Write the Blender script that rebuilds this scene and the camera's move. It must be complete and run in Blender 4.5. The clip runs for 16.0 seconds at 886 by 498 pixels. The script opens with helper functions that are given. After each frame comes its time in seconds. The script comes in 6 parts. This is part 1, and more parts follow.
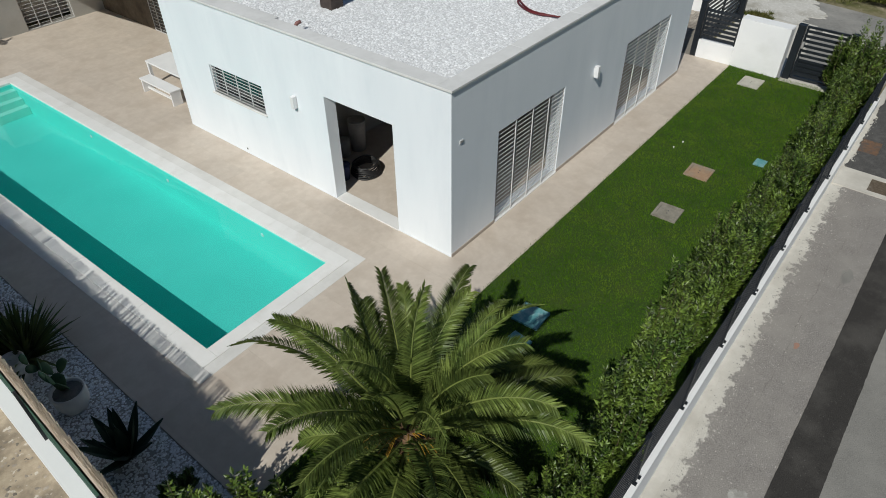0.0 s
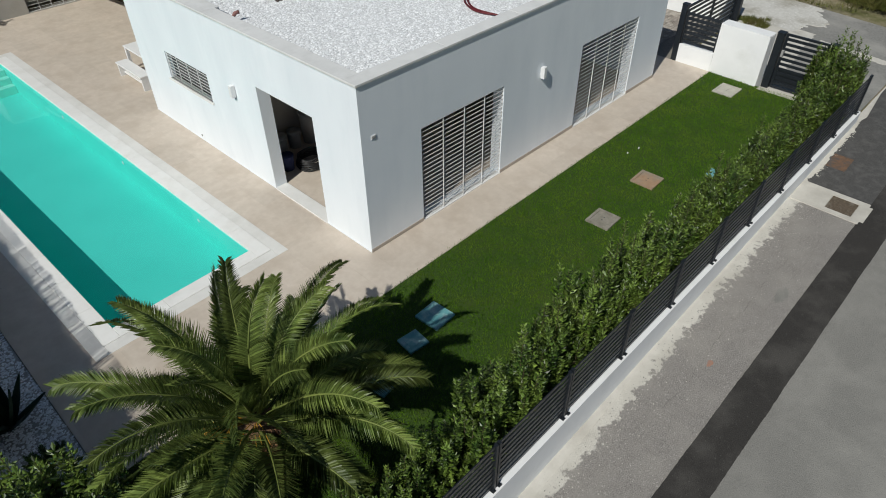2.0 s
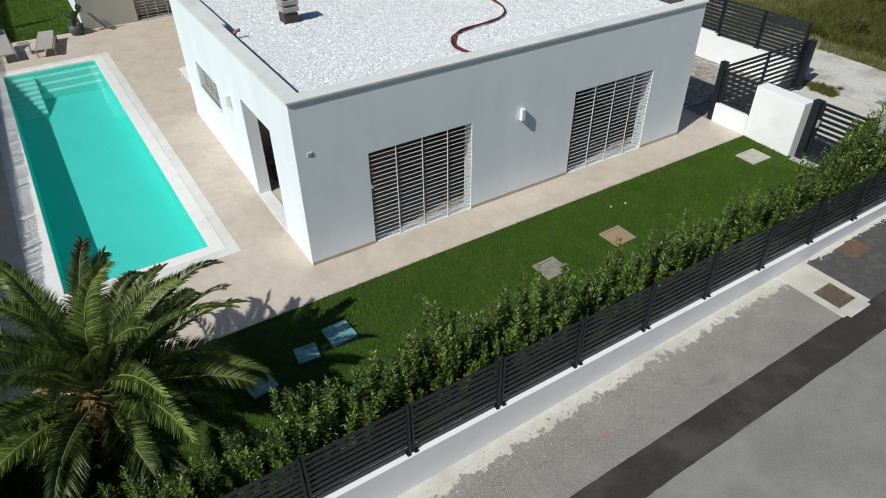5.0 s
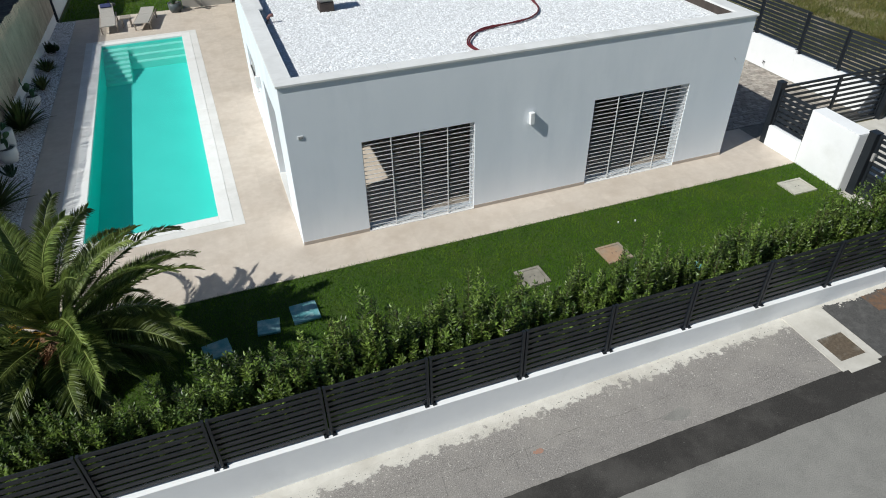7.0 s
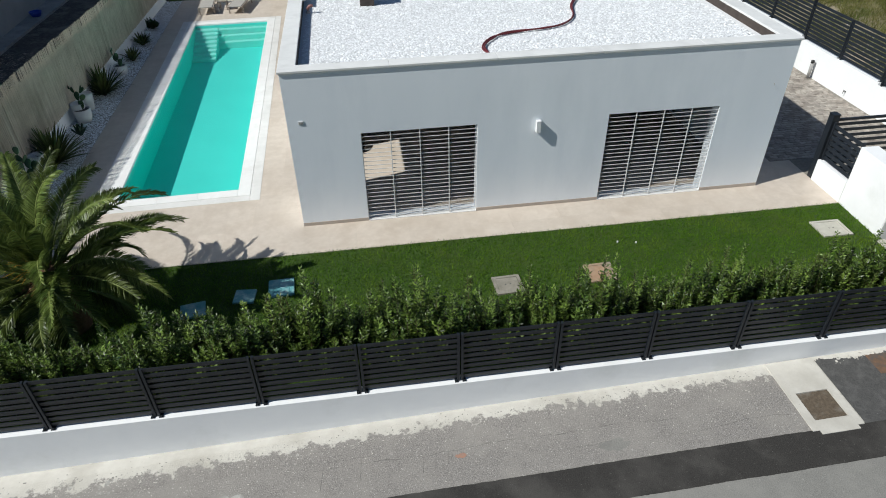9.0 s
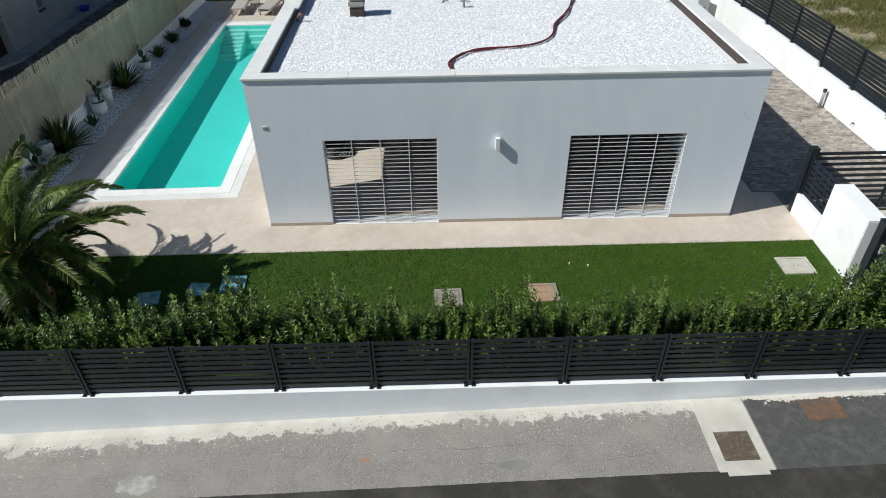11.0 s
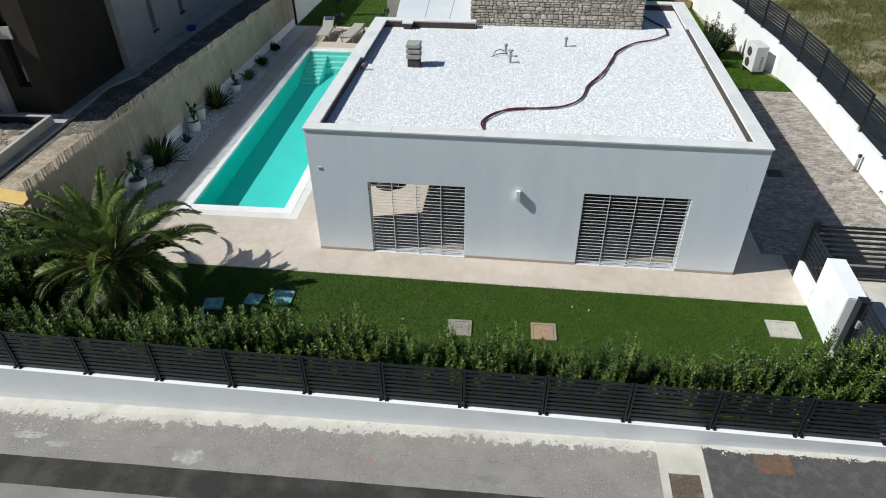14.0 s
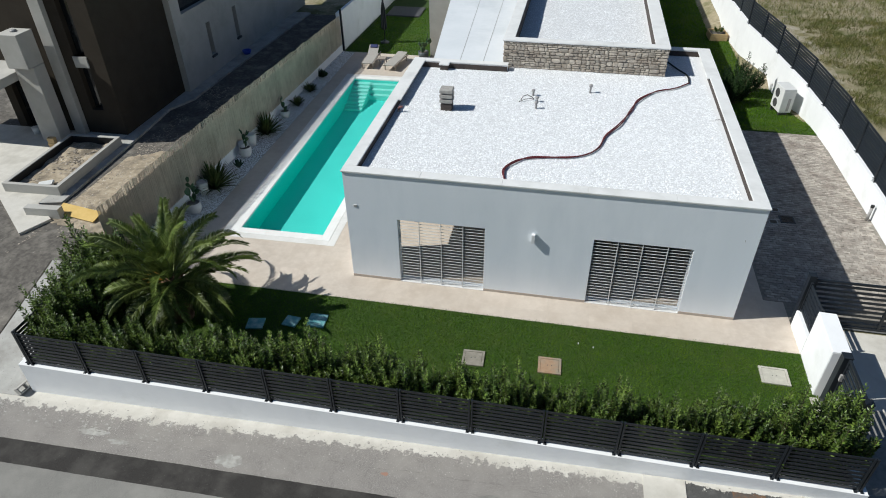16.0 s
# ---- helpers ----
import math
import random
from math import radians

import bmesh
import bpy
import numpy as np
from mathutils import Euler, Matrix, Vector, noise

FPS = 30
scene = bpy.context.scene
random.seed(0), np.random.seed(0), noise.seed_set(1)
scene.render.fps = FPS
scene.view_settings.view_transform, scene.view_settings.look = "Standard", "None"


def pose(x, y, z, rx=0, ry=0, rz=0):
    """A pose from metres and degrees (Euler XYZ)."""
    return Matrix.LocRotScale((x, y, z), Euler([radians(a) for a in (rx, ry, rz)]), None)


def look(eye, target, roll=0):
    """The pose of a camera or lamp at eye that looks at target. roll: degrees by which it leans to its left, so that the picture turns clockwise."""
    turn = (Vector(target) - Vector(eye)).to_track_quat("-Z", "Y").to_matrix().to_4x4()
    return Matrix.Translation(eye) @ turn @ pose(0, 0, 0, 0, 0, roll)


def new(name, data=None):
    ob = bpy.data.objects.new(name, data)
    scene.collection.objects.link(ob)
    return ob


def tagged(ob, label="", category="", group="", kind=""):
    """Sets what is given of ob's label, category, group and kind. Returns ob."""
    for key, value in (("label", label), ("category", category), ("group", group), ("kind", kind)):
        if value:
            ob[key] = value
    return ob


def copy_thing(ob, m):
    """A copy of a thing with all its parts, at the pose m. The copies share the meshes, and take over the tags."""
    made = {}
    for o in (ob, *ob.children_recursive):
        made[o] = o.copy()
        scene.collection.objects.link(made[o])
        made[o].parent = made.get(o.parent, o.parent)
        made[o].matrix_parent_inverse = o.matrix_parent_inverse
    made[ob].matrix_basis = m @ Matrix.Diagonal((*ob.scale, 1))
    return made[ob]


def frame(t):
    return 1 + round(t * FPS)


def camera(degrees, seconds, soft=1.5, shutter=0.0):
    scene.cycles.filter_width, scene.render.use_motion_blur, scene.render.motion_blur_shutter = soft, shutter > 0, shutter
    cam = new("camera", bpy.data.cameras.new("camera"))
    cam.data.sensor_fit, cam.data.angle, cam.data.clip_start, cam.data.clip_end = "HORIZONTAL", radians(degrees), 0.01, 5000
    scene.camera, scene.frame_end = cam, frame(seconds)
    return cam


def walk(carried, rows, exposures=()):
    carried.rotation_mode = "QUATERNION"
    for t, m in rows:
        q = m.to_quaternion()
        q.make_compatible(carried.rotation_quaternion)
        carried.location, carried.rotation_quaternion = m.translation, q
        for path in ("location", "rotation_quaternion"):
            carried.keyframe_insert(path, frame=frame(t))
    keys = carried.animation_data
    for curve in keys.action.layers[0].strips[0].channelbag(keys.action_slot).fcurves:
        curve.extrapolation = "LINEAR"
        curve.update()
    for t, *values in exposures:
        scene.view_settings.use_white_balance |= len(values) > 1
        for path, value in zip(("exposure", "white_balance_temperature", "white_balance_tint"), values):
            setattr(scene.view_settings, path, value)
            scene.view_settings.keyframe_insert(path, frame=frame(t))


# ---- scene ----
cam = camera(68.9, 16.0, soft=1.0)
PATH = [
    (0, (-7.921, -6.278, 8.668), (-6.734, -5.304, 7.386), -0.6),
    (0.5, (-7.541, -6.713, 8.668), (-6.381, -5.71, 7.384), -0.6),
    (1, (-7.15, -7.166, 8.655), (-6.004, -6.151, 7.369), -0.5),
    (1.5, (-6.72, -7.632, 8.632), (-5.592, -6.598, 7.343), -0.4),
    (2, (-6.26, -8.096, 8.631), (-5.162, -7.032, 7.341), -0.5),
    (2.5, (-5.78, -8.543, 8.631), (-4.684, -7.431, 7.381), -0.5),
    (3, (-5.327, -9.016, 8.615), (-4.247, -7.872, 7.38), -0.5),
    (3.5, (-4.859, -9.456, 8.622), (-3.82, -8.274, 7.388), -0.5),
    (4, (-4.365, -9.89, 8.591), (-3.373, -8.652, 7.372), -0.5),
    (6.5, (-1.628, -11.665, 8.568), (-1.041, -10.182, 7.361), -1.0),
    (7, (-0.992, -11.903, 8.551), (-0.454, -10.4, 7.345), -1.0),
    (7.5, (-0.387, -12.139, 8.527), (0.109, -10.62, 7.323), -1.0),
    (8, (0.218, -12.362, 8.544), (0.636, -10.821, 7.339), -1.0),
    (8.5, (0.867, -12.565, 8.557), (1.172, -10.997, 7.354), -1.0),
    (11, (3.913, -13.047, 8.858), (3.944, -11.441, 7.667), -0.7),
    (11.5, (4.252, -13.158, 9.111), (4.243, -11.549, 7.924), -0.8),
    (12, (4.508, -13.339, 9.411), (4.461, -11.73, 8.223), -0.7),
    (12.5, (4.726, -13.553, 9.679), (4.64, -11.944, 8.495), -0.7),
    (13, (4.925, -13.774, 10.013), (4.801, -12.169, 8.827), -0.7),
    (13.5, (5.13, -13.993, 10.363), (4.963, -12.391, 9.178), -0.8),
    (14, (5.284, -14.187, 10.808), (5.08, -12.592, 9.62), -0.7),
    (14.5, (5.454, -14.38, 11.207), (5.213, -12.787, 10.022), -0.8),
    (15, (5.596, -14.561, 11.654), (5.322, -12.974, 10.469), -0.8),
    (15.5, (5.789, -14.725, 12.091), (5.479, -13.143, 10.907), -0.9),
    (16, (5.924, -14.886, 12.524), (5.597, -13.306, 11.342), -0.8),
]
walk(cam, [(t, look(eye, target, roll)) for t, eye, target, roll in PATH],
     [(0, -0.52, 6290, 6), (2, -0.47, 6290, 6), (4, -0.35, 6250, 6), (6.5, -0.12, 6170, 6), (8.5, -0.06, 6130, 6), (11, -0.03, 6130, 6), (16, -0.03, 6130, 6)])

from mathutils.geometry import tessellate_polygon

# ---- sky, sun and exposure ----
SUN_DIR = Vector((-1.0, -0.265, 1.0)).normalized()      # towards the sun
world = bpy.data.worlds.new("sky")
scene.world = world
world.use_nodes = True
wn = world.node_tree.nodes
sky = wn.new("ShaderNodeTexSky")
sky.sky_type = "NISHITA"
sky.sun_disc = False
sky.sun_elevation = math.asin(SUN_DIR.z)
sky.sun_rotation = math.atan2(SUN_DIR.x, SUN_DIR.y)
sky.air_density, sky.dust_density, sky.ozone_density = 1.0, 0.4, 3.6
wn["Background"].inputs["Strength"].default_value = 0.055
world.node_tree.links.new(sky.outputs[0], wn["Background"].inputs[0])
sun_data = bpy.data.lights.new("sun", "SUN")
sun_data.energy, sun_data.angle, sun_data.color = 4.85, radians(0.53), (1.0, 0.955, 0.885)
sun_ob = new("sun", sun_data)
sun_ob.matrix_world = look(SUN_DIR * 60, (0, 0, 0))


# ---- materials ----
def surf(name, a, b, scale=4.0, c=None, cscale=0.5, cut=0.55, rough=0.75, bump=0.15, bscale=60.0, metal=0.0, vary=0.0,
         island=0.0, stretch=None, spec=0.4, speck=None, border=None):
    """A surface with fine grain between colours a and b, larger stains of colour c, a bump and a piece-to-piece change of value.
    border: another surface's settings, showing through in patches near the edge (mesh attribute edge_gap, metres)."""
    m = bpy.data.materials.new(name)
    m.use_nodes = True
    nt = m.node_tree
    n, l = nt.nodes, nt.links
    bsdf = n["Principled BSDF"]
    geo = n.new("ShaderNodeNewGeometry")
    at = geo.outputs["Position"]
    if stretch:
        mp = n.new("ShaderNodeMapping")
        mp.inputs["Scale"].default_value = stretch
        l.new(at, mp.inputs["Vector"])
        at = mp.outputs["Vector"]

    def fuzz(s, detail=5.0):
        t = n.new("ShaderNodeTexNoise")
        t.inputs["Scale"].default_value, t.inputs["Detail"].default_value, t.inputs["Roughness"].default_value = s, detail, 0.62
        l.new(at, t.inputs["Vector"])
        return t.outputs["Fac"]

    def spread(fac, lo, hi):
        r = n.new("ShaderNodeMapRange")
        r.inputs["From Min"].default_value, r.inputs["From Max"].default_value = lo, hi
        l.new(fac, r.inputs["Value"])
        return r.outputs["Result"]

    def mix(fac, one, two):
        x = n.new("ShaderNodeMix")
        x.data_type = "RGBA"
        l.new(fac, x.inputs["Factor"])
        for sock, v in ((x.inputs["A"], one), (x.inputs["B"], two)):
            if isinstance(v, tuple):
                sock.default_value = (*v, 1)
            else:
                l.new(v, sock)
        return x.outputs["Result"]

    def sums(one, kone, two, ktwo, plus=0.0):
        x, y = n.new("ShaderNodeMath"), n.new("ShaderNodeMath")
        x.operation, y.operation = "MULTIPLY_ADD", "MULTIPLY_ADD"
        l.new(one, x.inputs[0])
        x.inputs[1].default_value, x.inputs[2].default_value = kone, plus
        l.new(two, y.inputs[0])
        y.inputs[1].default_value = ktwo
        l.new(x.outputs[0], y.inputs[2])
        return y.outputs[0]

    def coat(a, b, scale, c=None, cscale=0.5, cut=0.55, speck=None):
        out = mix(spread(fuzz(scale), 0.3, 0.7), a, b)
        if c:
            out = mix(spread(fuzz(cscale, 7.0), cut - 0.09, cut + 0.12), out, c)
        if speck:
            out = mix(spread(fuzz(speck[1], 2.0), speck[2], speck[2] + 0.06), out, speck[0])
        return out

    col = coat(a, b, scale, c, cscale, cut, speck)
    if border:
        gap = n.new("ShaderNodeAttribute")
        gap.attribute_name = "edge_gap"
        gap = gap.outputs["Fac"]
        worn = sums(fuzz(5.0, 9.0), 1.0, gap, -1.0, -0.5)
        flecks = sums(fuzz(24.0, 6.0), 1.0, gap, -0.30, -0.62)
        under = coat(**border)
        col = mix(spread(flecks, -0.03, 0.07), col, under)
        col = mix(spread(worn, -0.045, 0.03), col, under)
    for src, k in ((geo.outputs["Random Per Island"], island), (n.new("ShaderNodeObjectInfo").outputs["Random"], vary)):
        if not k:
            continue
        hsv = n.new("ShaderNodeHueSaturation")
        r = n.new("ShaderNodeMapRange")
        r.inputs["To Min"].default_value, r.inputs["To Max"].default_value = 1 - k, 1 + k
        l.new(src, r.inputs["Value"])
        l.new(r.outputs["Result"], hsv.inputs["Value"])
        l.new(col, hsv.inputs["Color"])
        col = hsv.outputs["Color"]
    l.new(col, bsdf.inputs["Base Color"])
    bsdf.inputs["Roughness"].default_value = rough
    bsdf.inputs["Metallic"].default_value = metal
    bsdf.inputs["Specular IOR Level"].default_value = spec
    if bump:
        bp = n.new("ShaderNodeBump")
        bp.inputs["Strength"].default_value, bp.inputs["Distance"].default_value = bump, 0.01
        l.new(fuzz(bscale, 4.0), bp.inputs["Height"])
        l.new(bp.outputs["Normal"], bsdf.inputs["Normal"])
    return m


def leafy(name, a, b, island=0.35, rough=0.45, trans=0.25, vary=0.0, gloss=0.12, patch=None):
    m = surf(name, a, b, scale=2.5, rough=rough, bump=0, island=island, spec=gloss, vary=vary, c=patch, cscale=0.9, cut=0.55)
    n, l = m.node_tree.nodes, m.node_tree.links
    bsdf = n["Principled BSDF"]
    tr = n.new("ShaderNodeBsdfTranslucent")
    l.new(bsdf.inputs["Base Color"].links[0].from_socket, tr.inputs["Color"])
    mx = n.new("ShaderNodeMixShader")
    mx.inputs["Fac"].default_value = trans
    l.new(bsdf.outputs[0], mx.inputs[1])
    l.new(tr.outputs[0], mx.inputs[2])
    l.new(mx.outputs[0], n["Material Output"].inputs["Surface"])
    return m


M_WHITE = surf("white_render", (0.778, 0.820, 0.862), (0.870, 0.904, 0.938), 1.6, (0.762, 0.806, 0.848), 0.8, 0.60, rough=0.85, bump=0.16, bscale=50, stretch=(1.0, 1.0, 0.28))
M_WALLW = surf("white_masonry_paint", (0.82, 0.82, 0.82), (0.87, 0.87, 0.865), 1.5, (0.72, 0.72, 0.70), 0.7, 0.66, rough=0.85, bump=0.12, bscale=70)
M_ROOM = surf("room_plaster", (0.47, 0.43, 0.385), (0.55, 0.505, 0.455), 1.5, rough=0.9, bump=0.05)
M_CAP = surf("parapet_coping", (0.70, 0.695, 0.675), (0.79, 0.785, 0.765), 2.0, (0.62, 0.615, 0.595), 0.9, 0.6, rough=0.6, bump=0.05)
M_MEMBRANE = surf("bitumen_membrane", (0.045, 0.034, 0.030), (0.08, 0.062, 0.052), 6, rough=0.7)
M_PEBBLE = surf("white_pebble", (0.78, 0.79, 0.805), (0.87, 0.875, 0.88), 8, rough=0.85, bump=0, island=0.16)
M_GRAVELBED = surf("gravel_under", (0.66, 0.665, 0.675), (0.82, 0.82, 0.82), 40, rough=0.9, bump=0.3, bscale=40)
M_TILE = surf("beige_porcelain_tile", (0.53, 0.455, 0.380), (0.605, 0.53, 0.45), 5.0, (0.50, 0.424, 0.348), 1.4, 0.57, rough=0.62, bump=0.06, vary=0.035)
M_JOINT = surf("tile_joint", (0.46, 0.39, 0.315), (0.55, 0.475, 0.39), 3, rough=0.8)
M_COPING = surf("pool_coping_stone", (0.74, 0.73, 0.70), (0.81, 0.80, 0.78), 2.0, (0.68, 0.66, 0.62), 1.2, 0.62, rough=0.7, vary=0.02)
M_BORDER = surf("pool_border_stone", (0.66, 0.645, 0.615), (0.74, 0.725, 0.695), 2.0, (0.61, 0.595, 0.56), 1.2, 0.6, rough=0.75, vary=0.025)
M_SKIRT = surf("skirting_tile", (0.42, 0.36, 0.31), (0.48, 0.42, 0.36), 3, rough=0.6)
M_LINER = surf("turquoise_liner", (0.145, 0.735, 0.668), (0.165, 0.785, 0.715), 0.9, rough=0.6, bump=0)
M_LINER_PALE = surf("pale_step_liner", (0.40, 0.80, 0.72), (0.46, 0.84, 0.76), 0.9, rough=0.6, bump=0)
M_ANTHRACITE = surf("anthracite_powder_coat", (0.012, 0.015, 0.019), (0.017, 0.021, 0.027), 3, rough=0.42, bump=0.03, metal=0.0, spec=0.42)
M_BAR = surf("white_lacquered_steel", (0.66, 0.66, 0.655), (0.74, 0.74, 0.73), 4, rough=0.4, bump=0)
M_STONE = surf("travertine_rubble", (0.44, 0.38, 0.31), (0.58, 0.52, 0.44), 9, (0.33, 0.275, 0.22), 2.6, 0.55, rough=0.9, bump=0.8, bscale=40, vary=0.26)
M_MORTAR = surf("brown_mortar", (0.36, 0.315, 0.26), (0.46, 0.41, 0.345), 8, rough=0.95, bump=0.4)
M_SHEET = surf("white_sheet_roofing", (0.66, 0.69, 0.71), (0.74, 0.76, 0.78), 0.8, (0.60, 0.63, 0.65), 0.5, 0.6, rough=0.5, bump=0.04)
M_GRASS = leafy("lawn_blades", (0.049, 0.119, 0.008), (0.102, 0.200, 0.013), 0.34, 0.7, 0.20, 0.0, 0.04, patch=(0.126, 0.200, 0.018))
M_TURF = surf("lawn_base", (0.022, 0.050, 0.005), (0.048, 0.090, 0.010), 25, (0.052, 0.078, 0.012), 0.8, 0.6, rough=0.9, bump=0.6, bscale=50)
M_HEDGE = leafy("hedge_leaf", (0.022, 0.053, 0.008), (0.150, 0.212, 0.037), 0.80, 0.38, 0.14, 0.12, 0.34)
M_HEDGE_DARK = leafy("dark_shrub_leaf", (0.016, 0.036, 0.012), (0.040, 0.075, 0.022), 0.5, 0.5, 0.12)
M_TWIG = surf("twig", (0.09, 0.065, 0.04), (0.14, 0.10, 0.06), 10, rough=0.9)
M_PALM = leafy("palm_leaflet", (0.062, 0.100, 0.025), (0.205, 0.255, 0.062), 0.42, 0.42, 0.28, 0.50, 0.34)
M_RACHIS = surf("palm_rachis", (0.13, 0.17, 0.04), (0.20, 0.23, 0.06), 4, rough=0.5, bump=0)
M_TRUNK = surf("palm_trunk", (0.10, 0.06, 0.035), (0.22, 0.13, 0.07), 8, rough=0.95, bump=0.8, bscale=20)
M_FIBRE = surf("dead_palm_fibre", (0.20, 0.10, 0.05), (0.34, 0.19, 0.10), 9, rough=0.9, bump=0, island=0.3)
M_FRUIT = surf("orange_fruit_stalk", (0.45, 0.22, 0.02), (0.55, 0.32, 0.04), 12, rough=0.6, bump=0)
VERGE = dict(a=(0.535, 0.505, 0.448), b=(0.63, 0.60, 0.54), scale=3, c=(0.465, 0.436, 0.382), cscale=1.0, cut=0.58, speck=((0.43, 0.40, 0.345), 26.0, 0.68))
M_ROAD = surf("worn_asphalt", (0.145, 0.133, 0.123), (0.385, 0.358, 0.331), 60, (0.305, 0.283, 0.258), 1.6, 0.52, rough=0.95, bump=1.0, bscale=70, speck=((0.52, 0.495, 0.455), 45.0, 0.63), spec=0.12, border=VERGE)
M_ROAD_FAR = surf("smooth_asphalt", (0.170, 0.164, 0.150), (0.290, 0.279, 0.256), 70, (0.285, 0.274, 0.25), 0.9, 0.55, rough=0.95, bump=0.7, bscale=50, speck=((0.35, 0.338, 0.308), 34.0, 0.68), spec=0.12)
M_TRENCH = surf("fresh_asphalt_strip", (0.030, 0.028, 0.026), (0.062, 0.058, 0.054), 70, (0.078, 0.073, 0.067), 1.3, 0.54, rough=0.95, bump=0.8, bscale=60, speck=((0.125, 0.118, 0.11), 34.0, 0.67), spec=0.12)
M_CEMENT = surf("worn_cement_skim", (0.33, 0.317, 0.29), (0.46, 0.445, 0.41), 9, (0.25, 0.237, 0.213), 2.5, 0.52, rough=0.95, bump=0.5, bscale=40)
M_TRENCH_OLD = surf("older_dark_asphalt", (0.070, 0.068, 0.066), (0.11, 0.107, 0.103), 30, (0.125, 0.121, 0.116), 5.0, 0.56, rough=0.95, bump=0.8, bscale=60, speck=((0.19, 0.185, 0.18), 34.0, 0.69), spec=0.12)
M_CONCRETE = surf("pale_concrete", **VERGE, rough=0.9, bump=0.25, bscale=40)
M_CONCRETE_G = surf("grey_concrete", (0.36, 0.35, 0.325), (0.46, 0.45, 0.42), 3, (0.28, 0.265, 0.24), 0.9, 0.56, rough=0.9, bump=0.3, bscale=40, speck=((0.22, 0.21, 0.19), 20.0, 0.66))
M_PORCH = surf("dark_porch_stone", (0.11, 0.085, 0.06), (0.17, 0.135, 0.095), 7, (0.08, 0.062, 0.045), 2, 0.55, rough=0.9, bump=0.6, bscale=20)
M_MANHOLE = surf("rusty_manhole_fill", (0.085, 0.065, 0.045), (0.15, 0.115, 0.08), 22, (0.20, 0.18, 0.15), 5, 0.62, rough=0.9, bump=0.8, bscale=40)
M_RUST = surf("rust_stain", (0.10, 0.075, 0.055), (0.20, 0.11, 0.064), 9, (0.085, 0.083, 0.080), 5, 0.58, rough=0.95)
M_CRACK = surf("crack_dirt", (0.10, 0.092, 0.084), (0.17, 0.158, 0.145), 20, rough=0.95, spec=0.1)
M_ORANGE = surf("orange_spray", (0.40, 0.20, 0.13), (0.30, 0.22, 0.18), 30, rough=0.9)
M_EARTH = surf("dry_earth", (0.31, 0.25, 0.175), (0.50, 0.42, 0.31), 6, (0.18, 0.15, 0.11), 1.3, 0.55, rough=0.95, bump=1.0, bscale=12, speck=((0.58, 0.53, 0.45), 8.0, 0.64))
M_RUBBLE = surf("loose_rubble", (0.20, 0.17, 0.135), (0.38, 0.335, 0.28), 6, rough=0.95, bump=0.3, island=0.45)
M_SOIL = surf("dark_rubble_soil", (0.085, 0.078, 0.070), (0.175, 0.160, 0.142), 7, (0.25, 0.23, 0.20), 1.2, 0.58, rough=0.95, bump=1.0, bscale=14, speck=((0.40, 0.37, 0.33), 9.0, 0.70), spec=0.1)
M_FIELD = surf("dry_field", (0.235, 0.195, 0.120), (0.37, 0.32, 0.22), 5, (0.115, 0.115, 0.040), 0.55, 0.51, rough=0.95, bump=0.8, bscale=12, speck=((0.50, 0.455, 0.37), 4.0, 0.66))
M_TRACK = surf("pale_gravel_track", (0.30, 0.265, 0.20), (0.42, 0.38, 0.31), 9, (0.19, 0.165, 0.075), 1.1, 0.46, rough=0.95, bump=0.9, bscale=25, speck=((0.55, 0.52, 0.46), 14.0, 0.67))
M_VERGE = surf("pale_gravel_verge", (0.52, 0.50, 0.455), (0.66, 0.64, 0.595), 9, (0.38, 0.355, 0.30), 1.0, 0.56, rough=0.95, bump=0.9, bscale=25, speck=((0.74, 0.72, 0.69), 14.0, 0.62))
M_LANE = surf("worn_lane", (0.205, 0.199, 0.185), (0.29, 0.282, 0.263), 12, (0.345, 0.332, 0.305), 0.6, 0.56, rough=0.95, bump=0.8, bscale=40, spec=0.2)
M_WEED = leafy("dry_weeds", (0.105, 0.112, 0.026), (0.235, 0.215, 0.075), 0.5, 0.6, 0.25, patch=(0.085, 0.125, 0.024))
M_WEEDG = leafy("green_weeds", (0.068, 0.088, 0.018), (0.155, 0.172, 0.042), 0.5, 0.6, 0.25, patch=(0.15, 0.125, 0.045))
M_COBBLE = surf("grey_porphyry_sett", (0.285, 0.252, 0.218), (0.46, 0.415, 0.36), 9, (0.235, 0.20, 0.17), 1.6, 0.56, rough=0.85, bump=0.4, bscale=40, vary=0.22)
M_COBBLE_I = surf("grey_porphyry_setts", (0.285, 0.252, 0.218), (0.46, 0.415, 0.36), 9, (0.235, 0.20, 0.17), 1.6, 0.56, rough=0.85, bump=0.4, bscale=40, island=0.22)
M_SAND = surf("joint_sand", (0.20, 0.182, 0.155), (0.28, 0.255, 0.22), 12, rough=0.95)
M_CANE = leafy("split_cane", (0.56, 0.475, 0.38), (0.68, 0.59, 0.485), 0.10, 0.9, 0.05, 0.0, 0.1, patch=(0.50, 0.42, 0.33))
M_NET = surf("green_shade_net", (0.022, 0.070, 0.048), (0.034, 0.095, 0.066), 30, rough=0.8, bump=0.3)
M_TEAL = surf("teal_plastic_lid", (0.085, 0.275, 0.300), (0.165, 0.375, 0.390), 6, (0.32, 0.48, 0.48), 5, 0.55, rough=0.65, bump=0.1, spec=0.25)
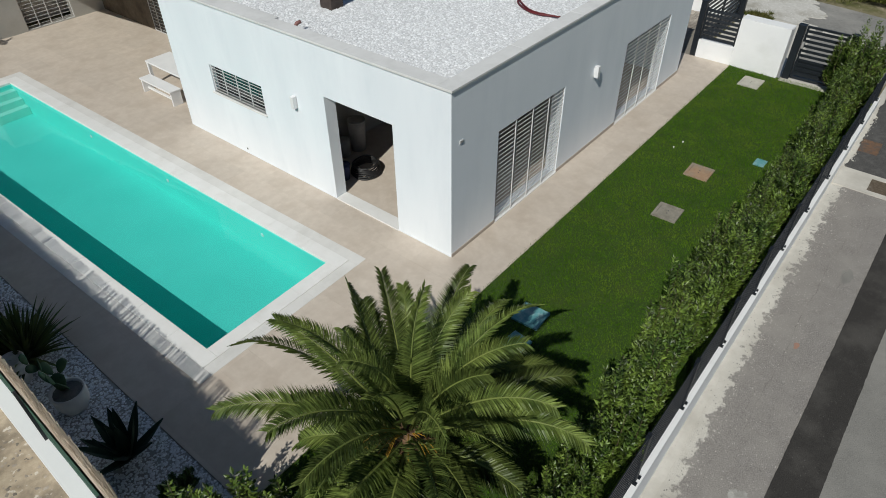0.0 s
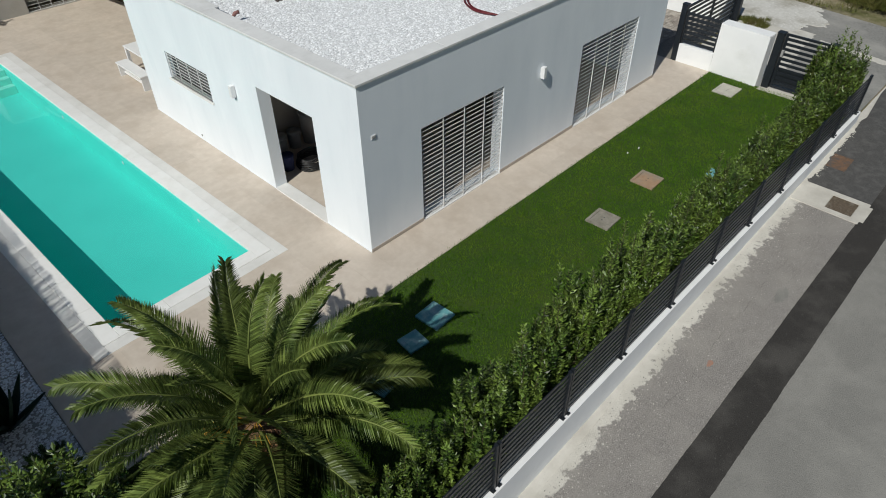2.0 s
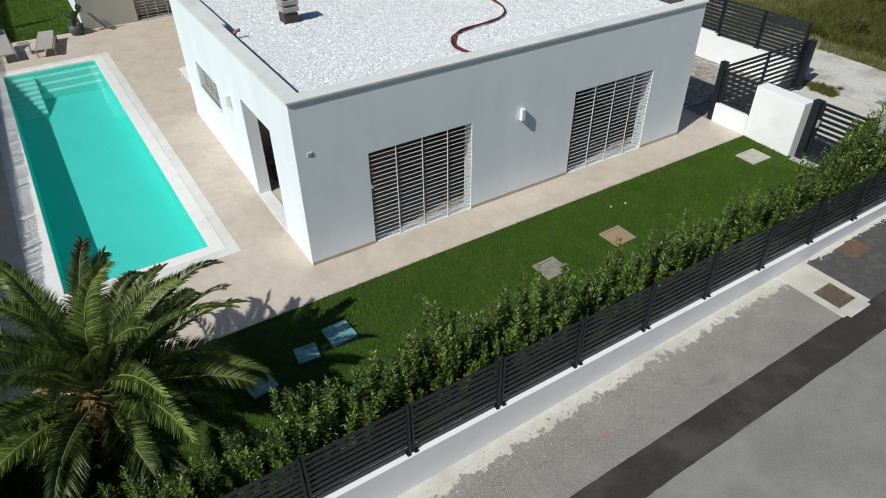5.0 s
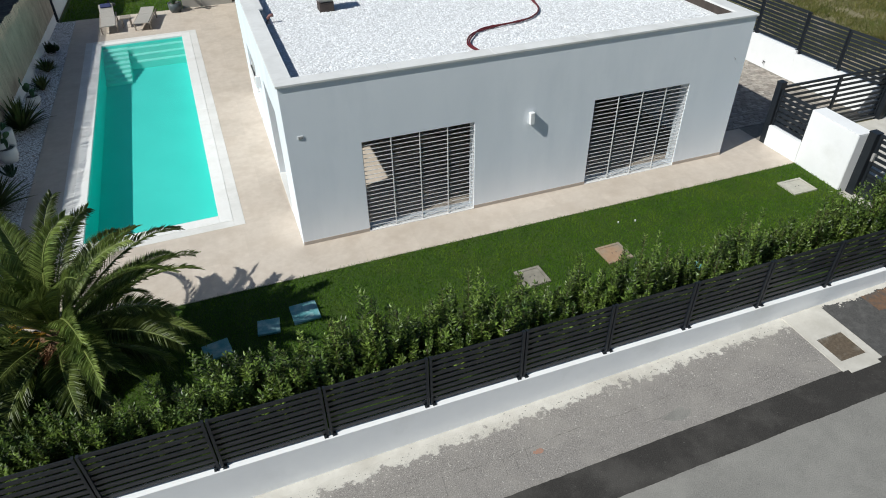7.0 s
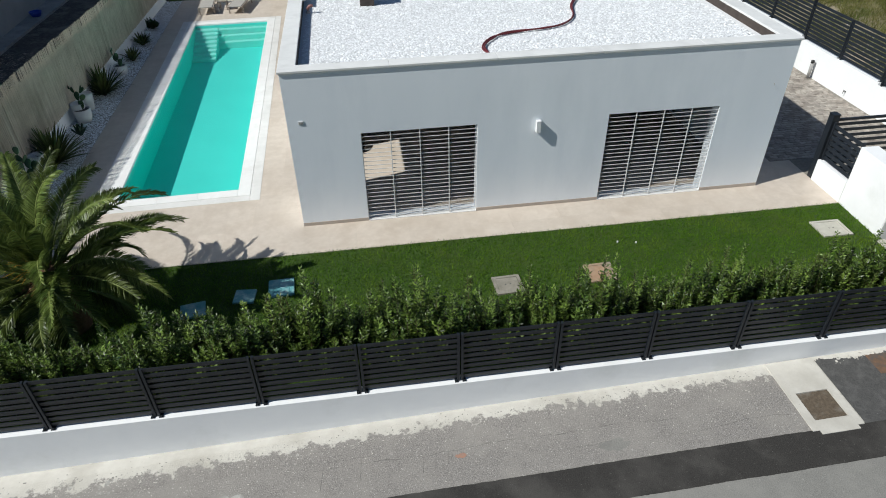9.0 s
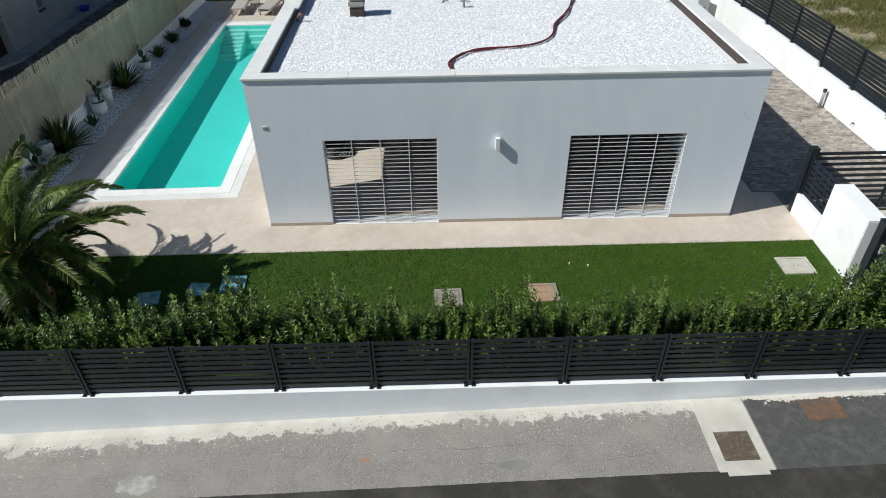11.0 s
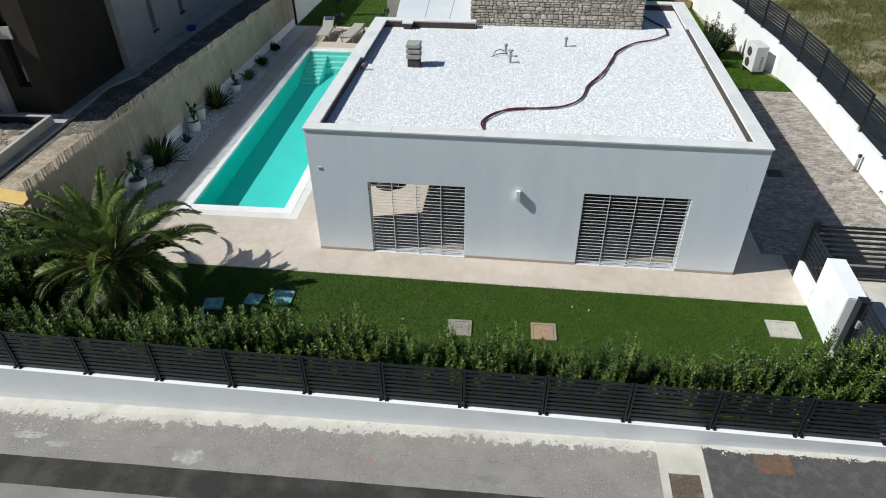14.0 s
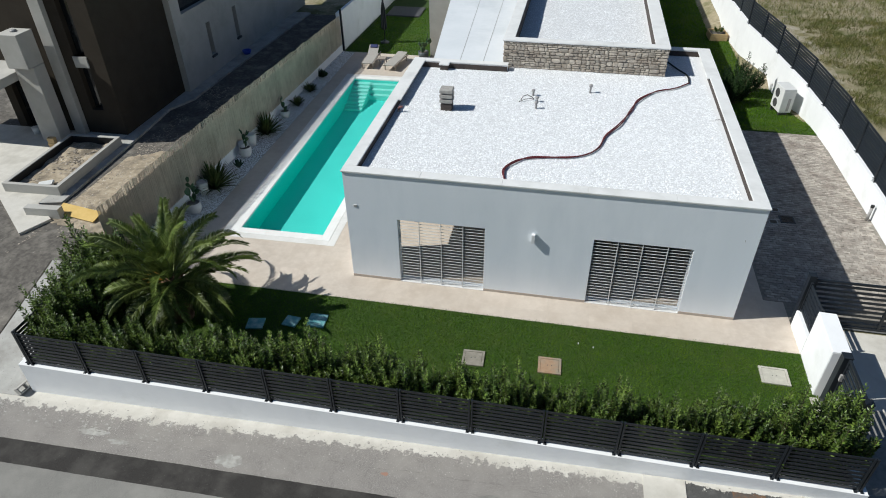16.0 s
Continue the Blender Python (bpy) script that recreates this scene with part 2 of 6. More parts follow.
M_PAVER_G = surf("grey_cover_slab", (0.24, 0.22, 0.18), (0.32, 0.295, 0.245), 8, (0.18, 0.165, 0.13), 3, 0.58, rough=0.9, bump=0.3)
M_PAVER_T = surf("terracotta_cover_slab", (0.33, 0.20, 0.12), (0.40, 0.28, 0.18), 8, (0.29, 0.25, 0.19), 3, 0.52, rough=0.9, bump=0.3)
M_PAVER_L = surf("pale_cover_slab", (0.42, 0.40, 0.34), (0.52, 0.50, 0.43), 8, (0.45, 0.42, 0.36), 3, 0.6, rough=0.9, bump=0.3)
M_HOSE = surf("dark_red_hose", (0.095, 0.012, 0.015), (0.145, 0.022, 0.026), 5, rough=0.5, bump=0)
M_STUB = surf("dull_red_plastic", (0.22, 0.10, 0.09), (0.30, 0.15, 0.13), 6, rough=0.6, bump=0)
M_SLATE = surf("slate_glazed_pot", (0.06, 0.075, 0.08), (0.09, 0.11, 0.115), 5, rough=0.5, bump=0.05)
M_BLACK = surf("black_rubber", (0.012, 0.012, 0.013), (0.02, 0.02, 0.02), 5, rough=0.5, bump=0)
M_CHIM = surf("chimney_concrete", (0.30, 0.285, 0.26), (0.42, 0.40, 0.37), 9, rough=0.9, bump=0.3)
M_PVC = surf("grey_pipe", (0.30, 0.29, 0.28), (0.38, 0.37, 0.36), 8, rough=0.5, bump=0)
M_BROWN = surf("brown_render", (0.040, 0.033, 0.025), (0.052, 0.043, 0.033), 1.5, rough=0.95, bump=0.1, spec=0.15)
M_NBWHITE = surf("grey_white_render", (0.41, 0.395, 0.36), (0.48, 0.465, 0.43), 1.2, (0.36, 0.345, 0.31), 0.7, 0.6, rough=0.9, bump=0.1)
M_WOOD = surf("planter_wood", (0.42, 0.29, 0.14), (0.54, 0.40, 0.21), 3, rough=0.7, bump=0.3, stretch=(1, 6, 6))
M_BOARD = surf("yellow_formwork_board", (0.55, 0.36, 0.09), (0.64, 0.44, 0.14), 4, rough=0.6, bump=0.1)
M_GREYWOOD = surf("weathered_teak", (0.26, 0.22, 0.185), (0.36, 0.315, 0.27), 5, rough=0.8, bump=0.2)
M_FABRIC = surf("taupe_sling_fabric", (0.34, 0.32, 0.29), (0.42, 0.395, 0.36), 20, rough=0.9, bump=0.2)
M_NAVY = surf("navy_cushion", (0.03, 0.04, 0.11), (0.045, 0.055, 0.14), 10, rough=0.9)
M_POT = surf("white_ceramic_pot", (0.62, 0.61, 0.58), (0.72, 0.71, 0.68), 5, rough=0.55, bump=0.03)
M_CACTUS = surf("cactus_flesh", (0.035, 0.075, 0.03), (0.06, 0.115, 0.045), 12, rough=0.6, bump=0.2)
M_AGAVE = leafy("agave_leaf", (0.03, 0.055, 0.035), (0.06, 0.09, 0.055), 0.25, 0.45, 0.05)
M_PHORM = leafy("strap_leaf", (0.04, 0.065, 0.018), (0.14, 0.155, 0.05), 0.4, 0.5, 0.15)
M_AC = surf("white_enamel", (0.66, 0.66, 0.64), (0.74, 0.74, 0.72), 3, rough=0.4, bump=0)
M_DARKGREY = surf("dark_plastic", (0.05, 0.05, 0.052), (0.08, 0.08, 0.08), 8, rough=0.5, bump=0)
M_LAMP = surf("white_wall_light", (0.76, 0.76, 0.76), (0.82, 0.82, 0.82), 3, rough=0.5, bump=0)


def water_material():
    m = bpy.data.materials.new("pool_water")
    m.use_nodes = True
    n, l = m.node_tree.nodes, m.node_tree.links
    n.remove(n["Principled BSDF"])
    tr = n.new("ShaderNodeBsdfTransparent")
    tr.inputs["Color"].default_value = (0.77, 0.93, 0.92, 1)
    gl = n.new("ShaderNodeBsdfGlossy")
    gl.inputs["Roughness"].default_value = 0.03
    fr = n.new("ShaderNodeFresnel")
    fr.inputs["IOR"].default_value = 1.33
    tex = n.new("ShaderNodeTexNoise")
    tex.inputs["Scale"].default_value = 2.2
    geo = n.new("ShaderNodeNewGeometry")
    l.new(geo.outputs["Position"], tex.inputs["Vector"])
    bp = n.new("ShaderNodeBump")
    bp.inputs["Strength"].default_value, bp.inputs["Distance"].default_value = 0.12, 0.02
    l.new(tex.outputs["Fac"], bp.inputs["Height"])
    l.new(bp.outputs["Normal"], gl.inputs["Normal"])
    mx = n.new("ShaderNodeMixShader")
    l.new(fr.outputs[0], mx.inputs[0])
    l.new(tr.outputs[0], mx.inputs[1])
    l.new(gl.outputs[0], mx.inputs[2])
    l.new(mx.outputs[0], n["Material Output"].inputs["Surface"])
    return m


M_WATER = water_material()
M_GLASS = surf("dark_glass", (0.012, 0.014, 0.016), (0.02, 0.022, 0.024), 1, rough=0.06, bump=0, spec=0.6)


# ---- mesh helpers ----
def bm_box(bm, x0, x1, y0, y1, z0, z1, m=None):
    vs = [bm.verts.new(Vector(p) if m is None else m @ Vector(p)) for p in
          ((x0, y0, z0), (x1, y0, z0), (x1, y1, z0), (x0, y1, z0), (x0, y0, z1), (x1, y0, z1), (x1, y1, z1), (x0, y1, z1))]
    for f in ((3, 2, 1, 0), (4, 5, 6, 7), (0, 1, 5, 4), (1, 2, 6, 5), (2, 3, 7, 6), (3, 0, 4, 7)):
        bm.faces.new([vs[i] for i in f])
    return bm


def box(*b, bevel=0.0, m=None):
    bm = bm_box(bmesh.new(), *b, m)
    if bevel:
        bmesh.ops.bevel(bm, geom=list(bm.edges), offset=bevel, segments=2, affect="EDGES", profile=0.6)
    return bm


def bm_tube(bm, pts, radii, seg=6, cap=True):
    pts = [Vector(p) for p in pts]
    if not isinstance(radii, (list, tuple)):
        radii = [radii] * len(pts)
    rings = []
    for i, p in enumerate(pts):
        d = (pts[min(i + 1, len(pts) - 1)] - pts[max(i - 1, 0)]).normalized()
        u = d.orthogonal().normalized() if abs(d.z) > 0.95 else d.cross(Vector((0, 0, 1))).normalized()
        v = d.cross(u)
        rings.append([bm.verts.new(p + radii[i] * (math.cos(a) * u + math.sin(a) * v)) for a in [2 * math.pi * k / seg for k in range(seg)]])
    for r0, r1 in zip(rings, rings[1:]):
        for k in range(seg):
            f = bm.faces.new((r0[k], r0[(k + 1) % seg], r1[(k + 1) % seg], r1[k]))
            f.smooth = True
    if cap:
        bm.faces.new(rings[0][::-1])
        bm.faces.new(rings[-1])
    return bm


def bm_lathe(bm, profile, seg=16, at=(0, 0, 0)):
    at = Vector(at)
    rings = [[bm.verts.new(at + Vector((r * math.cos(a), r * math.sin(a), z))) for a in [2 * math.pi * k / seg for k in range(seg)]] for r, z in profile]
    for r0, r1 in zip(rings, rings[1:]):
        for k in range(seg):
            bm.faces.new((r0[k], r0[(k + 1) % seg], r1[(k + 1) % seg], r1[k])).smooth = True
    bm.faces.new(rings[0][::-1])
    bm.faces.new(rings[-1])
    return bm


def to_mesh(name, bm, mat):
    me = bpy.data.meshes.new(name)
    bmesh.ops.recalc_face_normals(bm, faces=list(bm.faces)) if len(bm.faces) < 6000 else None
    bm.to_mesh(me)
    bm.free()
    me.materials.append(mat)
    return me


def part(name, bm, mat, parent=None, label="", m=None):
    """One mesh object from a bmesh, under a thing or a part."""
    ob = new(name, to_mesh(name, bm, mat))
    if parent:
        ob.parent = parent
    if m is not None:
        ob.matrix_local = m
    if label:
        ob["label"] = label
    return ob


def piece(name, me, parent, m):
    ob = new(name, me)
    ob.parent = parent
    ob.matrix_local = m
    return ob


def raw(name, verts, faces, mat, parent=None, smooth=False):
    me = bpy.data.meshes.new(name)
    me.from_pydata(verts, [], faces)
    me.materials.append(mat)
    if smooth:
        me.polygons.foreach_set("use_smooth", [True] * len(me.polygons))
    ob = new(name, me)
    if parent:
        ob.parent = parent
    return ob


def thing(name, label, category, group="", kind="", at=(0, 0, 0), rz=0):
    ob = new(name)
    ob.matrix_basis = pose(*at, 0, 0, rz)
    return tagged(ob, label, category, group, kind)


def bm_wall(axis, at0, at1, u0, u1, z0, z1, holes):
    """A wall with openings that go through it. axis 'x': runs along x between y = at0 and at1; 'y': the other way."""
    us = sorted({u0, u1, *[h[0] for h in holes], *[h[1] for h in holes]})
    zs = sorted({z0, z1, *[h[2] for h in holes], *[h[3] for h in holes]})
    us, zs = [u for u in us if u0 <= u <= u1], [z for z in zs if z0 <= z <= z1]

    def solid(i, j):
        if not (0 <= i < len(us) - 1 and 0 <= j < len(zs) - 1):
            return False
        u, z = (us[i] + us[i + 1]) / 2, (zs[j] + zs[j + 1]) / 2
        return not any(h[0] < u < h[1] and h[2] < z < h[3] for h in holes)

    bm = bmesh.new()
    cache = {}

    def v(u, a, z):
        key = (round(u, 4), round(a, 4), round(z, 4))
        if key not in cache:
            cache[key] = bm.verts.new((u, a, z) if axis == "x" else (a, u, z))
        return cache[key]

    for i in range(len(us) - 1):
        for j in range(len(zs) - 1):
            if not solid(i, j):
                continue
            a, b, c, d = us[i], us[i + 1], zs[j], zs[j + 1]
            bm.faces.new((v(a, at0, c), v(b, at0, c), v(b, at0, d), v(a, at0, d)))
            bm.faces.new((v(a, at1, d), v(b, at1, d), v(b, at1, c), v(a, at1, c)))
            if not solid(i - 1, j):
                bm.faces.new((v(a, at0, c), v(a, at0, d), v(a, at1, d), v(a, at1, c)))
            if not solid(i + 1, j):
                bm.faces.new((v(b, at0, c), v(b, at1, c), v(b, at1, d), v(b, at0, d)))
            if not solid(i, j - 1):
                bm.faces.new((v(a, at0, c), v(a, at1, c), v(b, at1, c), v(b, at0, c)))
            if not solid(i, j + 1):
                bm.faces.new((v(a, at0, d), v(b, at0, d), v(b, at1, d), v(a, at1, d)))
    return bm


def scatter_pebbles(name, inside, x0, x1, y0, y1, z, size, per_m2, mat, parent, seed):
    """A loose layer of rounded pebbles, each an uneven eight-sided stone."""
    rng = np.random.default_rng(seed)
    n = int((x1 - x0) * (y1 - y0) * per_m2)
    p = np.stack([rng.uniform(x0, x1, n), rng.uniform(y0, y1, n)], 1)
    p = p[[inside(*q) for q in p]]
    n = len(p)
    base = np.array([(1, 0, 0), (0.6, 0.75, 0.1), (-0.3, 0.95, -0.1), (-1, 0.1, 0.1), (-0.5, -0.85, 0), (0.55, -0.8, 0.05), (0.1, 0.1, 0.34), (0, 0, -0.7)])
    faces = [(0, 1, 6), (1, 2, 6), (2, 3, 6), (3, 4, 6), (4, 5, 6), (5, 0, 6)]
    s = size * rng.uniform(0.6, 1.25, (n, 1, 1)) * rng.uniform(0.75, 1.25, (n, 8, 3))
    ang = rng.uniform(0, 2 * np.pi, n)
    tilt = rng.normal(0, 0.13, (n, 2))
    v = base[None] * s
    c, sn = np.cos(ang)[:, None], np.sin(ang)[:, None]
    x, y = v[..., 0] * c - v[..., 1] * sn, v[..., 0] * sn + v[..., 1] * c
    zz = v[..., 2] + tilt[:, :1] * x + tilt[:, 1:] * y
    v = np.stack([x + p[:, :1], y + p[:, 1:], zz + z + rng.uniform(-0.25, 0.25, (n, 1)) * size], -1).reshape(-1, 3)
    f = (np.array(faces)[None] + (np.arange(n) * 8)[:, None, None]).reshape(-1, 3)
    ob = raw(name, v.tolist(), f.tolist(), mat, parent, True)
    return tagged(ob, kind="stuff")


def blades(name, inside, x0, x1, y0, y1, zf, tall, wide, count, mat, seed, label, category, lean=0.5):
    rng = np.random.default_rng(seed)
    p = np.stack([rng.uniform(x0, x1, count), rng.uniform(y0, y1, count)], 1)
    p = p[[inside(*q) for q in p]]
    n = len(p)
    a = rng.uniform(0, 2 * np.pi, n)
    h = tall * rng.uniform(0.5, 1.3, n)
    d = np.stack([np.cos(a), np.sin(a)], 1) * wide / 2
    off = rng.normal(0, lean, (n, 2)) * h[:, None]
    z = np.array([zf(*q) for q in p])
    v = np.zeros((n, 3, 3))
    v[:, 0, :2], v[:, 1, :2], v[:, 2, :2] = p - d, p + d, p + off
    v[:, 0, 2], v[:, 1, 2], v[:, 2, 2] = z, z, z + h
    f = np.arange(3 * n).reshape(n, 3)
    return tagged(raw(name, v.reshape(-1, 3).tolist(), f.tolist(), mat), label, category, kind="stuff")


# ---- the plan ----
W, D, H = 11.2, 9.05, 3.73                    # villa: front width, depth on the pool side, parapet height
D_EAST = 11.85                               # depth on the drive side
POOL = (-4.65, -1.70, 1.90, 15.70)            # water's edge, before the pool's slight turn
POOL_TURN = 1.1                               # degrees, about the water's corner next to the villa and the street
HOLE = (-5.10, -1.50, 1.50, 15.95)            # the opening in the terrace, hidden under the coping
COPE = 0.56
END = 19.45                                   # far edge of the terrace
FENCE_Y, FENCE_X0, STEP = -5.2, -7.32, 1.69   # street fence: line, corner, post spacing


def bound_x(y):                               # boundary on the pool side
    return -7.36 + 0.027 * y


def road_z(x):
    return max(-1.45, min(-0.30, -0.775 + 0.036 * x))


RIGHT = [(16.78, 0.3), (16.66, 3.35), (16.64, 7.2), (16.62, 11.3), (16.40, 15.45), (15.92, 19.6), (15.25, 23.9), (14.9, 30.0), (14.9, 38.0)]   # boundary on the drive side


def right_x(y):
    for (xa, ya), (xb, yb) in zip(RIGHT, RIGHT[1:]):
        if ya <= y <= yb:
            return xa + (xb - xa) * (y - ya) / (yb - ya)
    return RIGHT[0][0] if y < RIGHT[0][1] else RIGHT[-1][0]


# ---- ground ----
def lawn_z(x, y):                             # the side lawn falls away behind the drive
    t = max(0.0, min(1.0, (y - 13.0) / 5.0))
    return -0.012 - 0.55 * t * t * (3 - 2 * t)


def ground_z(x, y):
    if y < -5.19:
        return road_z(x) - 0.03 if y > -40 else -1.0
    if HOLE[0] < x < HOLE[1] and HOLE[2] < y < HOLE[3]:
        return -1.6
    if W < x < right_x(y) + 0.1 and y > 13.0:
        return lawn_z(x, y) - 0.05
    if x <= -7.36 and y < -1.0:
        return -0.08 + (road_z(x) + 0.02) * min(1.0, (-1.0 - y) / 4.2)
    if -7.36 < x < 12.85 and y < 0.2:
        return -0.06
    if x >= 12.85 and y < 0.2:
        return road_z(x) * max(0.0, min(1.0, (0.2 - y) / 5.4)) - 0.06
    return -0.06


def sheet():
    xs = sorted({-3000, -900, -300, -120, -60, -40, -25, -18, 22, 30, 45, 70, 130, 300, 900, 3000, *np.arange(-14, 20.1, 1.0).tolist(),
                 HOLE[0] - 0.03, HOLE[0] + 0.03, HOLE[1] - 0.03, HOLE[1] + 0.03, 11.15, 11.25, 12.8, 12.9, -7.4, -7.32})
    ys = sorted({-3000, -900, -300, -120, -60, -41, -39, -20, -12, -9, -7, 22, 30, 45, 70, 130, 300, 900, 3000, *np.arange(-4, 20.1, 1.0).tolist(),
                 -5.2, -5.15, HOLE[2] - 0.03, HOLE[2] + 0.03, HOLE[3] - 0.03, HOLE[3] + 0.03, 0.15, 0.25, 24, 26, 28})
    verts = [(x, y, ground_z(x, y)) for y in ys for x in xs]
    k = len(xs)
    faces = [(j * k + i, j * k + i + 1, (j + 1) * k + i + 1, (j + 1) * k + i) for j in range(len(ys) - 1) for i in range(k - 1)]
    return tagged(raw("ground", verts, faces, M_FIELD), "dry earth and field ground around the villa", "ground", kind="structure")


sheet()


def strip(name, poly, z, mat, label, category, thick=0.02, parent=None):
    """A flat slab with the outline poly; z may follow the ground."""
    bm = bmesh.new()
    zf = z if callable(z) else (lambda x, y: z)
    top = [bm.verts.new((x, y, zf(x, y))) for x, y in poly]
    low = [bm.verts.new((x, y, zf(x, y) - thick)) for x, y in poly]
    for a, b, c in tessellate_polygon([[Vector((x, y, 0)) for x, y in poly]]):
        f = bm.faces.new((top[a], top[b], top[c]))
        f.normal_update()
        if f.normal.z < 0:
            f.normal_flip()
    for i in range(len(poly)):
        bm.faces.new((top[i - 1], low[i - 1], low[i], top[i]))
    me = bpy.data.meshes.new(name)
    bm.to_mesh(me)
    bm.free()
    me.materials.append(mat)
    return tagged(new(name, me), label, category, kind="structure")


def ribbon(name, xs, y_top, y_low, z, mat, label, category, rows=1, thick=0.03):
    """A band of ground between two edge lines over the stations xs, following the height z(x, y)."""
    verts, faces = [], []
    n = rows + 1
    for x in xs:
        a, b = y_top(x), y_low(x)
        for r in range(n):
            y = a + (b - a) * r / rows
            verts.append((x, y, z(x, y)))
    for i in range(len(xs) - 1):
        for r in range(rows):
            o = i * n + r
            faces.append((o, o + 1, o + n + 1, o + n))
    top = len(verts)
    for i, x in enumerate(xs):
        for y in (y_top(x), y_low(x)):
            verts.append((x, y, z(x, y) - thick))
    for i in range(len(xs) - 1):
        a, b = top + 2 * i, i * n
        faces += [(a, b, b + n, a + 2), (b + rows, a + 1, a + 3, b + n + rows)]
    return tagged(raw(name, verts, faces, mat), label, category, kind="structure")


def ragged(x0, x1, y, amp, seed, step=0.02):
    rng = random.Random(seed)
    n = int((x1 - x0) / step)
    out = []
    for i in range(n + 1):
        x = x0 + (x1 - x0) * i / n
        out.append((x, y(x) + amp * (noise.noise((x * 1.1, seed, 0)) + 0.6 * noise.noise((x * 6, seed, 2)) + 0.6 * noise.noise((x * 19, seed, 5)) + rng.uniform(-0.2, 0.2))))
    return out


def asphalt_edge(x):
    return -5.54 - 0.13 * min(1.0, max(0.0, (3.0 - x) / 4.0)) - 0.06 * min(1.0, max(0.0, (-1.5 - x) / 2.0))


def road():
    near = lambda x: -6.83                             # the edges of the dark trench strip
    far = lambda x: -7.45
    xs = [-60, -40, -30, -24, -19.2, -12, -6, 0, 6, 12, 15.4, 20, 30, 60]
    lift = lambda d: (lambda x, y: road_z(x) + d)
    ribbon("pavement", xs, lambda x: -5.2, lambda x: -7.1, lift(0.004), M_CONCRETE, "pale concrete verge along the boundary wall", "verge", thick=0.1)
    edge = lambda x: asphalt_edge(x) if x < 8 else -5.58
    worn = ragged(-14, 8.6, lambda x: 0.0, 0.05, 5, 0.05)
    bite = dict(worn)
    street = ribbon("road", list(bite), lambda x: edge(x) + 0.20, near, lift(0.012), M_ROAD, "worn grey asphalt street with ragged edge", "road", rows=4)
    gap = street.data.attributes.new("edge_gap", "FLOAT", "POINT")
    for v, d in zip(street.data.vertices, gap.data):
        x = min(bite, key=lambda k: abs(k - v.co.x)) if v.co.y > -6.3 else v.co.x
        d.value = edge(x) + bite.get(x, 0.0) - v.co.y
    ribbon("road_west", [-60, -40, -24, -19.2, -14], lambda x: -5.9, near, lift(0.011), M_ROAD_FAR, "worn grey asphalt street", "road")
    cut_n, cut_f = dict(ragged(-20, 20, lambda x: -6.81, 0.010, 51, 0.05)), dict(ragged(-20, 20, lambda x: -7.47, 0.010, 52, 0.05))
    ribbon("road_trench", [-60, -30] + list(cut_n) + [30, 60], lambda x: cut_n.get(x, -6.81), lambda x: cut_f.get(x, -7.47), lift(0.018), M_TRENCH, "dark asphalt strip over a repaired trench", "road")
    ribbon("road_far", xs, lambda x: far(x) - 0.004, lambda x: -12.5, lift(0.012), M_ROAD_FAR, "smooth grey asphalt street", "road")
    right = ragged(9.48, 13.6, lambda x: -5.42, 0.07, 9)
    rt = dict(right)
    ribbon("road_patch", [p[0] for p in right] + [15.4, 20, 30], lambda x: rt.get(x, -5.25), near, lift(0.020), M_TRENCH_OLD, "dark asphalt patch beside the manhole", "road")
    stain = ragged(10.45, 11.15, lambda x: -5.44, 0.05, 4)
    st = dict(stain)
    low = dict(ragged(10.45, 11.15, lambda x: -5.90, 0.04, 6))
    ribbon("rust_stain", [p[0] for p in stain], lambda x: st[x], lambda x: low[x], lift(0.024), M_RUST, "rusty brown stain on the dark asphalt", "stain", thick=0.004)
    for name, cx, cy, rx, ry, sd, mat, lb in (("cement_patch", -1.16, -6.52, 0.33, 0.18, 14, M_CEMENT, "pale cement patch on the worn asphalt"),
                                              ("cement_patch", -5.1, -6.28, 0.42, 0.09, 24, M_CEMENT, "pale cement patch on the worn asphalt"),
                                              ("cement_patch", -4.2, -6.46, 0.30, 0.06, 27, M_CEMENT, "pale cement patch on the worn asphalt"),
                                              ("spray_mark", 2.66, -6.25, 0.10, 0.045, 3, M_ORANGE, "faint orange spray mark on asphalt"),
                                              ("cement_patch", 5.2, -6.50, 0.26, 0.10, 25, M_ROAD_FAR, "faint worn patch on the asphalt")):
        blob = []
        for k in range(72):
            t = 2 * math.pi * k / 72
            q = 1 + 0.5 * noise.noise((1.2 * math.cos(t), 1.2 * math.sin(t), sd)) + 0.3 * noise.noise((3 * math.cos(t), 3 * math.sin(t), sd)) + 0.12 * noise.noise((9 * math.cos(t), 9 * math.sin(t), sd))
            blob.append((cx + rx * q * math.cos(t), cy + ry * q * math.sin(t)))
        strip(name, blob, lift(0.0155), mat, lb, "patch", 0.002)
    hole = thing("manhole", "rusty square manhole in a pale concrete apron", "manhole", at=(9.0, -6.04, road_z(9.0) + 0.016))
    hole.matrix_basis = hole.matrix_basis @ Matrix.Rotation(-math.atan(0.036), 4, "Y")
    fb = bmesh.new()
    for b in ((-0.46, -0.30, -0.80, 0.72), (0.30, 0.46, -0.80, 0.72), (-0.30, 0.30, -0.01, 0.72), (-0.30, 0.30, -0.80, -0.60), (-0.34, 0.34, -0.88, -0.80)):
        bm_box(fb, *b, -0.05, 0.014)
    part("surround", fb, M_CONCRETE, hole, "pale concrete surround")
    part("cover", box(-0.29, 0.29, -0.59, -0.02, -0.05, 0.002), M_MANHOLE, hole, "brown rusted cover")


road()


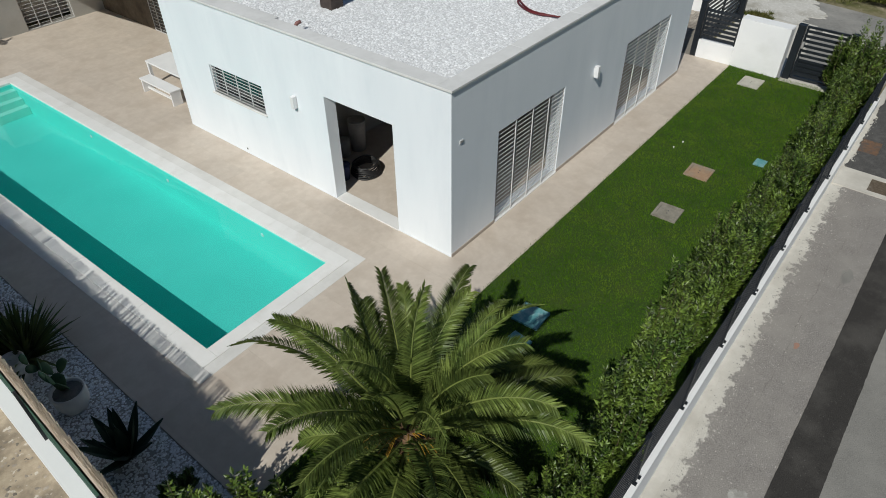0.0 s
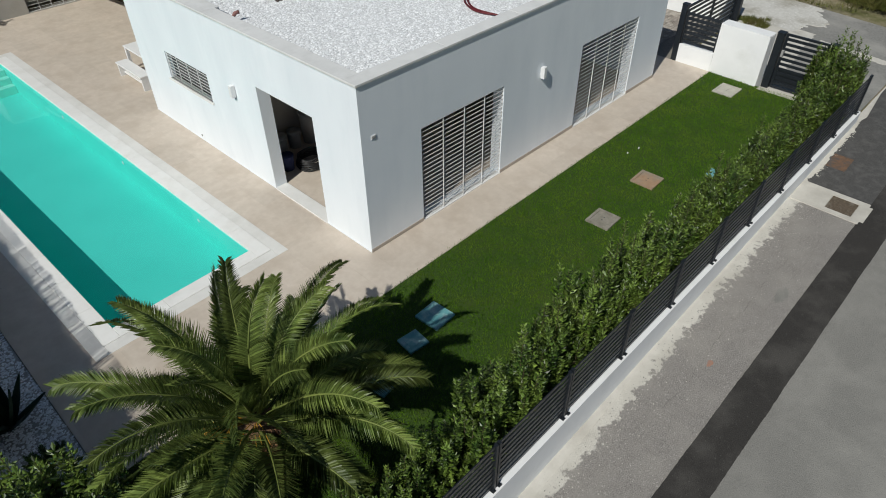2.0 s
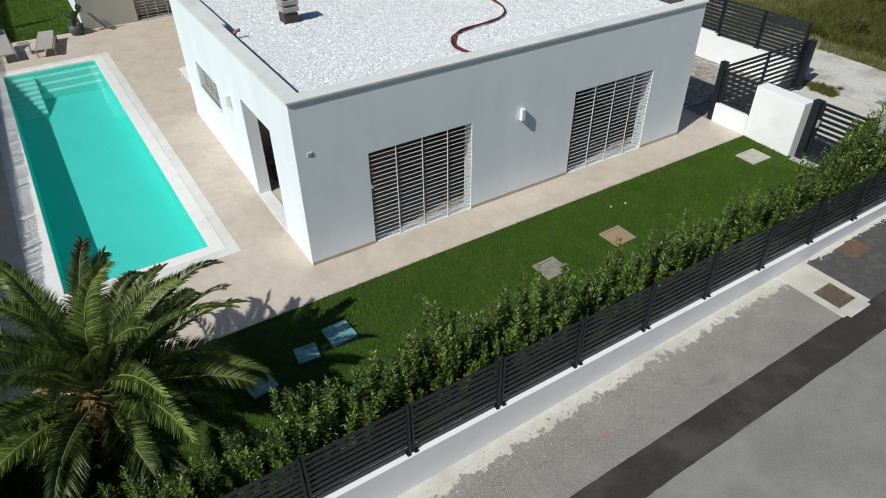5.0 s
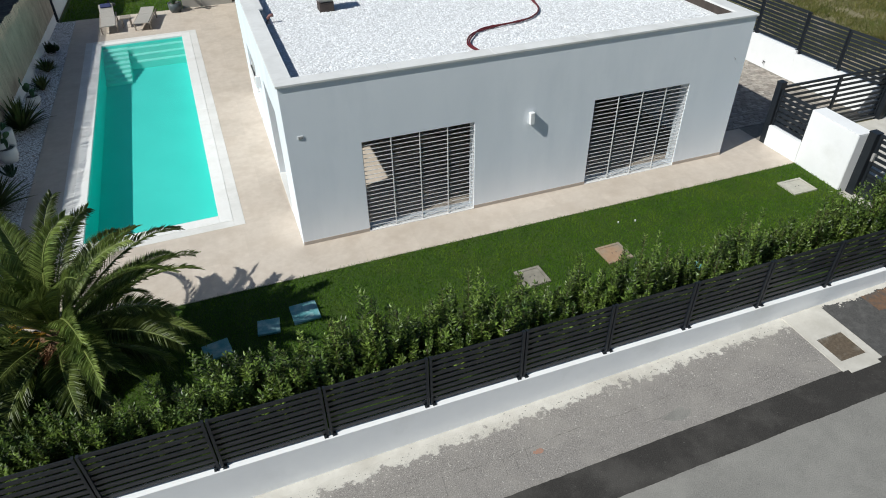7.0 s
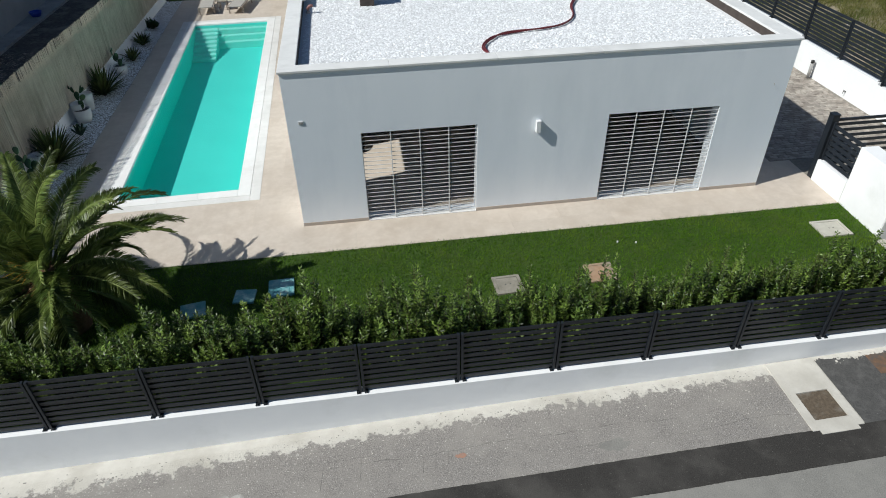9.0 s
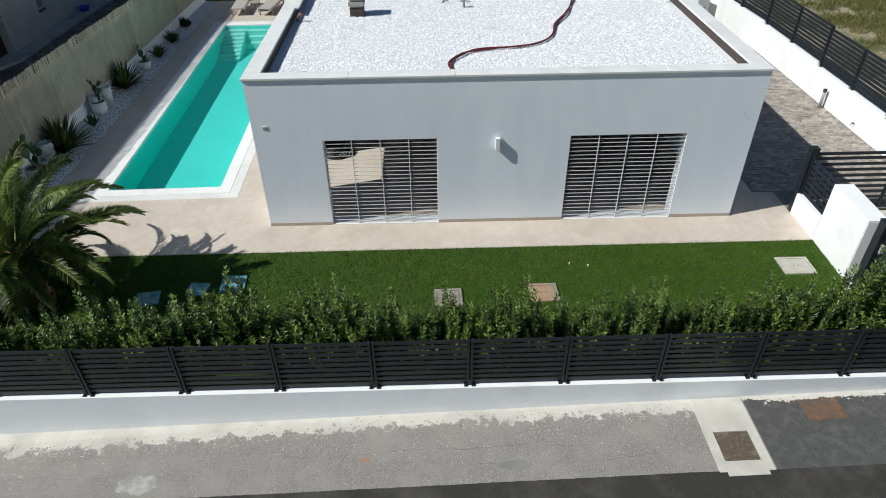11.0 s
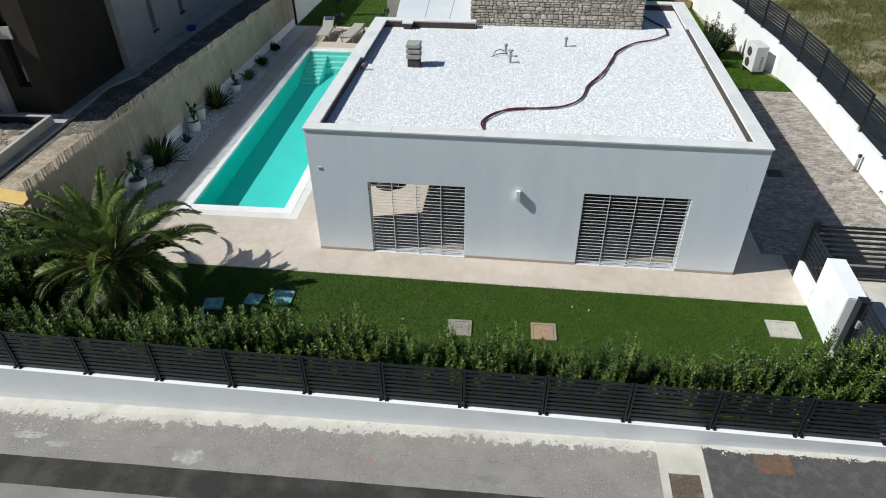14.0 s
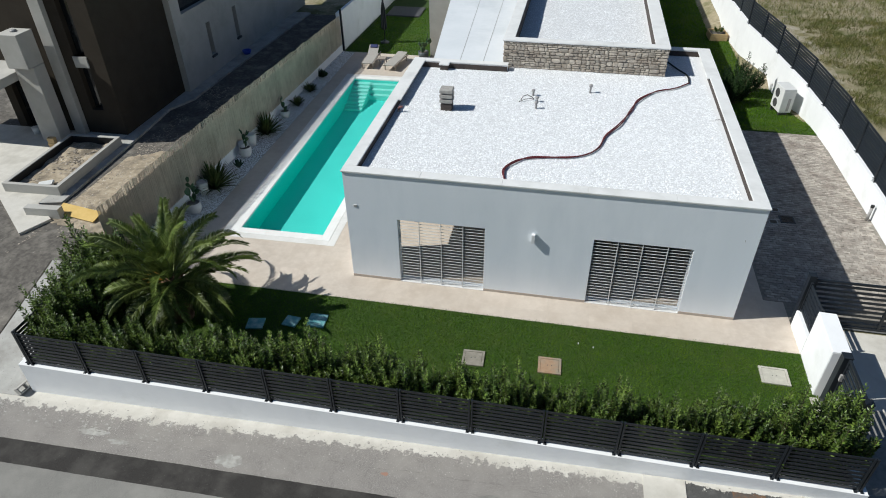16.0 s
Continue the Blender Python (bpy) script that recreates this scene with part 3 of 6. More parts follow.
def chips(name, label, count, x0, x1, edge, spread, off, size, lift, mat, seed):
    """Flat broken bits lying along the ragged border of the asphalt."""
    rng = np.random.default_rng(seed)
    verts, faces = [], []
    for _ in range(count):
        x = rng.uniform(x0, x1)
        y = edge(x) + off + rng.normal(0, spread)
        r, a0, n = size * rng.uniform(0.35, 1.0) ** 2, rng.uniform(0, 6.3), 9
        st = rng.uniform(0.45, 1.0)
        o = len(verts)
        z = road_z(x) + lift
        ring = [(r * math.cos(a0 + k * 0.698) * rng.uniform(0.45, 1.3), r * st * math.sin(a0 + k * 0.698) * rng.uniform(0.45, 1.3)) for k in range(n)]
        verts += [(x + u, y + v, z) for u, v in ring] + [(x + 1.15 * u, y + 1.15 * v, z - 0.02) for u, v in ring]
        faces.append(tuple(range(o, o + n)))
        faces += [(o + k, o + n + k, o + n + (k + 1) % n, o + (k + 1) % n) for k in range(n)]
    return tagged(raw(name, verts, faces, mat), label, "rubble", kind="stuff")


chips("asphalt_crumbs", "dark asphalt crumbs on the pale verge", 520, -9.0, 8.5, asphalt_edge, 0.07, 0.06, 0.017, 0.0135, M_ROAD_FAR, 41)
chips("cement_crumbs", "pale cement crumbs on the worn asphalt edge", 520, -9.0, 8.5, asphalt_edge, 0.10, -0.10, 0.015, 0.0165, M_CONCRETE, 42)
chips("cement_flecks", "pale cement flecks scattered on the street", 420, -9.0, 8.5, lambda x: -6.05, 0.30, 0.0, 0.014, 0.0160, M_CONCRETE, 43)
chips("cement_splashes", "faint cement splashes on the worn asphalt", 160, -9.0, -2.6, lambda x: -6.05, 0.20, 0.0, 0.055, 0.0140, M_CEMENT, 44)
chips("patch_crumbs", "pale cement crumbs on the dark asphalt patch", 90, 9.7, 12.6, lambda x: -5.44, 0.05, 0.0, 0.030, 0.0235, M_CONCRETE, 45)


def crack(label, x0, x1, y, wander, wide, seed):
    """A thin dark open crack wandering along the street."""
    rng = random.Random(seed)
    verts, faces = [], []
    n = int(abs(x1 - x0) / 0.04)
    for i in range(n + 1):
        x = x0 + (x1 - x0) * i / n
        yy = y + wander * (noise.noise((x * 0.7, seed, 1)) + 0.35 * noise.noise((x * 4, seed, 2)) + 0.15 * noise.noise((x * 15, seed, 3)))
        w = 0.7 * wide * rng.uniform(0.2, 1.0) * max(0.05, 0.6 + 0.9 * noise.noise((x * 1.7, seed, 4)))
        z = road_z(x) + 0.0172
        verts += [(x, yy - w, z), (x, yy + w, z)]
        if i:
            o = 2 * i
            faces.append((o - 2, o, o + 1, o - 1))
    return tagged(raw("road_crack", verts, faces, M_CRACK), label, "crack", kind="structure")


for q in ((0.2, 6.4, -6.12, 0.10, 0.007, 3), (-6.5, -1.5, -6.30, 0.12, 0.006, 5), (4.4, 8.4, -6.45, 0.08, 0.005, 8), (-3.5, 1.2, -5.95, 0.10, 0.004, 11)):
    crack("thin dark crack in the worn asphalt", *q)
rng_g = random.Random(19)
gouges_v, gouges_f = [], []
for k in range(26):                            # rake marks left by a digger bucket
    x, y, L = -0.6 + 0.13 * k + rng_g.uniform(-0.05, 0.05), -6.25 + rng_g.uniform(-0.10, 0.10), rng_g.uniform(0.05, 0.22)
    if rng_g.random() < 0.72:
        continue
    z, o = road_z(x) + 0.0168, len(gouges_v)
    gouges_v += [(x - 0.001, y - L, z), (x + 0.003, y - L, z), (x + 0.05, y + L, z), (x + 0.047, y + L, z)]
    gouges_f.append((o, o + 1, o + 2, o + 3))
tagged(raw("road_gouges", gouges_v, gouges_f, M_CRACK), "short scraped gouges across the worn asphalt", "scratches", kind="stuff")
outside = lambda d: (lambda x, y: ground_z(x, y) + d)
lane_x = [13.05, 13.5, 14, 14.5, 15, 15.4, 16, 17, 18, 19, 20, 20.9]
ribbon("lane", lane_x, lambda x: -0.15, lambda x: -5.15, outside(0.035), M_LANE, "worn grey asphalt lane outside the gates", "track", rows=6, thick=0.06)
edge_w = dict(ragged(0, 30, lambda t: 17.7 + 0.25 * math.sin(t * 0.4), 0.28, 31, 0.25))
edge_e = dict(ragged(0, 30, lambda t: 19.2 + 0.3 * math.sin(t * 0.3 + 1), 0.3, 32, 0.25))
strip("track", [(b, a + 0.6) for a, b in edge_w.items()] + [(b, a + 0.6) for a, b in reversed(edge_e.items())], -0.03, M_TRACK, "pale gravel track through the dry field", "track", 0.02)
apron_low = dict(ragged(13.2, 18.3, lambda x: -2.75 + 0.10 * (x - 13.2), 0.16, 35, 0.1))
ribbon("gate_apron", list(apron_low), lambda x: 0.10, lambda x: apron_low[x], outside(0.045), M_CONCRETE, "pale concrete apron outside the gates", "apron", rows=3)
verge_low = dict(ragged(17.9, 20.85, lambda x: -2.1 + 0.30 * abs(x - 19.3), 0.40, 34, 0.07))
ribbon("gravel_verge", list(verge_low), lambda x: 2.6, lambda x: verge_low[x], outside(0.055), M_VERGE, "pale gravel verge beside the lane", "track", rows=5)
pale_low = dict(ragged(0, 2.6, lambda t: 0.0, 0.10, 36, 0.08))
strip("lane_edge", [(17.62 + b, -5.15 + a) for a, b in pale_low.items()] + [(17.98 + 0.7 * b, -5.15 + a) for a, b in reversed(pale_low.items())], lambda x, y: ground_z(x, y) + 0.045, M_CONCRETE, "pale concrete strip along the lane", "kerb", 0.02)
blades("verge_weeds", lambda x, y: noise.noise((x * 0.9, y * 0.9, 6)) + 0.35 * noise.noise((x * 4, y * 4, 3)) > -0.05 - 0.5 * (1 - ((x - 18.0) / 0.75) ** 2 - ((y + 0.45) / 0.9) ** 2) + 0.35, 17.2, 19.0, -1.5, 0.6, outside(0.045), 0.12, 0.020, 9000, M_WEEDG, 26, "low green weeds on the gravel verge", "weeds", 0.7)

# lawn and beds
strip("lawn", [(-7.5, -5.1), (12.78, -5.1), (12.78, -1.08), (-6.1, -1.08), (-7.4, -1.08)], -0.012, M_TURF, "short green lawn in front of the villa", "lawn", 0.04)
strip("back_lawn", [(bound_x(END) + 0.1, END), (-1.78, END), (-1.78, 31), (bound_x(31), 31)], -0.012, M_TURF, "green back lawn behind the pool", "lawn", 0.04)
lawn_ys = [12.72, 13, 13.5, 14, 14.5, 15, 15.5, 16, 16.5, 17, 17.5, 18, 19.6, 21, 23.9, 27, 31, 38]
lawn_v = [p for y in lawn_ys for p in ((9.0, y, lawn_z(9, y)), (12.0, y, lawn_z(12, y)), (right_x(y) + 0.1, y, lawn_z(15, y)))]
lawn_f = [(3 * j + i, 3 * j + i + 1, 3 * j + i + 4, 3 * j + i + 3) for j in range(len(lawn_ys) - 1) for i in range(2)]
tagged(raw("side_lawn", lawn_v, lawn_f, M_TURF), "green side lawn sloping away behind the drive", "lawn", kind="structure")
flat0 = lambda x, y: -0.012
COVERS = [(3.92, 4.5, -3.1, -2.55), (5.92, 6.52, -3.02, -2.45), (11.55, 12.25, -2.33, -1.74)]
LIDS = [(-0.66, -0.14, -2.47, -1.93, 3), (-1.33, -0.91, -2.56, -2.16, -6), (-2.33, -1.85, -2.85, -2.42, 10)]
off_covers = lambda x, y: not any(a + 0.03 < x < b - 0.03 and c + 0.03 < y < d - 0.03 for a, b, c, d in COVERS + [q[:4] for q in LIDS])
blades("lawn_grass", off_covers, -7.2, 12.76, -5.08, -1.06, flat0, 0.045, 0.012, 150000, M_GRASS, 3, "dense short green grass blades", "grass")
blades("back_grass", lambda x, y: x > bound_x(y) + 0.2, -6.9, -1.8, 19.5, 28.5, flat0, 0.05, 0.03, 22000, M_GRASS, 4, "short green grass behind the pool", "grass")
blades("side_grass", lambda x, y: x < right_x(y) - 0.02, 11.25, 16.6, 12.75, 37, lawn_z, 0.05, 0.03, 85000, M_GRASS, 5, "short green grass by the drive", "grass")


# ---- paving: porcelain tiles on the terrace and the walk ----
def paving():
    bed = bmesh.new()
    px0, px1, py0, py1 = HOLE
    for b in ((-6.08, px0, -1.05, END), (px1, 0.0, -1.05, END), (px0, px1, -1.05, py0), (px0, px1, py1, END), (0.0, 12.75, -1.05, 0.0), (W, 12.75, 0.0, 1.05), (W, W + 1.0, 1.05, 12.7), (0.0, 3.25, D, END)):
        bm_box(bed, *b, -0.05, -0.0025)
    base = tagged(part("terrace", bed, M_JOINT), "beige porcelain tiled terrace round pool and villa", "terrace", kind="structure")
    L, B, g = 1.2, 0.6, 0.0005
    cache = {}

    def tile(x0, x1, y0, y1):
        key = (round(x1 - x0, 3), round(y1 - y0, 3))
        if min(key) < 0.03:
            return
        if key not in cache:
            bm = bm_box(bmesh.new(), g, key[0] - g, g, key[1] - g, -0.02, 0.0)
            cache[key] = to_mesh("tile", bm, M_TILE)
        piece("tile", cache[key], base, pose(x0, y0, 0))

    def fill(x0, x1, y0, y1, along):
        du, dv = (B, L) if along == "y" else (L, B)
        i = math.floor(x0 / du)
        while i * du < x1 - 1e-6:
            j = math.floor(y0 / dv) - 1
            while j * dv < y1 + dv:
                shift = (dv / 2 if (i % 2 and along == "y") else 0)
                a, b = max(x0, i * du), min(x1, (i + 1) * du)
                c, d = max(y0, j * dv + shift), min(y1, (j + 1) * dv + shift)
                if b - a > 0.03 and d - c > 0.03:
                    tile(a, b, c, d)
                j += 1
            i += 1

    fill(-6.08, px0, py0, py1, "y")
    fill(px1, 0.0, py0, py1, "y")
    fill(-6.08, 0.0, -1.05, py0, "y")
    fill(-6.08, 0.0, py1, END, "y")
    fill(0.0, 3.25, D, END, "y")
    fill(0.0, 12.75, -1.05, 0.0, "x")
    fill(W, 12.75, 0.0, 1.05, "x")
    fill(W, W + 1.0, 1.05, 12.7, "y")
    curb = bmesh.new()
    bm_box(curb, -6.08, 12.75, -1.085, -1.053, -0.06, 0.004)
    part("edge_strip", curb, M_TILE, base)


# ---- pool ----
def pool():
    x0, x1, y0, y1 = POOL
    ob = thing("swimming_pool", "long rectangular pool with turquoise liner and white coping", "pool")
    ob.matrix_basis = pose(x1, y0, 0, 0, 0, POOL_TURN) @ pose(-x1, -y0, 0)
    bm = bmesh.new()
    zb = -0.82
    for b in ((x0 - 0.15, x1 + 0.15, y0 - 0.15, y1 + 0.15, zb - 0.1, zb), (x0 - 0.15, x0, y0 - 0.15, y1 + 0.15, zb, -0.045), (x1, x1 + 0.15, y0 - 0.15, y1 + 0.15, zb, -0.045),
              (x0, x1, y0 - 0.15, y0, zb, -0.045), (x0, x1, y1, y1 + 0.15, zb, -0.045)):
        bm_box(bm, *b)
    part("basin", bm, M_LINER, ob, "turquoise liner")
    xs = x0 + 0.90
    for k in range(8):
        part("step", box(x0 + 0.003, xs, y1 - 0.27 * (k + 1), y1 - 0.27 * k - 0.003, zb, -0.16 - 0.08 * k, bevel=0.012), M_LINER_PALE, ob, "pale submerged step")
    for k in range(3):
        part("bench", box(xs + 0.003, x1 - 0.003, y1 - 0.24 * (k + 1), y1 - 0.24 * k - 0.003, zb, -0.18 - 0.19 * k, bevel=0.015), M_LINER_PALE, ob, "pale submerged bench")
    water = raw("water", [(x0 - 0.01, y0 - 0.01, -0.085), (x1 + 0.01, y0 - 0.01, -0.085), (x1 + 0.01, y1 + 0.01, -0.085), (x0 - 0.01, y1 + 0.01, -0.085)], [(0, 1, 2, 3)], M_WATER, ob)
    tagged(water, "clear still water")
    for y in (4.0, 7.6, 11.2):
        jet = bmesh.new()
        bm_lathe(jet, [(0.05, 0), (0.05, 0.012), (0.02, 0.018)], 12)
        part("inlet_nozzle", jet, M_LAMP, ob, m=pose(x1 - 0.001, y, -0.3, 0, -90, 0))
    n = 13
    inner, outer = 0.31, COPE - 0.31
    L = (y1 - y0 + 2 * inner) / n
    me = to_mesh("coping_slab", box(0, inner, 0.0008, L - 0.0008, -0.05, 0.014, bevel=0.008), M_COPING)
    for side in (x0 - inner, x1):
        for k in range(n):
            piece("coping_slab", me, ob, pose(side, y0 - inner + k * L, 0))
    w = (x1 - x0) / 3
    me = to_mesh("coping_slab", box(0.0008, w - 0.0008, 0, inner, -0.05, 0.014, bevel=0.008), M_COPING)
    for yy in (y0 - inner, y1):
        for k in range(3):
            piece("coping_slab", me, ob, pose(x0 + k * w, yy, 0))
    L = (y1 - y0 + 2 * COPE) / n
    me = to_mesh("border_slab", box(0, outer - 0.002, 0.0008, L - 0.0008, -0.05, 0.006, bevel=0.004), M_BORDER)
    for side in (x0 - COPE, x1 + inner + 0.002):
        for k in range(n):
            piece("border_slab", me, ob, pose(side, y0 - COPE + k * L, 0))
    w = (x1 - x0 + 2 * inner) / 3
    me = to_mesh("border_slab", box(0.0008, w - 0.0008, 0, outer - 0.002, -0.05, 0.006, bevel=0.004), M_BORDER)
    for yy in (y0 - COPE, y1 + inner + 0.002):
        for k in range(3):
            piece("border_slab", me, ob, pose(x0 - inner + k * w, yy, 0))


pool()


# ---- villa ----
villa = thing("villa", "white single-storey villa with flat gravel roof and barred openings", "house")
WIN1, WIN2 = (1.506, 4.066, 0.02, 2.257), (7.06, 9.69, 0.02, 2.257)
DOOR, SIDEWIN = (1.45, 3.37, 0.0, 2.57), (5.50, 7.47, 1.46, 2.16)
TOP = H - 0.05
part("wall", bm_wall("x", 0.0, 0.3, 0.0, W, 0.0, TOP, [WIN1, WIN2]), M_WHITE, villa, "white rendered street wall")
part("wall", bm_wall("y", 0.0, 0.3, 0.3, D, 0.0, TOP, [DOOR, SIDEWIN]), M_WHITE, villa, "white rendered pool wall")
part("wall", bm_wall("y", W - 0.3, W, 0.3, D_EAST, 0.0, TOP, []), M_WHITE, villa, "white rendered drive wall")
part("wall", bm_wall("x", D - 0.3, D, 0.3, 3.6, 0.0, TOP, []), M_WHITE, villa)
part("wall", bm_wall("x", D_EAST - 0.3, D_EAST, 9.3, W - 0.3, 0.0, TOP, []), M_WHITE, villa)
slab = bmesh.new()
bm_box(slab, 0.3, W - 0.3, 0.3, D - 0.3, 3.2, 3.44)
bm_box(slab, 3.35, W - 0.3, D - 0.3, 9.45, 3.2, 3.44)
bm_box(slab, 9.35, W - 0.3, 9.45, D_EAST - 0.3, 3.2, 3.44)
part("roof", slab, M_MEMBRANE, villa, "dark roof membrane under white gravel")
lining = bmesh.new()
for b in ((0.3, 0.325, 0.3, D - 0.3), (0.325, W - 0.325, 0.3, 0.325), (W - 0.325, W - 0.3, 0.3, D_EAST - 0.3), (0.325, 3.6, D - 0.325, D - 0.3), (9.4, W - 0.325, D_EAST - 0.325, D_EAST - 0.3)):
    bm_box(lining, *b, 3.44, TOP - 0.004)
part("parapet_lining", lining, M_MEMBRANE, villa, "dark bitumen upstand")


def coping_run(x0, x1, y0, y1, z, n, along):
    for k in range(n):
        if along == "x":
            a, b = x0 + (x1 - x0) * k / n, x0 + (x1 - x0) * (k + 1) / n
            bm = box(a + 0.0015, b - 0.0015, y0, y1, z - 0.05, z, bevel=0.008)
        else:
            a, b = y0 + (y1 - y0) * k / n, y0 + (y1 - y0) * (k + 1) / n
            bm = box(x0, x1, a + 0.0015, b - 0.0015, z - 0.05, z, bevel=0.008)
        part("coping", bm, M_CAP, villa)


coping_run(-0.035, W + 0.035, -0.035, 0.31, H, 5, "x")
coping_run(-0.035, 0.33, 0.31, 5.0, H, 2, "y")
coping_run(-0.035, 0.43, 5.0, D + 0.02, H, 2, "y")
coping_run(W - 0.34, W + 0.035, 0.31, 8.7, H, 4, "y")
coping_run(W - 0.44, W + 0.035, 8.7, D_EAST + 0.02, H, 2, "y")
coping_run(0.43, 3.62, D - 0.30, D + 0.02, H, 2, "x")
coping_run(9.4, W - 0.44, D_EAST - 0.30, D_EAST + 0.02, H, 1, "x")
GRAVEL_Z = 3.50
gb = bmesh.new()
bm_box(gb, 0.325, W - 0.33, 0.325, D - 0.33, 3.44, GRAVEL_Z - 0.013)
bm_box(gb, 3.64, W - 0.33, D - 0.33, 9.3, 3.44, GRAVEL_Z - 0.013)
bm_box(gb, 9.4, W - 0.33, 9.3, D_EAST - 0.33, 3.44, GRAVEL_Z - 0.013)
part("gravel_bed", gb, M_GRAVELBED, villa, "white gravel ballast")


def on_roof(x, y):
    ex = 0.06 * noise.noise((y * 1.3, 0.0, 3.0))
    if y > D - 0.42:
        return (3.66 < x < W - 0.6 + ex and y < 9.2) or (9.5 < x < W - 0.6 + ex and y < D_EAST - 0.45)
    return 0.37 + 0.5 * abs(ex) < x < W - 0.47 + ex and 0.345 < y < D - 0.42


scatter_pebbles("roof_gravel", on_roof, 0.4, W - 0.4, 0.38, D_EAST - 0.4, GRAVEL_Z - 0.010, 0.027, 850, M_PEBBLE, villa, 11)

# skirting along the foot of the walls
for a, b in ((0.0, WIN1[0]), (WIN1[1], WIN2[0]), (WIN2[1], W)):
    part("skirting", box(a, b, -0.012, 0.0, 0.002, 0.085), M_SKIRT, villa, "taupe tile skirting")
for a, b in ((0.0, DOOR[0]), (DOOR[1], D)):
    part("skirting", box(-0.006, 0.0, a, b, 0.002, 0.05), M_WHITE, villa)

# rooms behind the openings
room = bmesh.new()
bm_box(room, 0.3, W - 0.3, 5.0, 5.15, 0.0, 3.2)
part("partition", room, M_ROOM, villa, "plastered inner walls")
floor_bm = bmesh.new()
bm_box(floor_bm, 0.0, W - 0.3, 0.3, 5.0, -0.05, 0.006)
for win in (WIN1, WIN2):
    bm_box(floor_bm, win[0], win[1], 0.102, 0.298, -0.05, 0.006)
bm_box(floor_bm, 0.3, W - 0.3, 5.15, D - 0.3, -0.05, 0.006)
part("room_floor", floor_bm, M_TILE, villa, "beige tiled room floor")
part("threshold", box(-0.02, 0.30, DOOR[0], DOOR[1], -0.02, 0.03, bevel=0.005), M_COPING, villa, "white stone threshold")
part("window_board", box(WIN1[0], WIN1[1], -0.02, 0.10, -0.02, 0.022, bevel=0.004), M_COPING, villa, "white stone sill")
part("window_board", box(WIN2[0], WIN2[1], -0.02, 0.10, -0.02, 0.022, bevel=0.004), M_COPING, villa, "white stone sill")


def grille(name, label, m, w, h, rows, uprights, bar=0.011, row0=0.05):
    """A barred window: frame, cross bars and uprights in the plane of its opening (local x across, z up)."""
    g = thing(name, label, "")
    g.parent = villa
    g.matrix_local = m
    fr = bmesh.new()
    t = 0.014
    for b in ((0, t, 0, h), (w - t, w, 0, h), (t, w - t, 0, t), (t, w - t, h - t, h)):
        bm_box(fr, b[0], b[1], -0.012, 0.012, b[2], b[3])
    part("frame", fr, M_BAR, g)
    me = to_mesh("bar", box(t, w - t, -0.006, 0.006, -bar / 2, bar / 2), M_BAR)
    for k in range(rows):
        piece("bar", me, g, pose(0, -0.006, row0 + (h - 2 * row0) * (k + 0.5) / rows))
    me = to_mesh("upright", box(-0.009, 0.009, -0.006, 0.010, t, h - t), M_BAR)
    for k in range(uprights):
        piece("upright", me, g, pose(w * (k + 1) / (uprights + 1), -0.022, 0))
    return g


grille("window", "tall opening closed by a white steel grille", pose(WIN1[0], 0.03, 0.022), WIN1[1] - WIN1[0], WIN1[3] - 0.022, 21, 3)
grille("window", "tall opening closed by a white steel grille", pose(WIN2[0], 0.03, 0.022), WIN2[1] - WIN2[0], WIN2[3] - 0.022, 21, 3)
grille("window", "small window with white bars", pose(0.05, SIDEWIN[1], SIDEWIN[2], 0, 0, -90), SIDEWIN[1] - SIDEWIN[0], SIDEWIN[3] - SIDEWIN[2], 7, 3)
part("glass", box(0.14, 0.15, SIDEWIN[0], SIDEWIN[1], SIDEWIN[2], SIDEWIN[3]), M_GLASS, villa, "dark window glass")
part("vent_hole", bm_lathe(bmesh.new(), [(0.0, 0.0), (0.03, 0.0), (0.03, 0.006), (0.0, 0.006)], 12), M_DARKGREY, villa, "small dark pipe outlet", m=pose(-0.001, 6.62, 0.13, 0, -90, 0))
part("sill", box(-0.05, 0.2, SIDEWIN[0] - 0.05, SIDEWIN[1] + 0.05, SIDEWIN[2] - 0.04, SIDEWIN[2], bevel=0.004), M_COPING, villa, "white window sill")


def wall_lamp(at, rz):
    ob = thing("wall_light", "small white rectangular up and down wall light", "wall light", "wall lights", at=at, rz=rz)
    part("body", box(-0.05, 0.05, -0.115, -0.012, -0.14, 0.14, bevel=0.006), M_LAMP, ob)
    part("back_plate", box(-0.035, 0.035, -0.012, 0.0, -0.1, 0.1), M_LAMP, ob)
    part("lens", box(-0.035, 0.035, -0.10, -0.03, -0.144, -0.1395), M_GLASS, ob)


wall_lamp((5.42, 0.0, 2.13), 0)
wall_lamp((0.0, 4.31, 2.17), -90)


def small_box(at, rz, name, label, s=0.07):
    ob = thing(name, label, "outlet", at=at, rz=rz)
    part("plate", box(-s, s, -0.014, 0.0, -s * 0.7, s * 0.7, bevel=0.006), M_AC, ob)
    part("flap", box(-s * 0.7, s * 0.7, -0.019, -0.014, -s * 0.5, s * 0.4, bevel=0.002), M_PVC, ob)


small_box((0.29, 0.0, 2.60), 0, "outdoor_socket", "small grey outdoor socket box on the wall", 0.055)
hook = thing("wall_hook", "small dark hook fixed to the street wall", "hook", at=(10.85, 0, 2.72))
part("stem", bm_tube(bmesh.new(), [(0, 0, 0), (0, -0.03, 0.0), (0.005, -0.04, -0.02), (0.01, -0.03, -0.04)], 0.006, 6), M_PVC, hook)

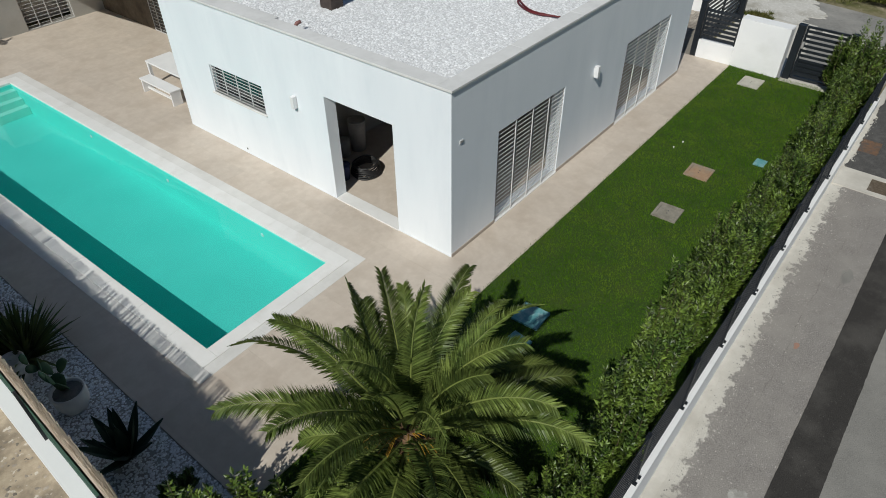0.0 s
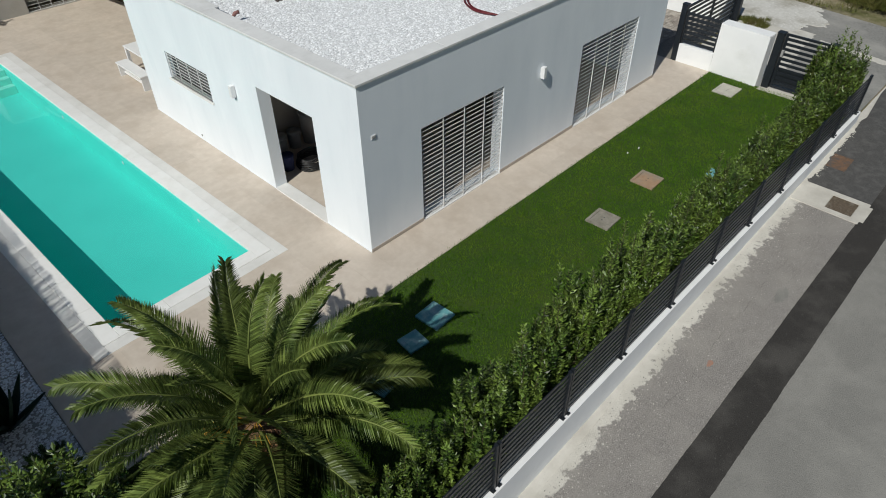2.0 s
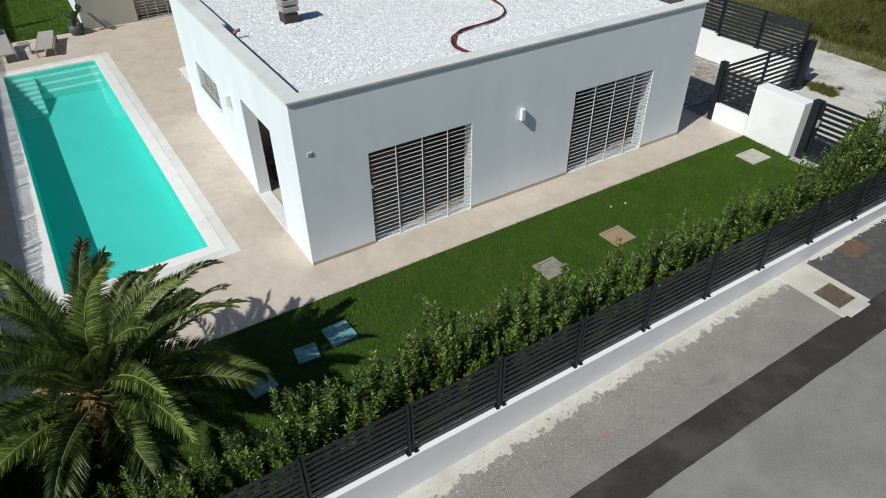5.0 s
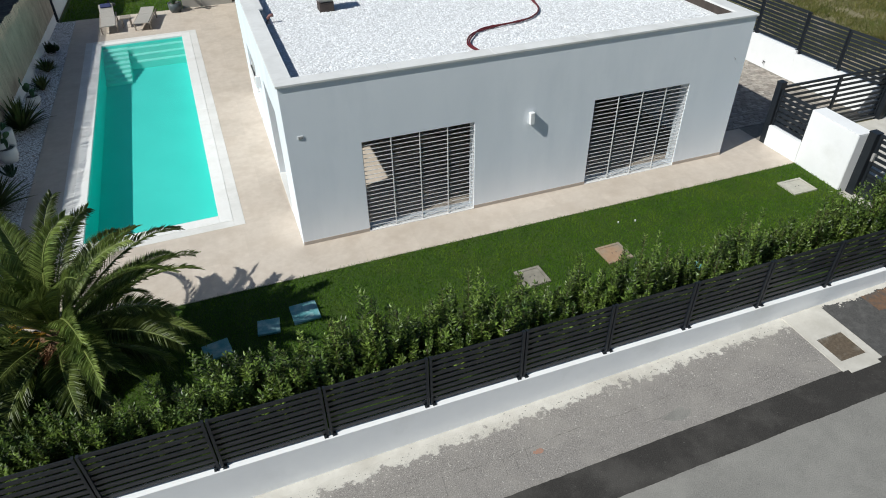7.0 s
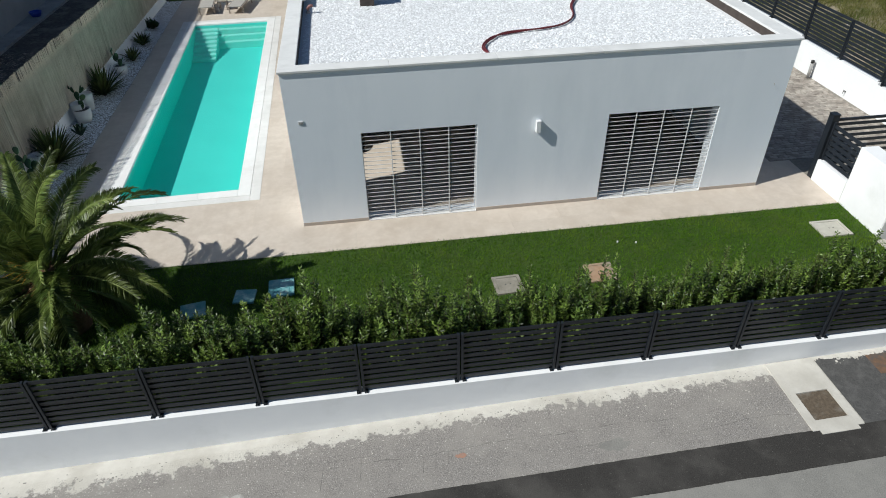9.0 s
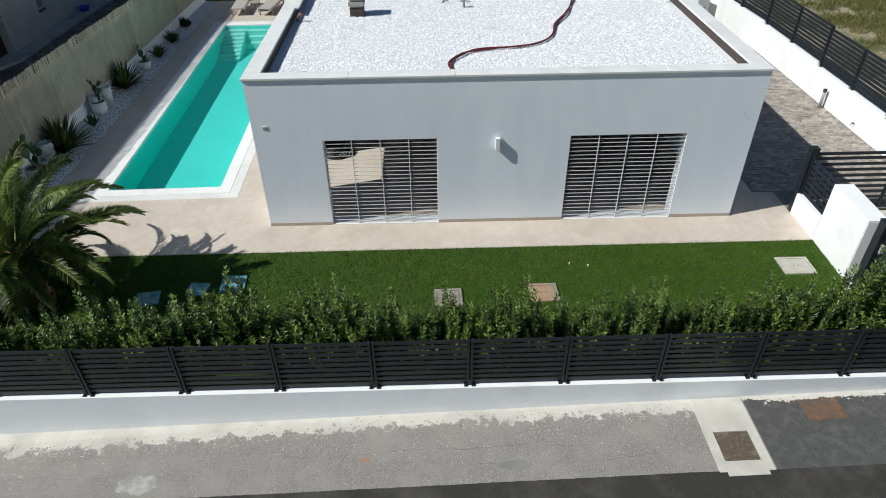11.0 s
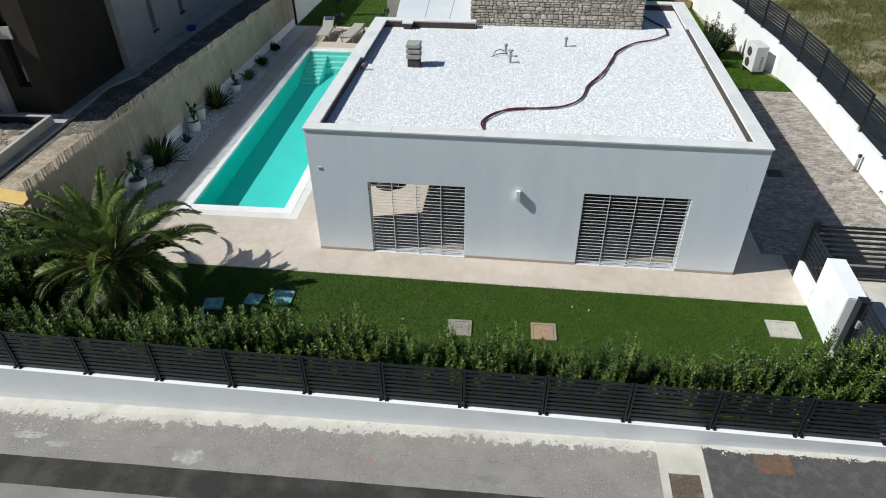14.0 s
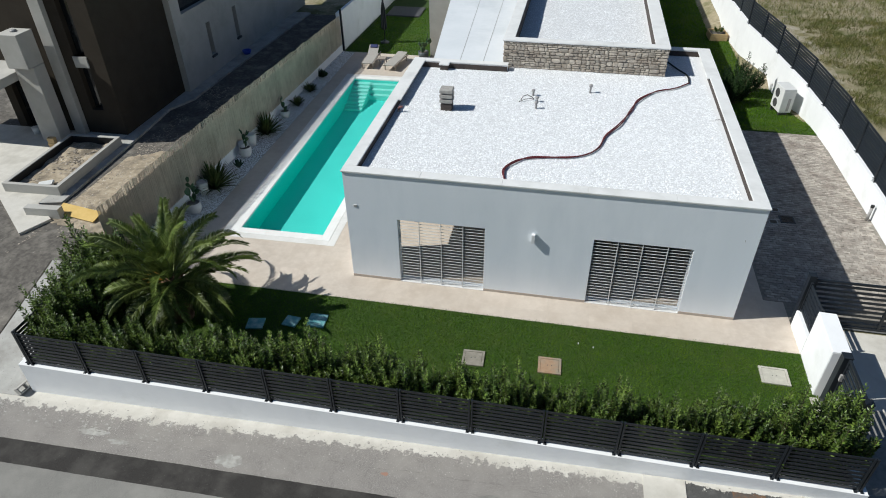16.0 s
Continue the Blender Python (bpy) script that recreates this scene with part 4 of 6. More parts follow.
# raised volume with rubble cladding, and the sheet-roofed link
VX0, VX1, VY0, VY1, VTOP = 3.37, 9.38, 9.17, END, 4.55
VEND = 34.0
vol = bmesh.new()
bm_box(vol, VX0 + 0.04, VX1 - 0.04, VY0 + 0.04, VY0 + 0.34, 3.2, VTOP - 0.05)
bm_box(vol, VX0 + 0.04, VX0 + 0.34, VY0 + 0.34, VEND, 0.0, VTOP - 0.05)
bm_box(vol, VX1 - 0.34, VX1 - 0.04, VY0 + 0.34, VEND, 0.0, VTOP - 0.05)
bm_box(vol, VX0 + 0.34, VX1 - 0.34, VEND - 0.3, VEND, 0.0, VTOP - 0.05)
part("raised_wall", vol, M_MORTAR, villa, "rubble-clad raised block")
part("raised_roof", box(VX0 + 0.34, VX1 - 0.34, VY0 + 0.34, VEND - 0.3, 3.6, 3.8), M_GRAVELBED, villa)
liner_bm = bmesh.new()
bm_box(liner_bm, VX0 + 0.34, VX0 + 0.365, VY0 + 0.34, VEND - 0.3, 3.8, VTOP - 0.055)
bm_box(liner_bm, VX1 - 0.365, VX1 - 0.34, VY0 + 0.34, VEND - 0.3, 3.8, VTOP - 0.055)
part("parapet_lining", liner_bm, M_MEMBRANE, villa)
coping_run(VX0 - 0.03, VX1 + 0.03, VY0 - 0.03, VY0 + 0.38, VTOP, 3, "x")
coping_run(VX0 - 0.03, VX0 + 0.40, VY0 + 0.38, VEND, VTOP, 7, "y")
coping_run(VX1 - 0.48, VX1 + 0.03, VY0 + 0.38, VEND, VTOP, 7, "y")
scatter_pebbles("raised_gravel", lambda x, y: True, VX0 + 0.45, VX1 - 0.5, VY0 + 0.42, VEND - 0.4, 3.81, 0.030, 420, M_PEBBLE, villa, 12)

link = bmesh.new()
outline = [(0.62, D + 0.03), (VX0 + 0.03, D + 0.03), (VX0 + 0.03, VY1 - 0.01), (-0.48, VY1 - 0.01)]
rows = [[link.verts.new((x, y, z)) for x, y in outline] for z in (3.28, 3.42)]
link.faces.new(rows[0][::-1])
link.faces.new(rows[1])
for i in range(4):
    link.faces.new((rows[0][i - 1], rows[0][i], rows[1][i], rows[1][i - 1]))
part("link_roof", link, M_SHEET, villa, "pale sheet roof of the porch")
for x, lean in ((1.65, 3.2), (2.55, 1.6)):
    part("seam", box(-0.008, 0.008, 0.0, VY1 - D - 0.1, 3.42, 3.426), M_PVC, villa, "grey roof seam", m=pose(x, D + 0.05, 0, 0, 0, lean))
part("wall", bm_wall("x", VY1, VY1 + 0.3, -1.75, VX0, 0.0, 3.55, [(0.35, 2.05, 0.03, 2.2)]), M_NBWHITE, villa, "grey-white porch end wall")
part("wall", bm_wall("y", -1.75, -1.45, VY1 + 0.3, 28.0, 0.0, 3.55, []), M_WHITE, villa, "white rear wing wall")
part("rear_roof", box(-1.75, VX0 + 0.03, VY1 + 0.01, 28.0, 3.552, 3.66), M_SHEET, villa, "pale sheet roof of the rear wing")
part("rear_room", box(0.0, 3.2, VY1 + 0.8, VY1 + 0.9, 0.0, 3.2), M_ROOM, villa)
grille("window", "porch window closed by a white steel grille", pose(0.35, VY1 + 0.05, 0.03), 1.70, 2.17, 17, 3)
part("wall", box(VX0 - 0.16, VX0 + 0.04, D, VY1, 0.0, 3.27), M_PORCH, villa, "dark stone-clad porch wall")
grille("window", "porch side window with white bars", pose(VX0 - 0.19, 15.9, 0.03, 0, 0, -90), 1.6, 2.17, 17, 3)
part("glass", box(VX0 - 0.172, VX0 - 0.165, 14.32, 15.88, 0.05, 2.18), M_GLASS, villa)
box_vent = thing("roof_vent", "small boxed vent with a white lid on the parapet", "vent", at=(1.22, D - 0.44, 3.46))
part("duct", box(-0.15, 0.15, -0.12, 0.12, 0.0, 0.22, bevel=0.005), M_MEMBRANE, box_vent)
part("lid", box(-0.19, 0.19, -0.15, 0.15, 0.22, 0.27, bevel=0.01), M_CAP, box_vent)


# ---- chimney, vents and hose on the roof ----
def chimney():
    ob = thing("chimney", "short square chimney of stacked grey concrete rings", "chimney", at=(2.0, 5.06, GRAVEL_Z - 0.05))
    part("base", box(-0.185, 0.185, -0.185, 0.185, 0.0, 0.27, bevel=0.008), M_MEMBRANE, ob, "dark flashed base")
    for k in range(3):
        z = 0.27 + 0.165 * k
        bm = bmesh.new()
        bm_box(bm, -0.16, 0.16, -0.16, 0.16, z, z + 0.05)
        bm_box(bm, -0.215, 0.215, -0.215, 0.215, z + 0.05, z + 0.16)
        bmesh.ops.bevel(bm, geom=list(bm.edges), offset=0.012, segments=1, affect="EDGES")
        part("ring", bm, M_CHIM, ob)


chimney()


coil_end = thing("pipe_stub", "short dull red capped pipe stub beside the parapet", "pipe", at=(0.46, 4.55, GRAVEL_Z - 0.02))
part("stub", bm_tube(bmesh.new(), [(0, 0, 0), (0, 0, 0.12), (0.06, -0.03, 0.2), (0.14, -0.05, 0.21)], 0.04, 10), M_STUB, coil_end)
part("collar", bm_lathe(bmesh.new(), [(0.06, 0.0), (0.06, 0.05), (0.045, 0.07)], 12), M_PVC, coil_end)


def vent_pipe(x, y, h, r=0.05, bend=False):
    ob = thing("vent_pipe", "short grey plastic vent pipe through the gravel", "pipe", "vent pipes", at=(x, y, GRAVEL_Z - 0.03))
    pts = [(0, 0, 0), (0, 0, h * 0.7), (0, 0, h)] if not bend else [(0, 0, 0), (0, 0, h * 0.6), (0.03, 0, h * 0.85), (0.12, 0, h)]
    part("pipe", bm_tube(bmesh.new(), pts, r * 0.75, 10), M_PVC, ob)
    part("cap", bm_lathe(bmesh.new(), [(r * 1.0, h * 0.78), (r * 1.25, h * 0.8), (r * 1.25, h * 1.02), (r * 0.5, h * 1.08)], 12), M_PVC, ob)


for x, y, h in ((4.94, 5.56, 0.26), (4.93, 6.12, 0.2), (4.76, 6.62, 0.24), (6.70, 7.20, 0.32)):
    vent_pipe(x, y, h)
cable = thing("roof_cable", "short tangle of dark cable beside the vents", "cable", at=(0.1, 0.15, 0))
part("strand", bm_tube(bmesh.new(), [(4.28, 5.97, GRAVEL_Z + 0.02), (4.34, 6.12, GRAVEL_Z + 0.1), (4.48, 6.17, GRAVEL_Z + 0.14), (4.64, 6.07, GRAVEL_Z + 0.12), (4.72, 5.96, GRAVEL_Z + 0.1)], 0.014, 6), M_BLACK, cable)
part("strand", bm_tube(bmesh.new(), [(4.23, 5.82, GRAVEL_Z + 0.02), (4.43, 6.0, GRAVEL_Z + 0.05), (4.6, 6.02, GRAVEL_Z + 0.07), (4.72, 5.96, GRAVEL_Z + 0.08)], 0.012, 6), M_BLACK, cable)


def smooth_path(pts, n=8):
    out = []
    P = [Vector(p) for p in pts]
    for i in range(len(P) - 1):
        a, b, c, d = P[max(i - 1, 0)], P[i], P[i + 1], P[min(i + 2, len(P) - 1)]
        for k in range(n):
            t = k / n
            out.append(0.5 * ((2 * b) + (c - a) * t + (2 * a - 5 * b + 4 * c - d) * t * t + (3 * b - a - 3 * c + d) * t ** 3))
    return out + [P[-1]]


HOSE = [(4.49, 0.56), (4.39, 1.18), (4.70, 1.74), (5.16, 2.03), (6.05, 2.19), (6.61, 2.43), (7.01, 2.97), (7.23, 3.84), (7.67, 4.73), (8.06, 5.89), (8.32, 6.73), (8.93, 7.58), (9.63, 8.01), (10.15, 8.57)]
hose = thing("roof_hose", "dark red twin hose winding across the white gravel", "hose")
for k, d in enumerate((-0.027, 0.027)):
    pts = smooth_path([(x + d * (1 if i % 3 else -0.6), y + d * (0.8 if i % 2 else -0.8), GRAVEL_Z + 0.035 + 0.012 * k) for i, (x, y) in enumerate(HOSE)])
    part("tube", bm_tube(bmesh.new(), pts, 0.021, 7), M_HOSE, hose)
part("tail", bm_tube(bmesh.new(), smooth_path([(10.15, 8.55, GRAVEL_Z + 0.04), (10.17, 9.25, GRAVEL_Z + 0.05), (9.85, 9.95, GRAVEL_Z + 0.05), (9.5, 10.6, GRAVEL_Z + 0.1)]), 0.03, 7), M_BLACK, hose, "black hose end")


# ---- fences ----
def slat_mesh(length, lean, tall):
    m = Matrix.Rotation(radians(lean), 4, "X")
    return to_mesh("slat", box(0.05, length - 0.05, -0.007, 0.007, -tall / 2, tall / 2, m=m), M_ANTHRACITE)


def post_mesh(h):
    bm = bmesh.new()
    for s in (-1, 1):
        bm_box(bm, s * 0.032 - 0.021, s * 0.032 + 0.021, -0.03, 0.03, 0.0, h)
        bm_box(bm, s * 0.066 - 0.032, s * 0.066 + 0.032, -0.062, 0.062, 0.0, 0.012)
        bm_box(bm, s * 0.072 - 0.010, s * 0.072 + 0.010, -0.054, -0.036, 0.012, 0.035)
    return to_mesh("post", bm, M_ANTHRACITE)


def louvre_fence(label, pts, height=1.1, slats=9, lean=4, tall=0.081):
    """A louvred metal fence with a post at each of pts."""
    ob = thing("louvre_fence", label, "fence", "boundary fences")
    posts = post_mesh(height)
    cache = {}
    for i, (x, y, z) in enumerate(pts):
        q = pts[min(i + 1, len(pts) - 1)]
        p = pts[i] if i + 1 < len(pts) else pts[i - 1]
        turn = math.degrees(math.atan2(q[1] - p[1], q[0] - p[0]))
        piece("post", posts, ob, pose(x, y, z, 0, 0, turn))
        if i + 1 < len(pts):
            L = math.hypot(q[0] - x, q[1] - y)
            key = round(L, 2)
            if key not in cache:
                cache[key] = slat_mesh(L, lean, tall)
            for k in range(slats):
                piece("slat", cache[key], ob, pose(x, y, z + 0.085 + (height - 0.12) * k / (slats - 1), 0, 0, turn) @ pose(0, 0, 0, 0, -math.degrees(math.atan2(q[2] - z, L)), 0))
    return ob


front_pts = [(FENCE_X0 + STEP * i, FENCE_Y, 0.015) for i in range(13)]
louvre_fence("anthracite louvred metal fence on the white street wall", front_pts)
left_pts = [(FENCE_X0 - 0.12 + 0.027 * 1.5 * i, FENCE_Y + 1.5 * i + 0.08, 0.015) for i in range(4)]
louvre_fence("anthracite louvred metal fence on the side wall", left_pts, lean=-4)


def wall_run(name, label, pts, z_top, thick, mat, step=None):
    bm = bmesh.new()
    for (xa, ya), (xb, yb) in zip(pts, pts[1:]):
        L, a = math.hypot(xb - xa, yb - ya), math.atan2(yb - ya, xb - xa)
        m = Matrix.Translation((xa, ya, 0)) @ Matrix.Rotation(a, 4, "Z")
        bm_box(bm, -0.001, L + 0.001, -thick / 2, thick / 2, -1.4, z_top, m)
    return tagged(part(name, bm, mat), label, "wall", kind="structure")


wall_run("wall_street", "low white rendered boundary wall along the street", [(-7.66, -5.19), (13.15, -5.19)], 0.012, 0.2, M_WALLW)
wall_run("wall_gate_return", "low white rendered return wall beside the gate", [(13.05, -5.09), (13.05, -4.2)], 0.012, 0.2, M_WALLW)
wall_run("wall_side", "low white rendered boundary wall beside the pool", [(-7.60, -5.08), (bound_x(END) - 0.1, END)], 0.012, 0.2, M_WALLW)
wall_run("wall_pool_side", "white rendered wall behind the gravel bed", [(bound_x(-1.0) - 0.125, -1.0), (bound_x(END) - 0.125, END)], 0.5, 0.25, M_WALLW)
wall_run("wall_back", "white rendered garden wall behind the back lawn", [(bound_x(END) - 0.1, END + 0.02), (bound_x(31) - 0.1, 31), (2, 31)], 2.1, 0.2, M_WALLW)
DRIVE_TOPS = [0.86, 0.95, 1.04, 1.09, 1.15, 1.27, 1.40, 1.45]     # the drive wall steps up every two bays
for i, ((xa, ya), (xb, yb)) in enumerate(zip(RIGHT, RIGHT[1:])):
    wall_run("wall_drive_%d" % (i + 1), "white rendered boundary wall along the drive", [(xa + 0.1, ya), (xb + 0.1, yb)], DRIVE_TOPS[i], 0.2, M_WALLW)
    n = 2 if i < 6 else 3
    louvre_fence("anthracite louvred metal fence on the drive wall", [(xa + 0.1 + (xb - xa) * k / n, ya + (yb - ya) * k / n, DRIVE_TOPS[i]) for k in range(n + 1)], 1.22, 10, 20, 0.084)


def cane_screen():
    ob = thing("cane_screen", "tall weathered split-cane screen on the pool boundary", "screen")
    rng = np.random.default_rng(8)
    verts, faces = [], []
    for spacing, low in ((0.006, False), (0.0028, True)):
        for y in np.arange(-1.15, END - 0.1, spacing):
            yy, r = y + rng.normal(0, 0.003), rng.uniform(0.004, 0.0062)
            layer = rng.uniform(-0.012, 0.012)
            if not low and rng.random() > 0.56 + 0.46 * noise.noise((yy * 14, 3.0, 0.0)):
                continue
            drop = 0.025 * max(0.0, yy - 5.0)
            x = bound_x(yy) + (0.026 if low else 0.045) + layer
            if low:
                h = 2.02 - 0.85 * drop + 0.05 * noise.noise((yy * 7, 1.0, 0.0)) + 0.10 * rng.random() ** 2
            else:
                h = 2.34 - drop + 0.05 * noise.noise((yy * 1.3, 5.0, 0.0)) + 0.025 * noise.noise((yy * 11, 2.0, 0.0)) + 0.025 * rng.random()
            lx, ly = rng.normal(0, 0.006), rng.normal(0, 0.007)
            b, a0 = len(verts), layer * 50
            foot = rng.uniform(0.40, 0.50)
            verts += [(x + r * math.cos(2.1 * k + a0), yy + r * math.sin(2.1 * k + a0), foot) for k in range(3)]
            verts += [(x + lx + 0.8 * r * math.cos(2.1 * k + a0), yy + ly + 0.8 * r * math.sin(2.1 * k + a0), h) for k in range(3)]
            faces += [(b + k, b + (k + 1) % 3, b + 3 + (k + 1) % 3, b + 3 + k) for k in range(3)] + [(b + 3, b + 4, b + 5)]
    canes = raw("cane_layer", verts, faces, M_CANE, ob)
    tagged(canes, "dry split canes", kind="stuff")
    mat_m = Matrix.Translation((bound_x(-1.15) + 0.012, -1.15, 0)) @ Matrix.Rotation(math.atan2(1.0, 0.027), 4, "Z")
    part("reed_mat", box(0.0, 20.4, -0.004, 0.004, 0.47, 1.38, m=mat_m), M_CANE, ob, "dense woven reed backing")
    for k in range(12):
        low = 1.96 - 0.85 * 0.025 * max(0.0, 1.7 * k - 6.0)
        part("reed_mat", box(1.70 * k + 0.001, 1.70 * (k + 1), -0.004, 0.004, 1.381, max(1.40, low), m=mat_m), M_CANE, ob, "dense woven reed backing")
    net = bmesh.new()
    m = Matrix.Translation((bound_x(-1.15) - 0.02, -1.15, 0)) @ Matrix.Rotation(math.atan2(1.0, 0.027), 4, "Z")
    bm_box(net, 0, 20.4, -0.004, 0.004, 0.51, 1.35, m)
    part("shade_net", net, M_NET, ob, "dark green shade net")
    for k in range(9):
        yy = -0.6 + 2.35 * k
        part("post", box(-0.02, 0.02, -0.02, 0.02, 0.45, 1.6), M_ANTHRACITE, ob, m=pose(bound_x(yy) - 0.048, yy, 0))


cane_screen()


# ---- gates on the drive side ----
def gates():
    lw = tagged(part("wall_gate_low", box(12.74, 12.94, -1.05, 0.06, -0.3, 0.56, bevel=0.01), M_WALLW), "low white wall below the gate screen", "wall", kind="structure")
    pier = bmesh.new()
    turn = Matrix.Translation((12.75, -1.05, 0)) @ Matrix.Rotation(radians(-2.0), 4, "Z")
    bm_box(pier, 0, 0.42, -1.46, 0, -0.3, 1.47, turn)
    bmesh.ops.bevel(pier, geom=list(pier.edges), offset=0.015, segments=2, affect="EDGES")
    pr = tagged(part("gate_pier", pier, M_WALLW), "thick white rendered wall block between the gates", "wall", kind="structure")
    part("coping", box(0.003, 0.417, -1.457, -0.003, 1.470, 1.485, bevel=0.006, m=turn), M_WALLW, pr)
    for x, y, h, s in ((12.84, 0.16, 1.72, 0.085), (12.92, -2.72, 1.6, 0.1), (12.95, -4.13, 1.62, 0.085), (17.0, 0.12, 1.55, 0.09)):
        ob = thing("gate_post", "square anthracite metal gate post with flat cap", "post", "gate posts", at=(x, y, -0.2))
        part("shaft", box(-s, s, -s, s, 0.0, h + 0.2, bevel=0.008), M_ANTHRACITE, ob)
        part("cap", box(-s - 0.008, s + 0.008, -s - 0.008, s + 0.008, h + 0.2, h + 0.225, bevel=0.004), M_ANTHRACITE, ob)
    scr = thing("gate_screen", "anthracite louvred screen on the low gate wall", "screen", at=(12.84, 0.06, 0.56), rz=-90)
    for b in ((0.0, 0.05), (1.05, 1.1)):
        part("stile", box(b[0], b[1], -0.025, 0.025, 0.0, 1.0), M_ANTHRACITE, scr)
    me = slat_mesh(1.1, -12, 0.085)
    for k in range(7):
        piece("slat", me, scr, pose(0, 0, 0.08 + 0.14 * k))
    g = thing("pedestrian_gate", "closed anthracite slatted pedestrian gate with steel latch", "gate", at=(12.95, -2.84, 0.03), rz=-90)
    for b in ((0.0, 0.06), (1.1, 1.16)):
        part("stile", box(b[0], b[1], -0.03, 0.03, 0.0, 1.58, bevel=0.004), M_ANTHRACITE, g)
    for z in (0.0, 1.52):
        part("rail", box(0.06, 1.1, -0.028, 0.028, z, z + 0.06, bevel=0.004), M_ANTHRACITE, g)
    me = to_mesh("slat", box(0.06, 1.1, -0.012, 0.012, -0.038, 0.038), M_ANTHRACITE)
    for k in range(10):
        piece("slat", me, g, pose(0, 0, 0.14 + 0.143 * k))
    for k in range(3):                       # the lower third is closed more tightly
        piece("slat", me, g, pose(0, 0.026, 0.211 + 0.143 * k))
    part("latch", box(0.015, 0.075, -0.07, 0.07, 0.92, 1.12, bevel=0.006), M_PVC, g, "grey steel latch")
    d = thing("drive_gate", "wide anthracite slatted sliding drive gate", "gate", at=(12.95, 0.2, 0.04))
    for x in (0.0, 2.0, 3.9):
        part("stile", box(x, x + 0.07, -0.03, 0.03, 0.0, 1.54, bevel=0.004), M_ANTHRACITE, d)
    for z in (0.0, 1.48):
        part("rail", box(0.0, 3.97, -0.028, 0.028, z, z + 0.06, bevel=0.004), M_ANTHRACITE, d)
    me = to_mesh("slat", box(0.07, 3.9, -0.012, 0.012, -0.036, 0.036), M_ANTHRACITE)
    for k in range(9):
        piece("slat", me, d, pose(0, 0, 0.14 + 0.155 * k))
    part("track", box(-0.1, 4.1, -0.03, 0.03, -0.05, -0.01), M_PVC, d, "floor track")
    strip("gate_sill", [(12.6, -4.2), (13.2, -4.2), (13.2, -2.6), (12.6, -2.6)], 0.0, M_CONCRETE, "pale concrete sill under the pedestrian gate", "sill", 0.06)


gates()


# ---- plants ----
def hedge_shrub(seed, tall=1.05, spread=0.62, shoots=60, leaf=0.044, mat=None, leaves=96, flat=0.62):
    """Trunk twigs and a crown of upright leafy sprigs of uneven height, as (twig mesh, leaf points, leaf faces)."""
    rng = random.Random(seed)
    tw = bmesh.new()
    verts, faces = [], []
    for s in range(shoots):
        a, r = rng.uniform(0, 2 * math.pi), spread * math.sqrt(rng.random())
        lift = 1 + 0.28 * noise.noise((1.6 * r * math.cos(a) / spread, 1.6 * r * math.sin(a) / spread, seed * 3.7))
        top = Vector((r * math.cos(a), flat * r * math.sin(a), tall * lift * rng.choice((rng.uniform(0.45, 0.8), rng.uniform(0.6, 0.95), rng.uniform(0.85, 1.25))) * (1 - 0.34 * (r / spread) ** 2)))
        foot = Vector((top.x * 0.35, top.y * 0.35, 0.03))
        mid = foot.lerp(top, 0.5) + Vector((top.x, top.y, 0)) * 0.25
        if s % 2 == 0:
            bm_tube(tw, [foot, mid, top], [0.008, 0.006, 0.003], 3, False)
        fat = rng.uniform(0.03, 0.075)
        for k in range(leaves):
            t = 0.25 + 0.75 * ((k + rng.random()) / leaves) ** 0.8
            p = foot * (1 - t) ** 2 + mid * 2 * t * (1 - t) + top * t * t
            az = k * 2.4 + rng.uniform(-0.5, 0.5)
            out = Vector((math.cos(az), math.sin(az), rng.uniform(0.2, 1.3))).normalized()
            L = leaf * rng.uniform(0.7, 1.35) * (1.15 - 0.4 * max(0.0, t - 0.7) / 0.3)
            p = p + out * fat * rng.uniform(0.0, 1.0) * (1.25 - t)
            side = out.cross(Vector((rng.uniform(-0.5, 0.5), rng.uniform(-0.5, 0.5), 1))).normalized() * L * 0.36
            b = len(verts)
            fold = side.cross(out).normalized() * L * 0.12
            verts += [p, p + out * L * 0.7 + side - fold, p + out * L * 1.6, p + out * L * 0.7 - side - fold]
            faces += [(b, b + 1, b + 2), (b, b + 2, b + 3)]
    return to_mesh("stem", tw, M_TWIG), verts, faces


def shrub_thing(seed, label, at, rz=0, scale=1.0, mat=None, group="", name="hedge_shrub", category="hedge", **kw):
    tw, verts, faces = hedge_shrub(seed, **kw)
    ob = thing(name, label, category, group)
    t = new("stem", tw)
    t.parent = ob
    raw("foliage", verts, faces, mat or M_HEDGE, ob)
    ob.matrix_basis = pose(*at, 0, 0, rz) @ Matrix.Scale(scale, 4)
    return ob


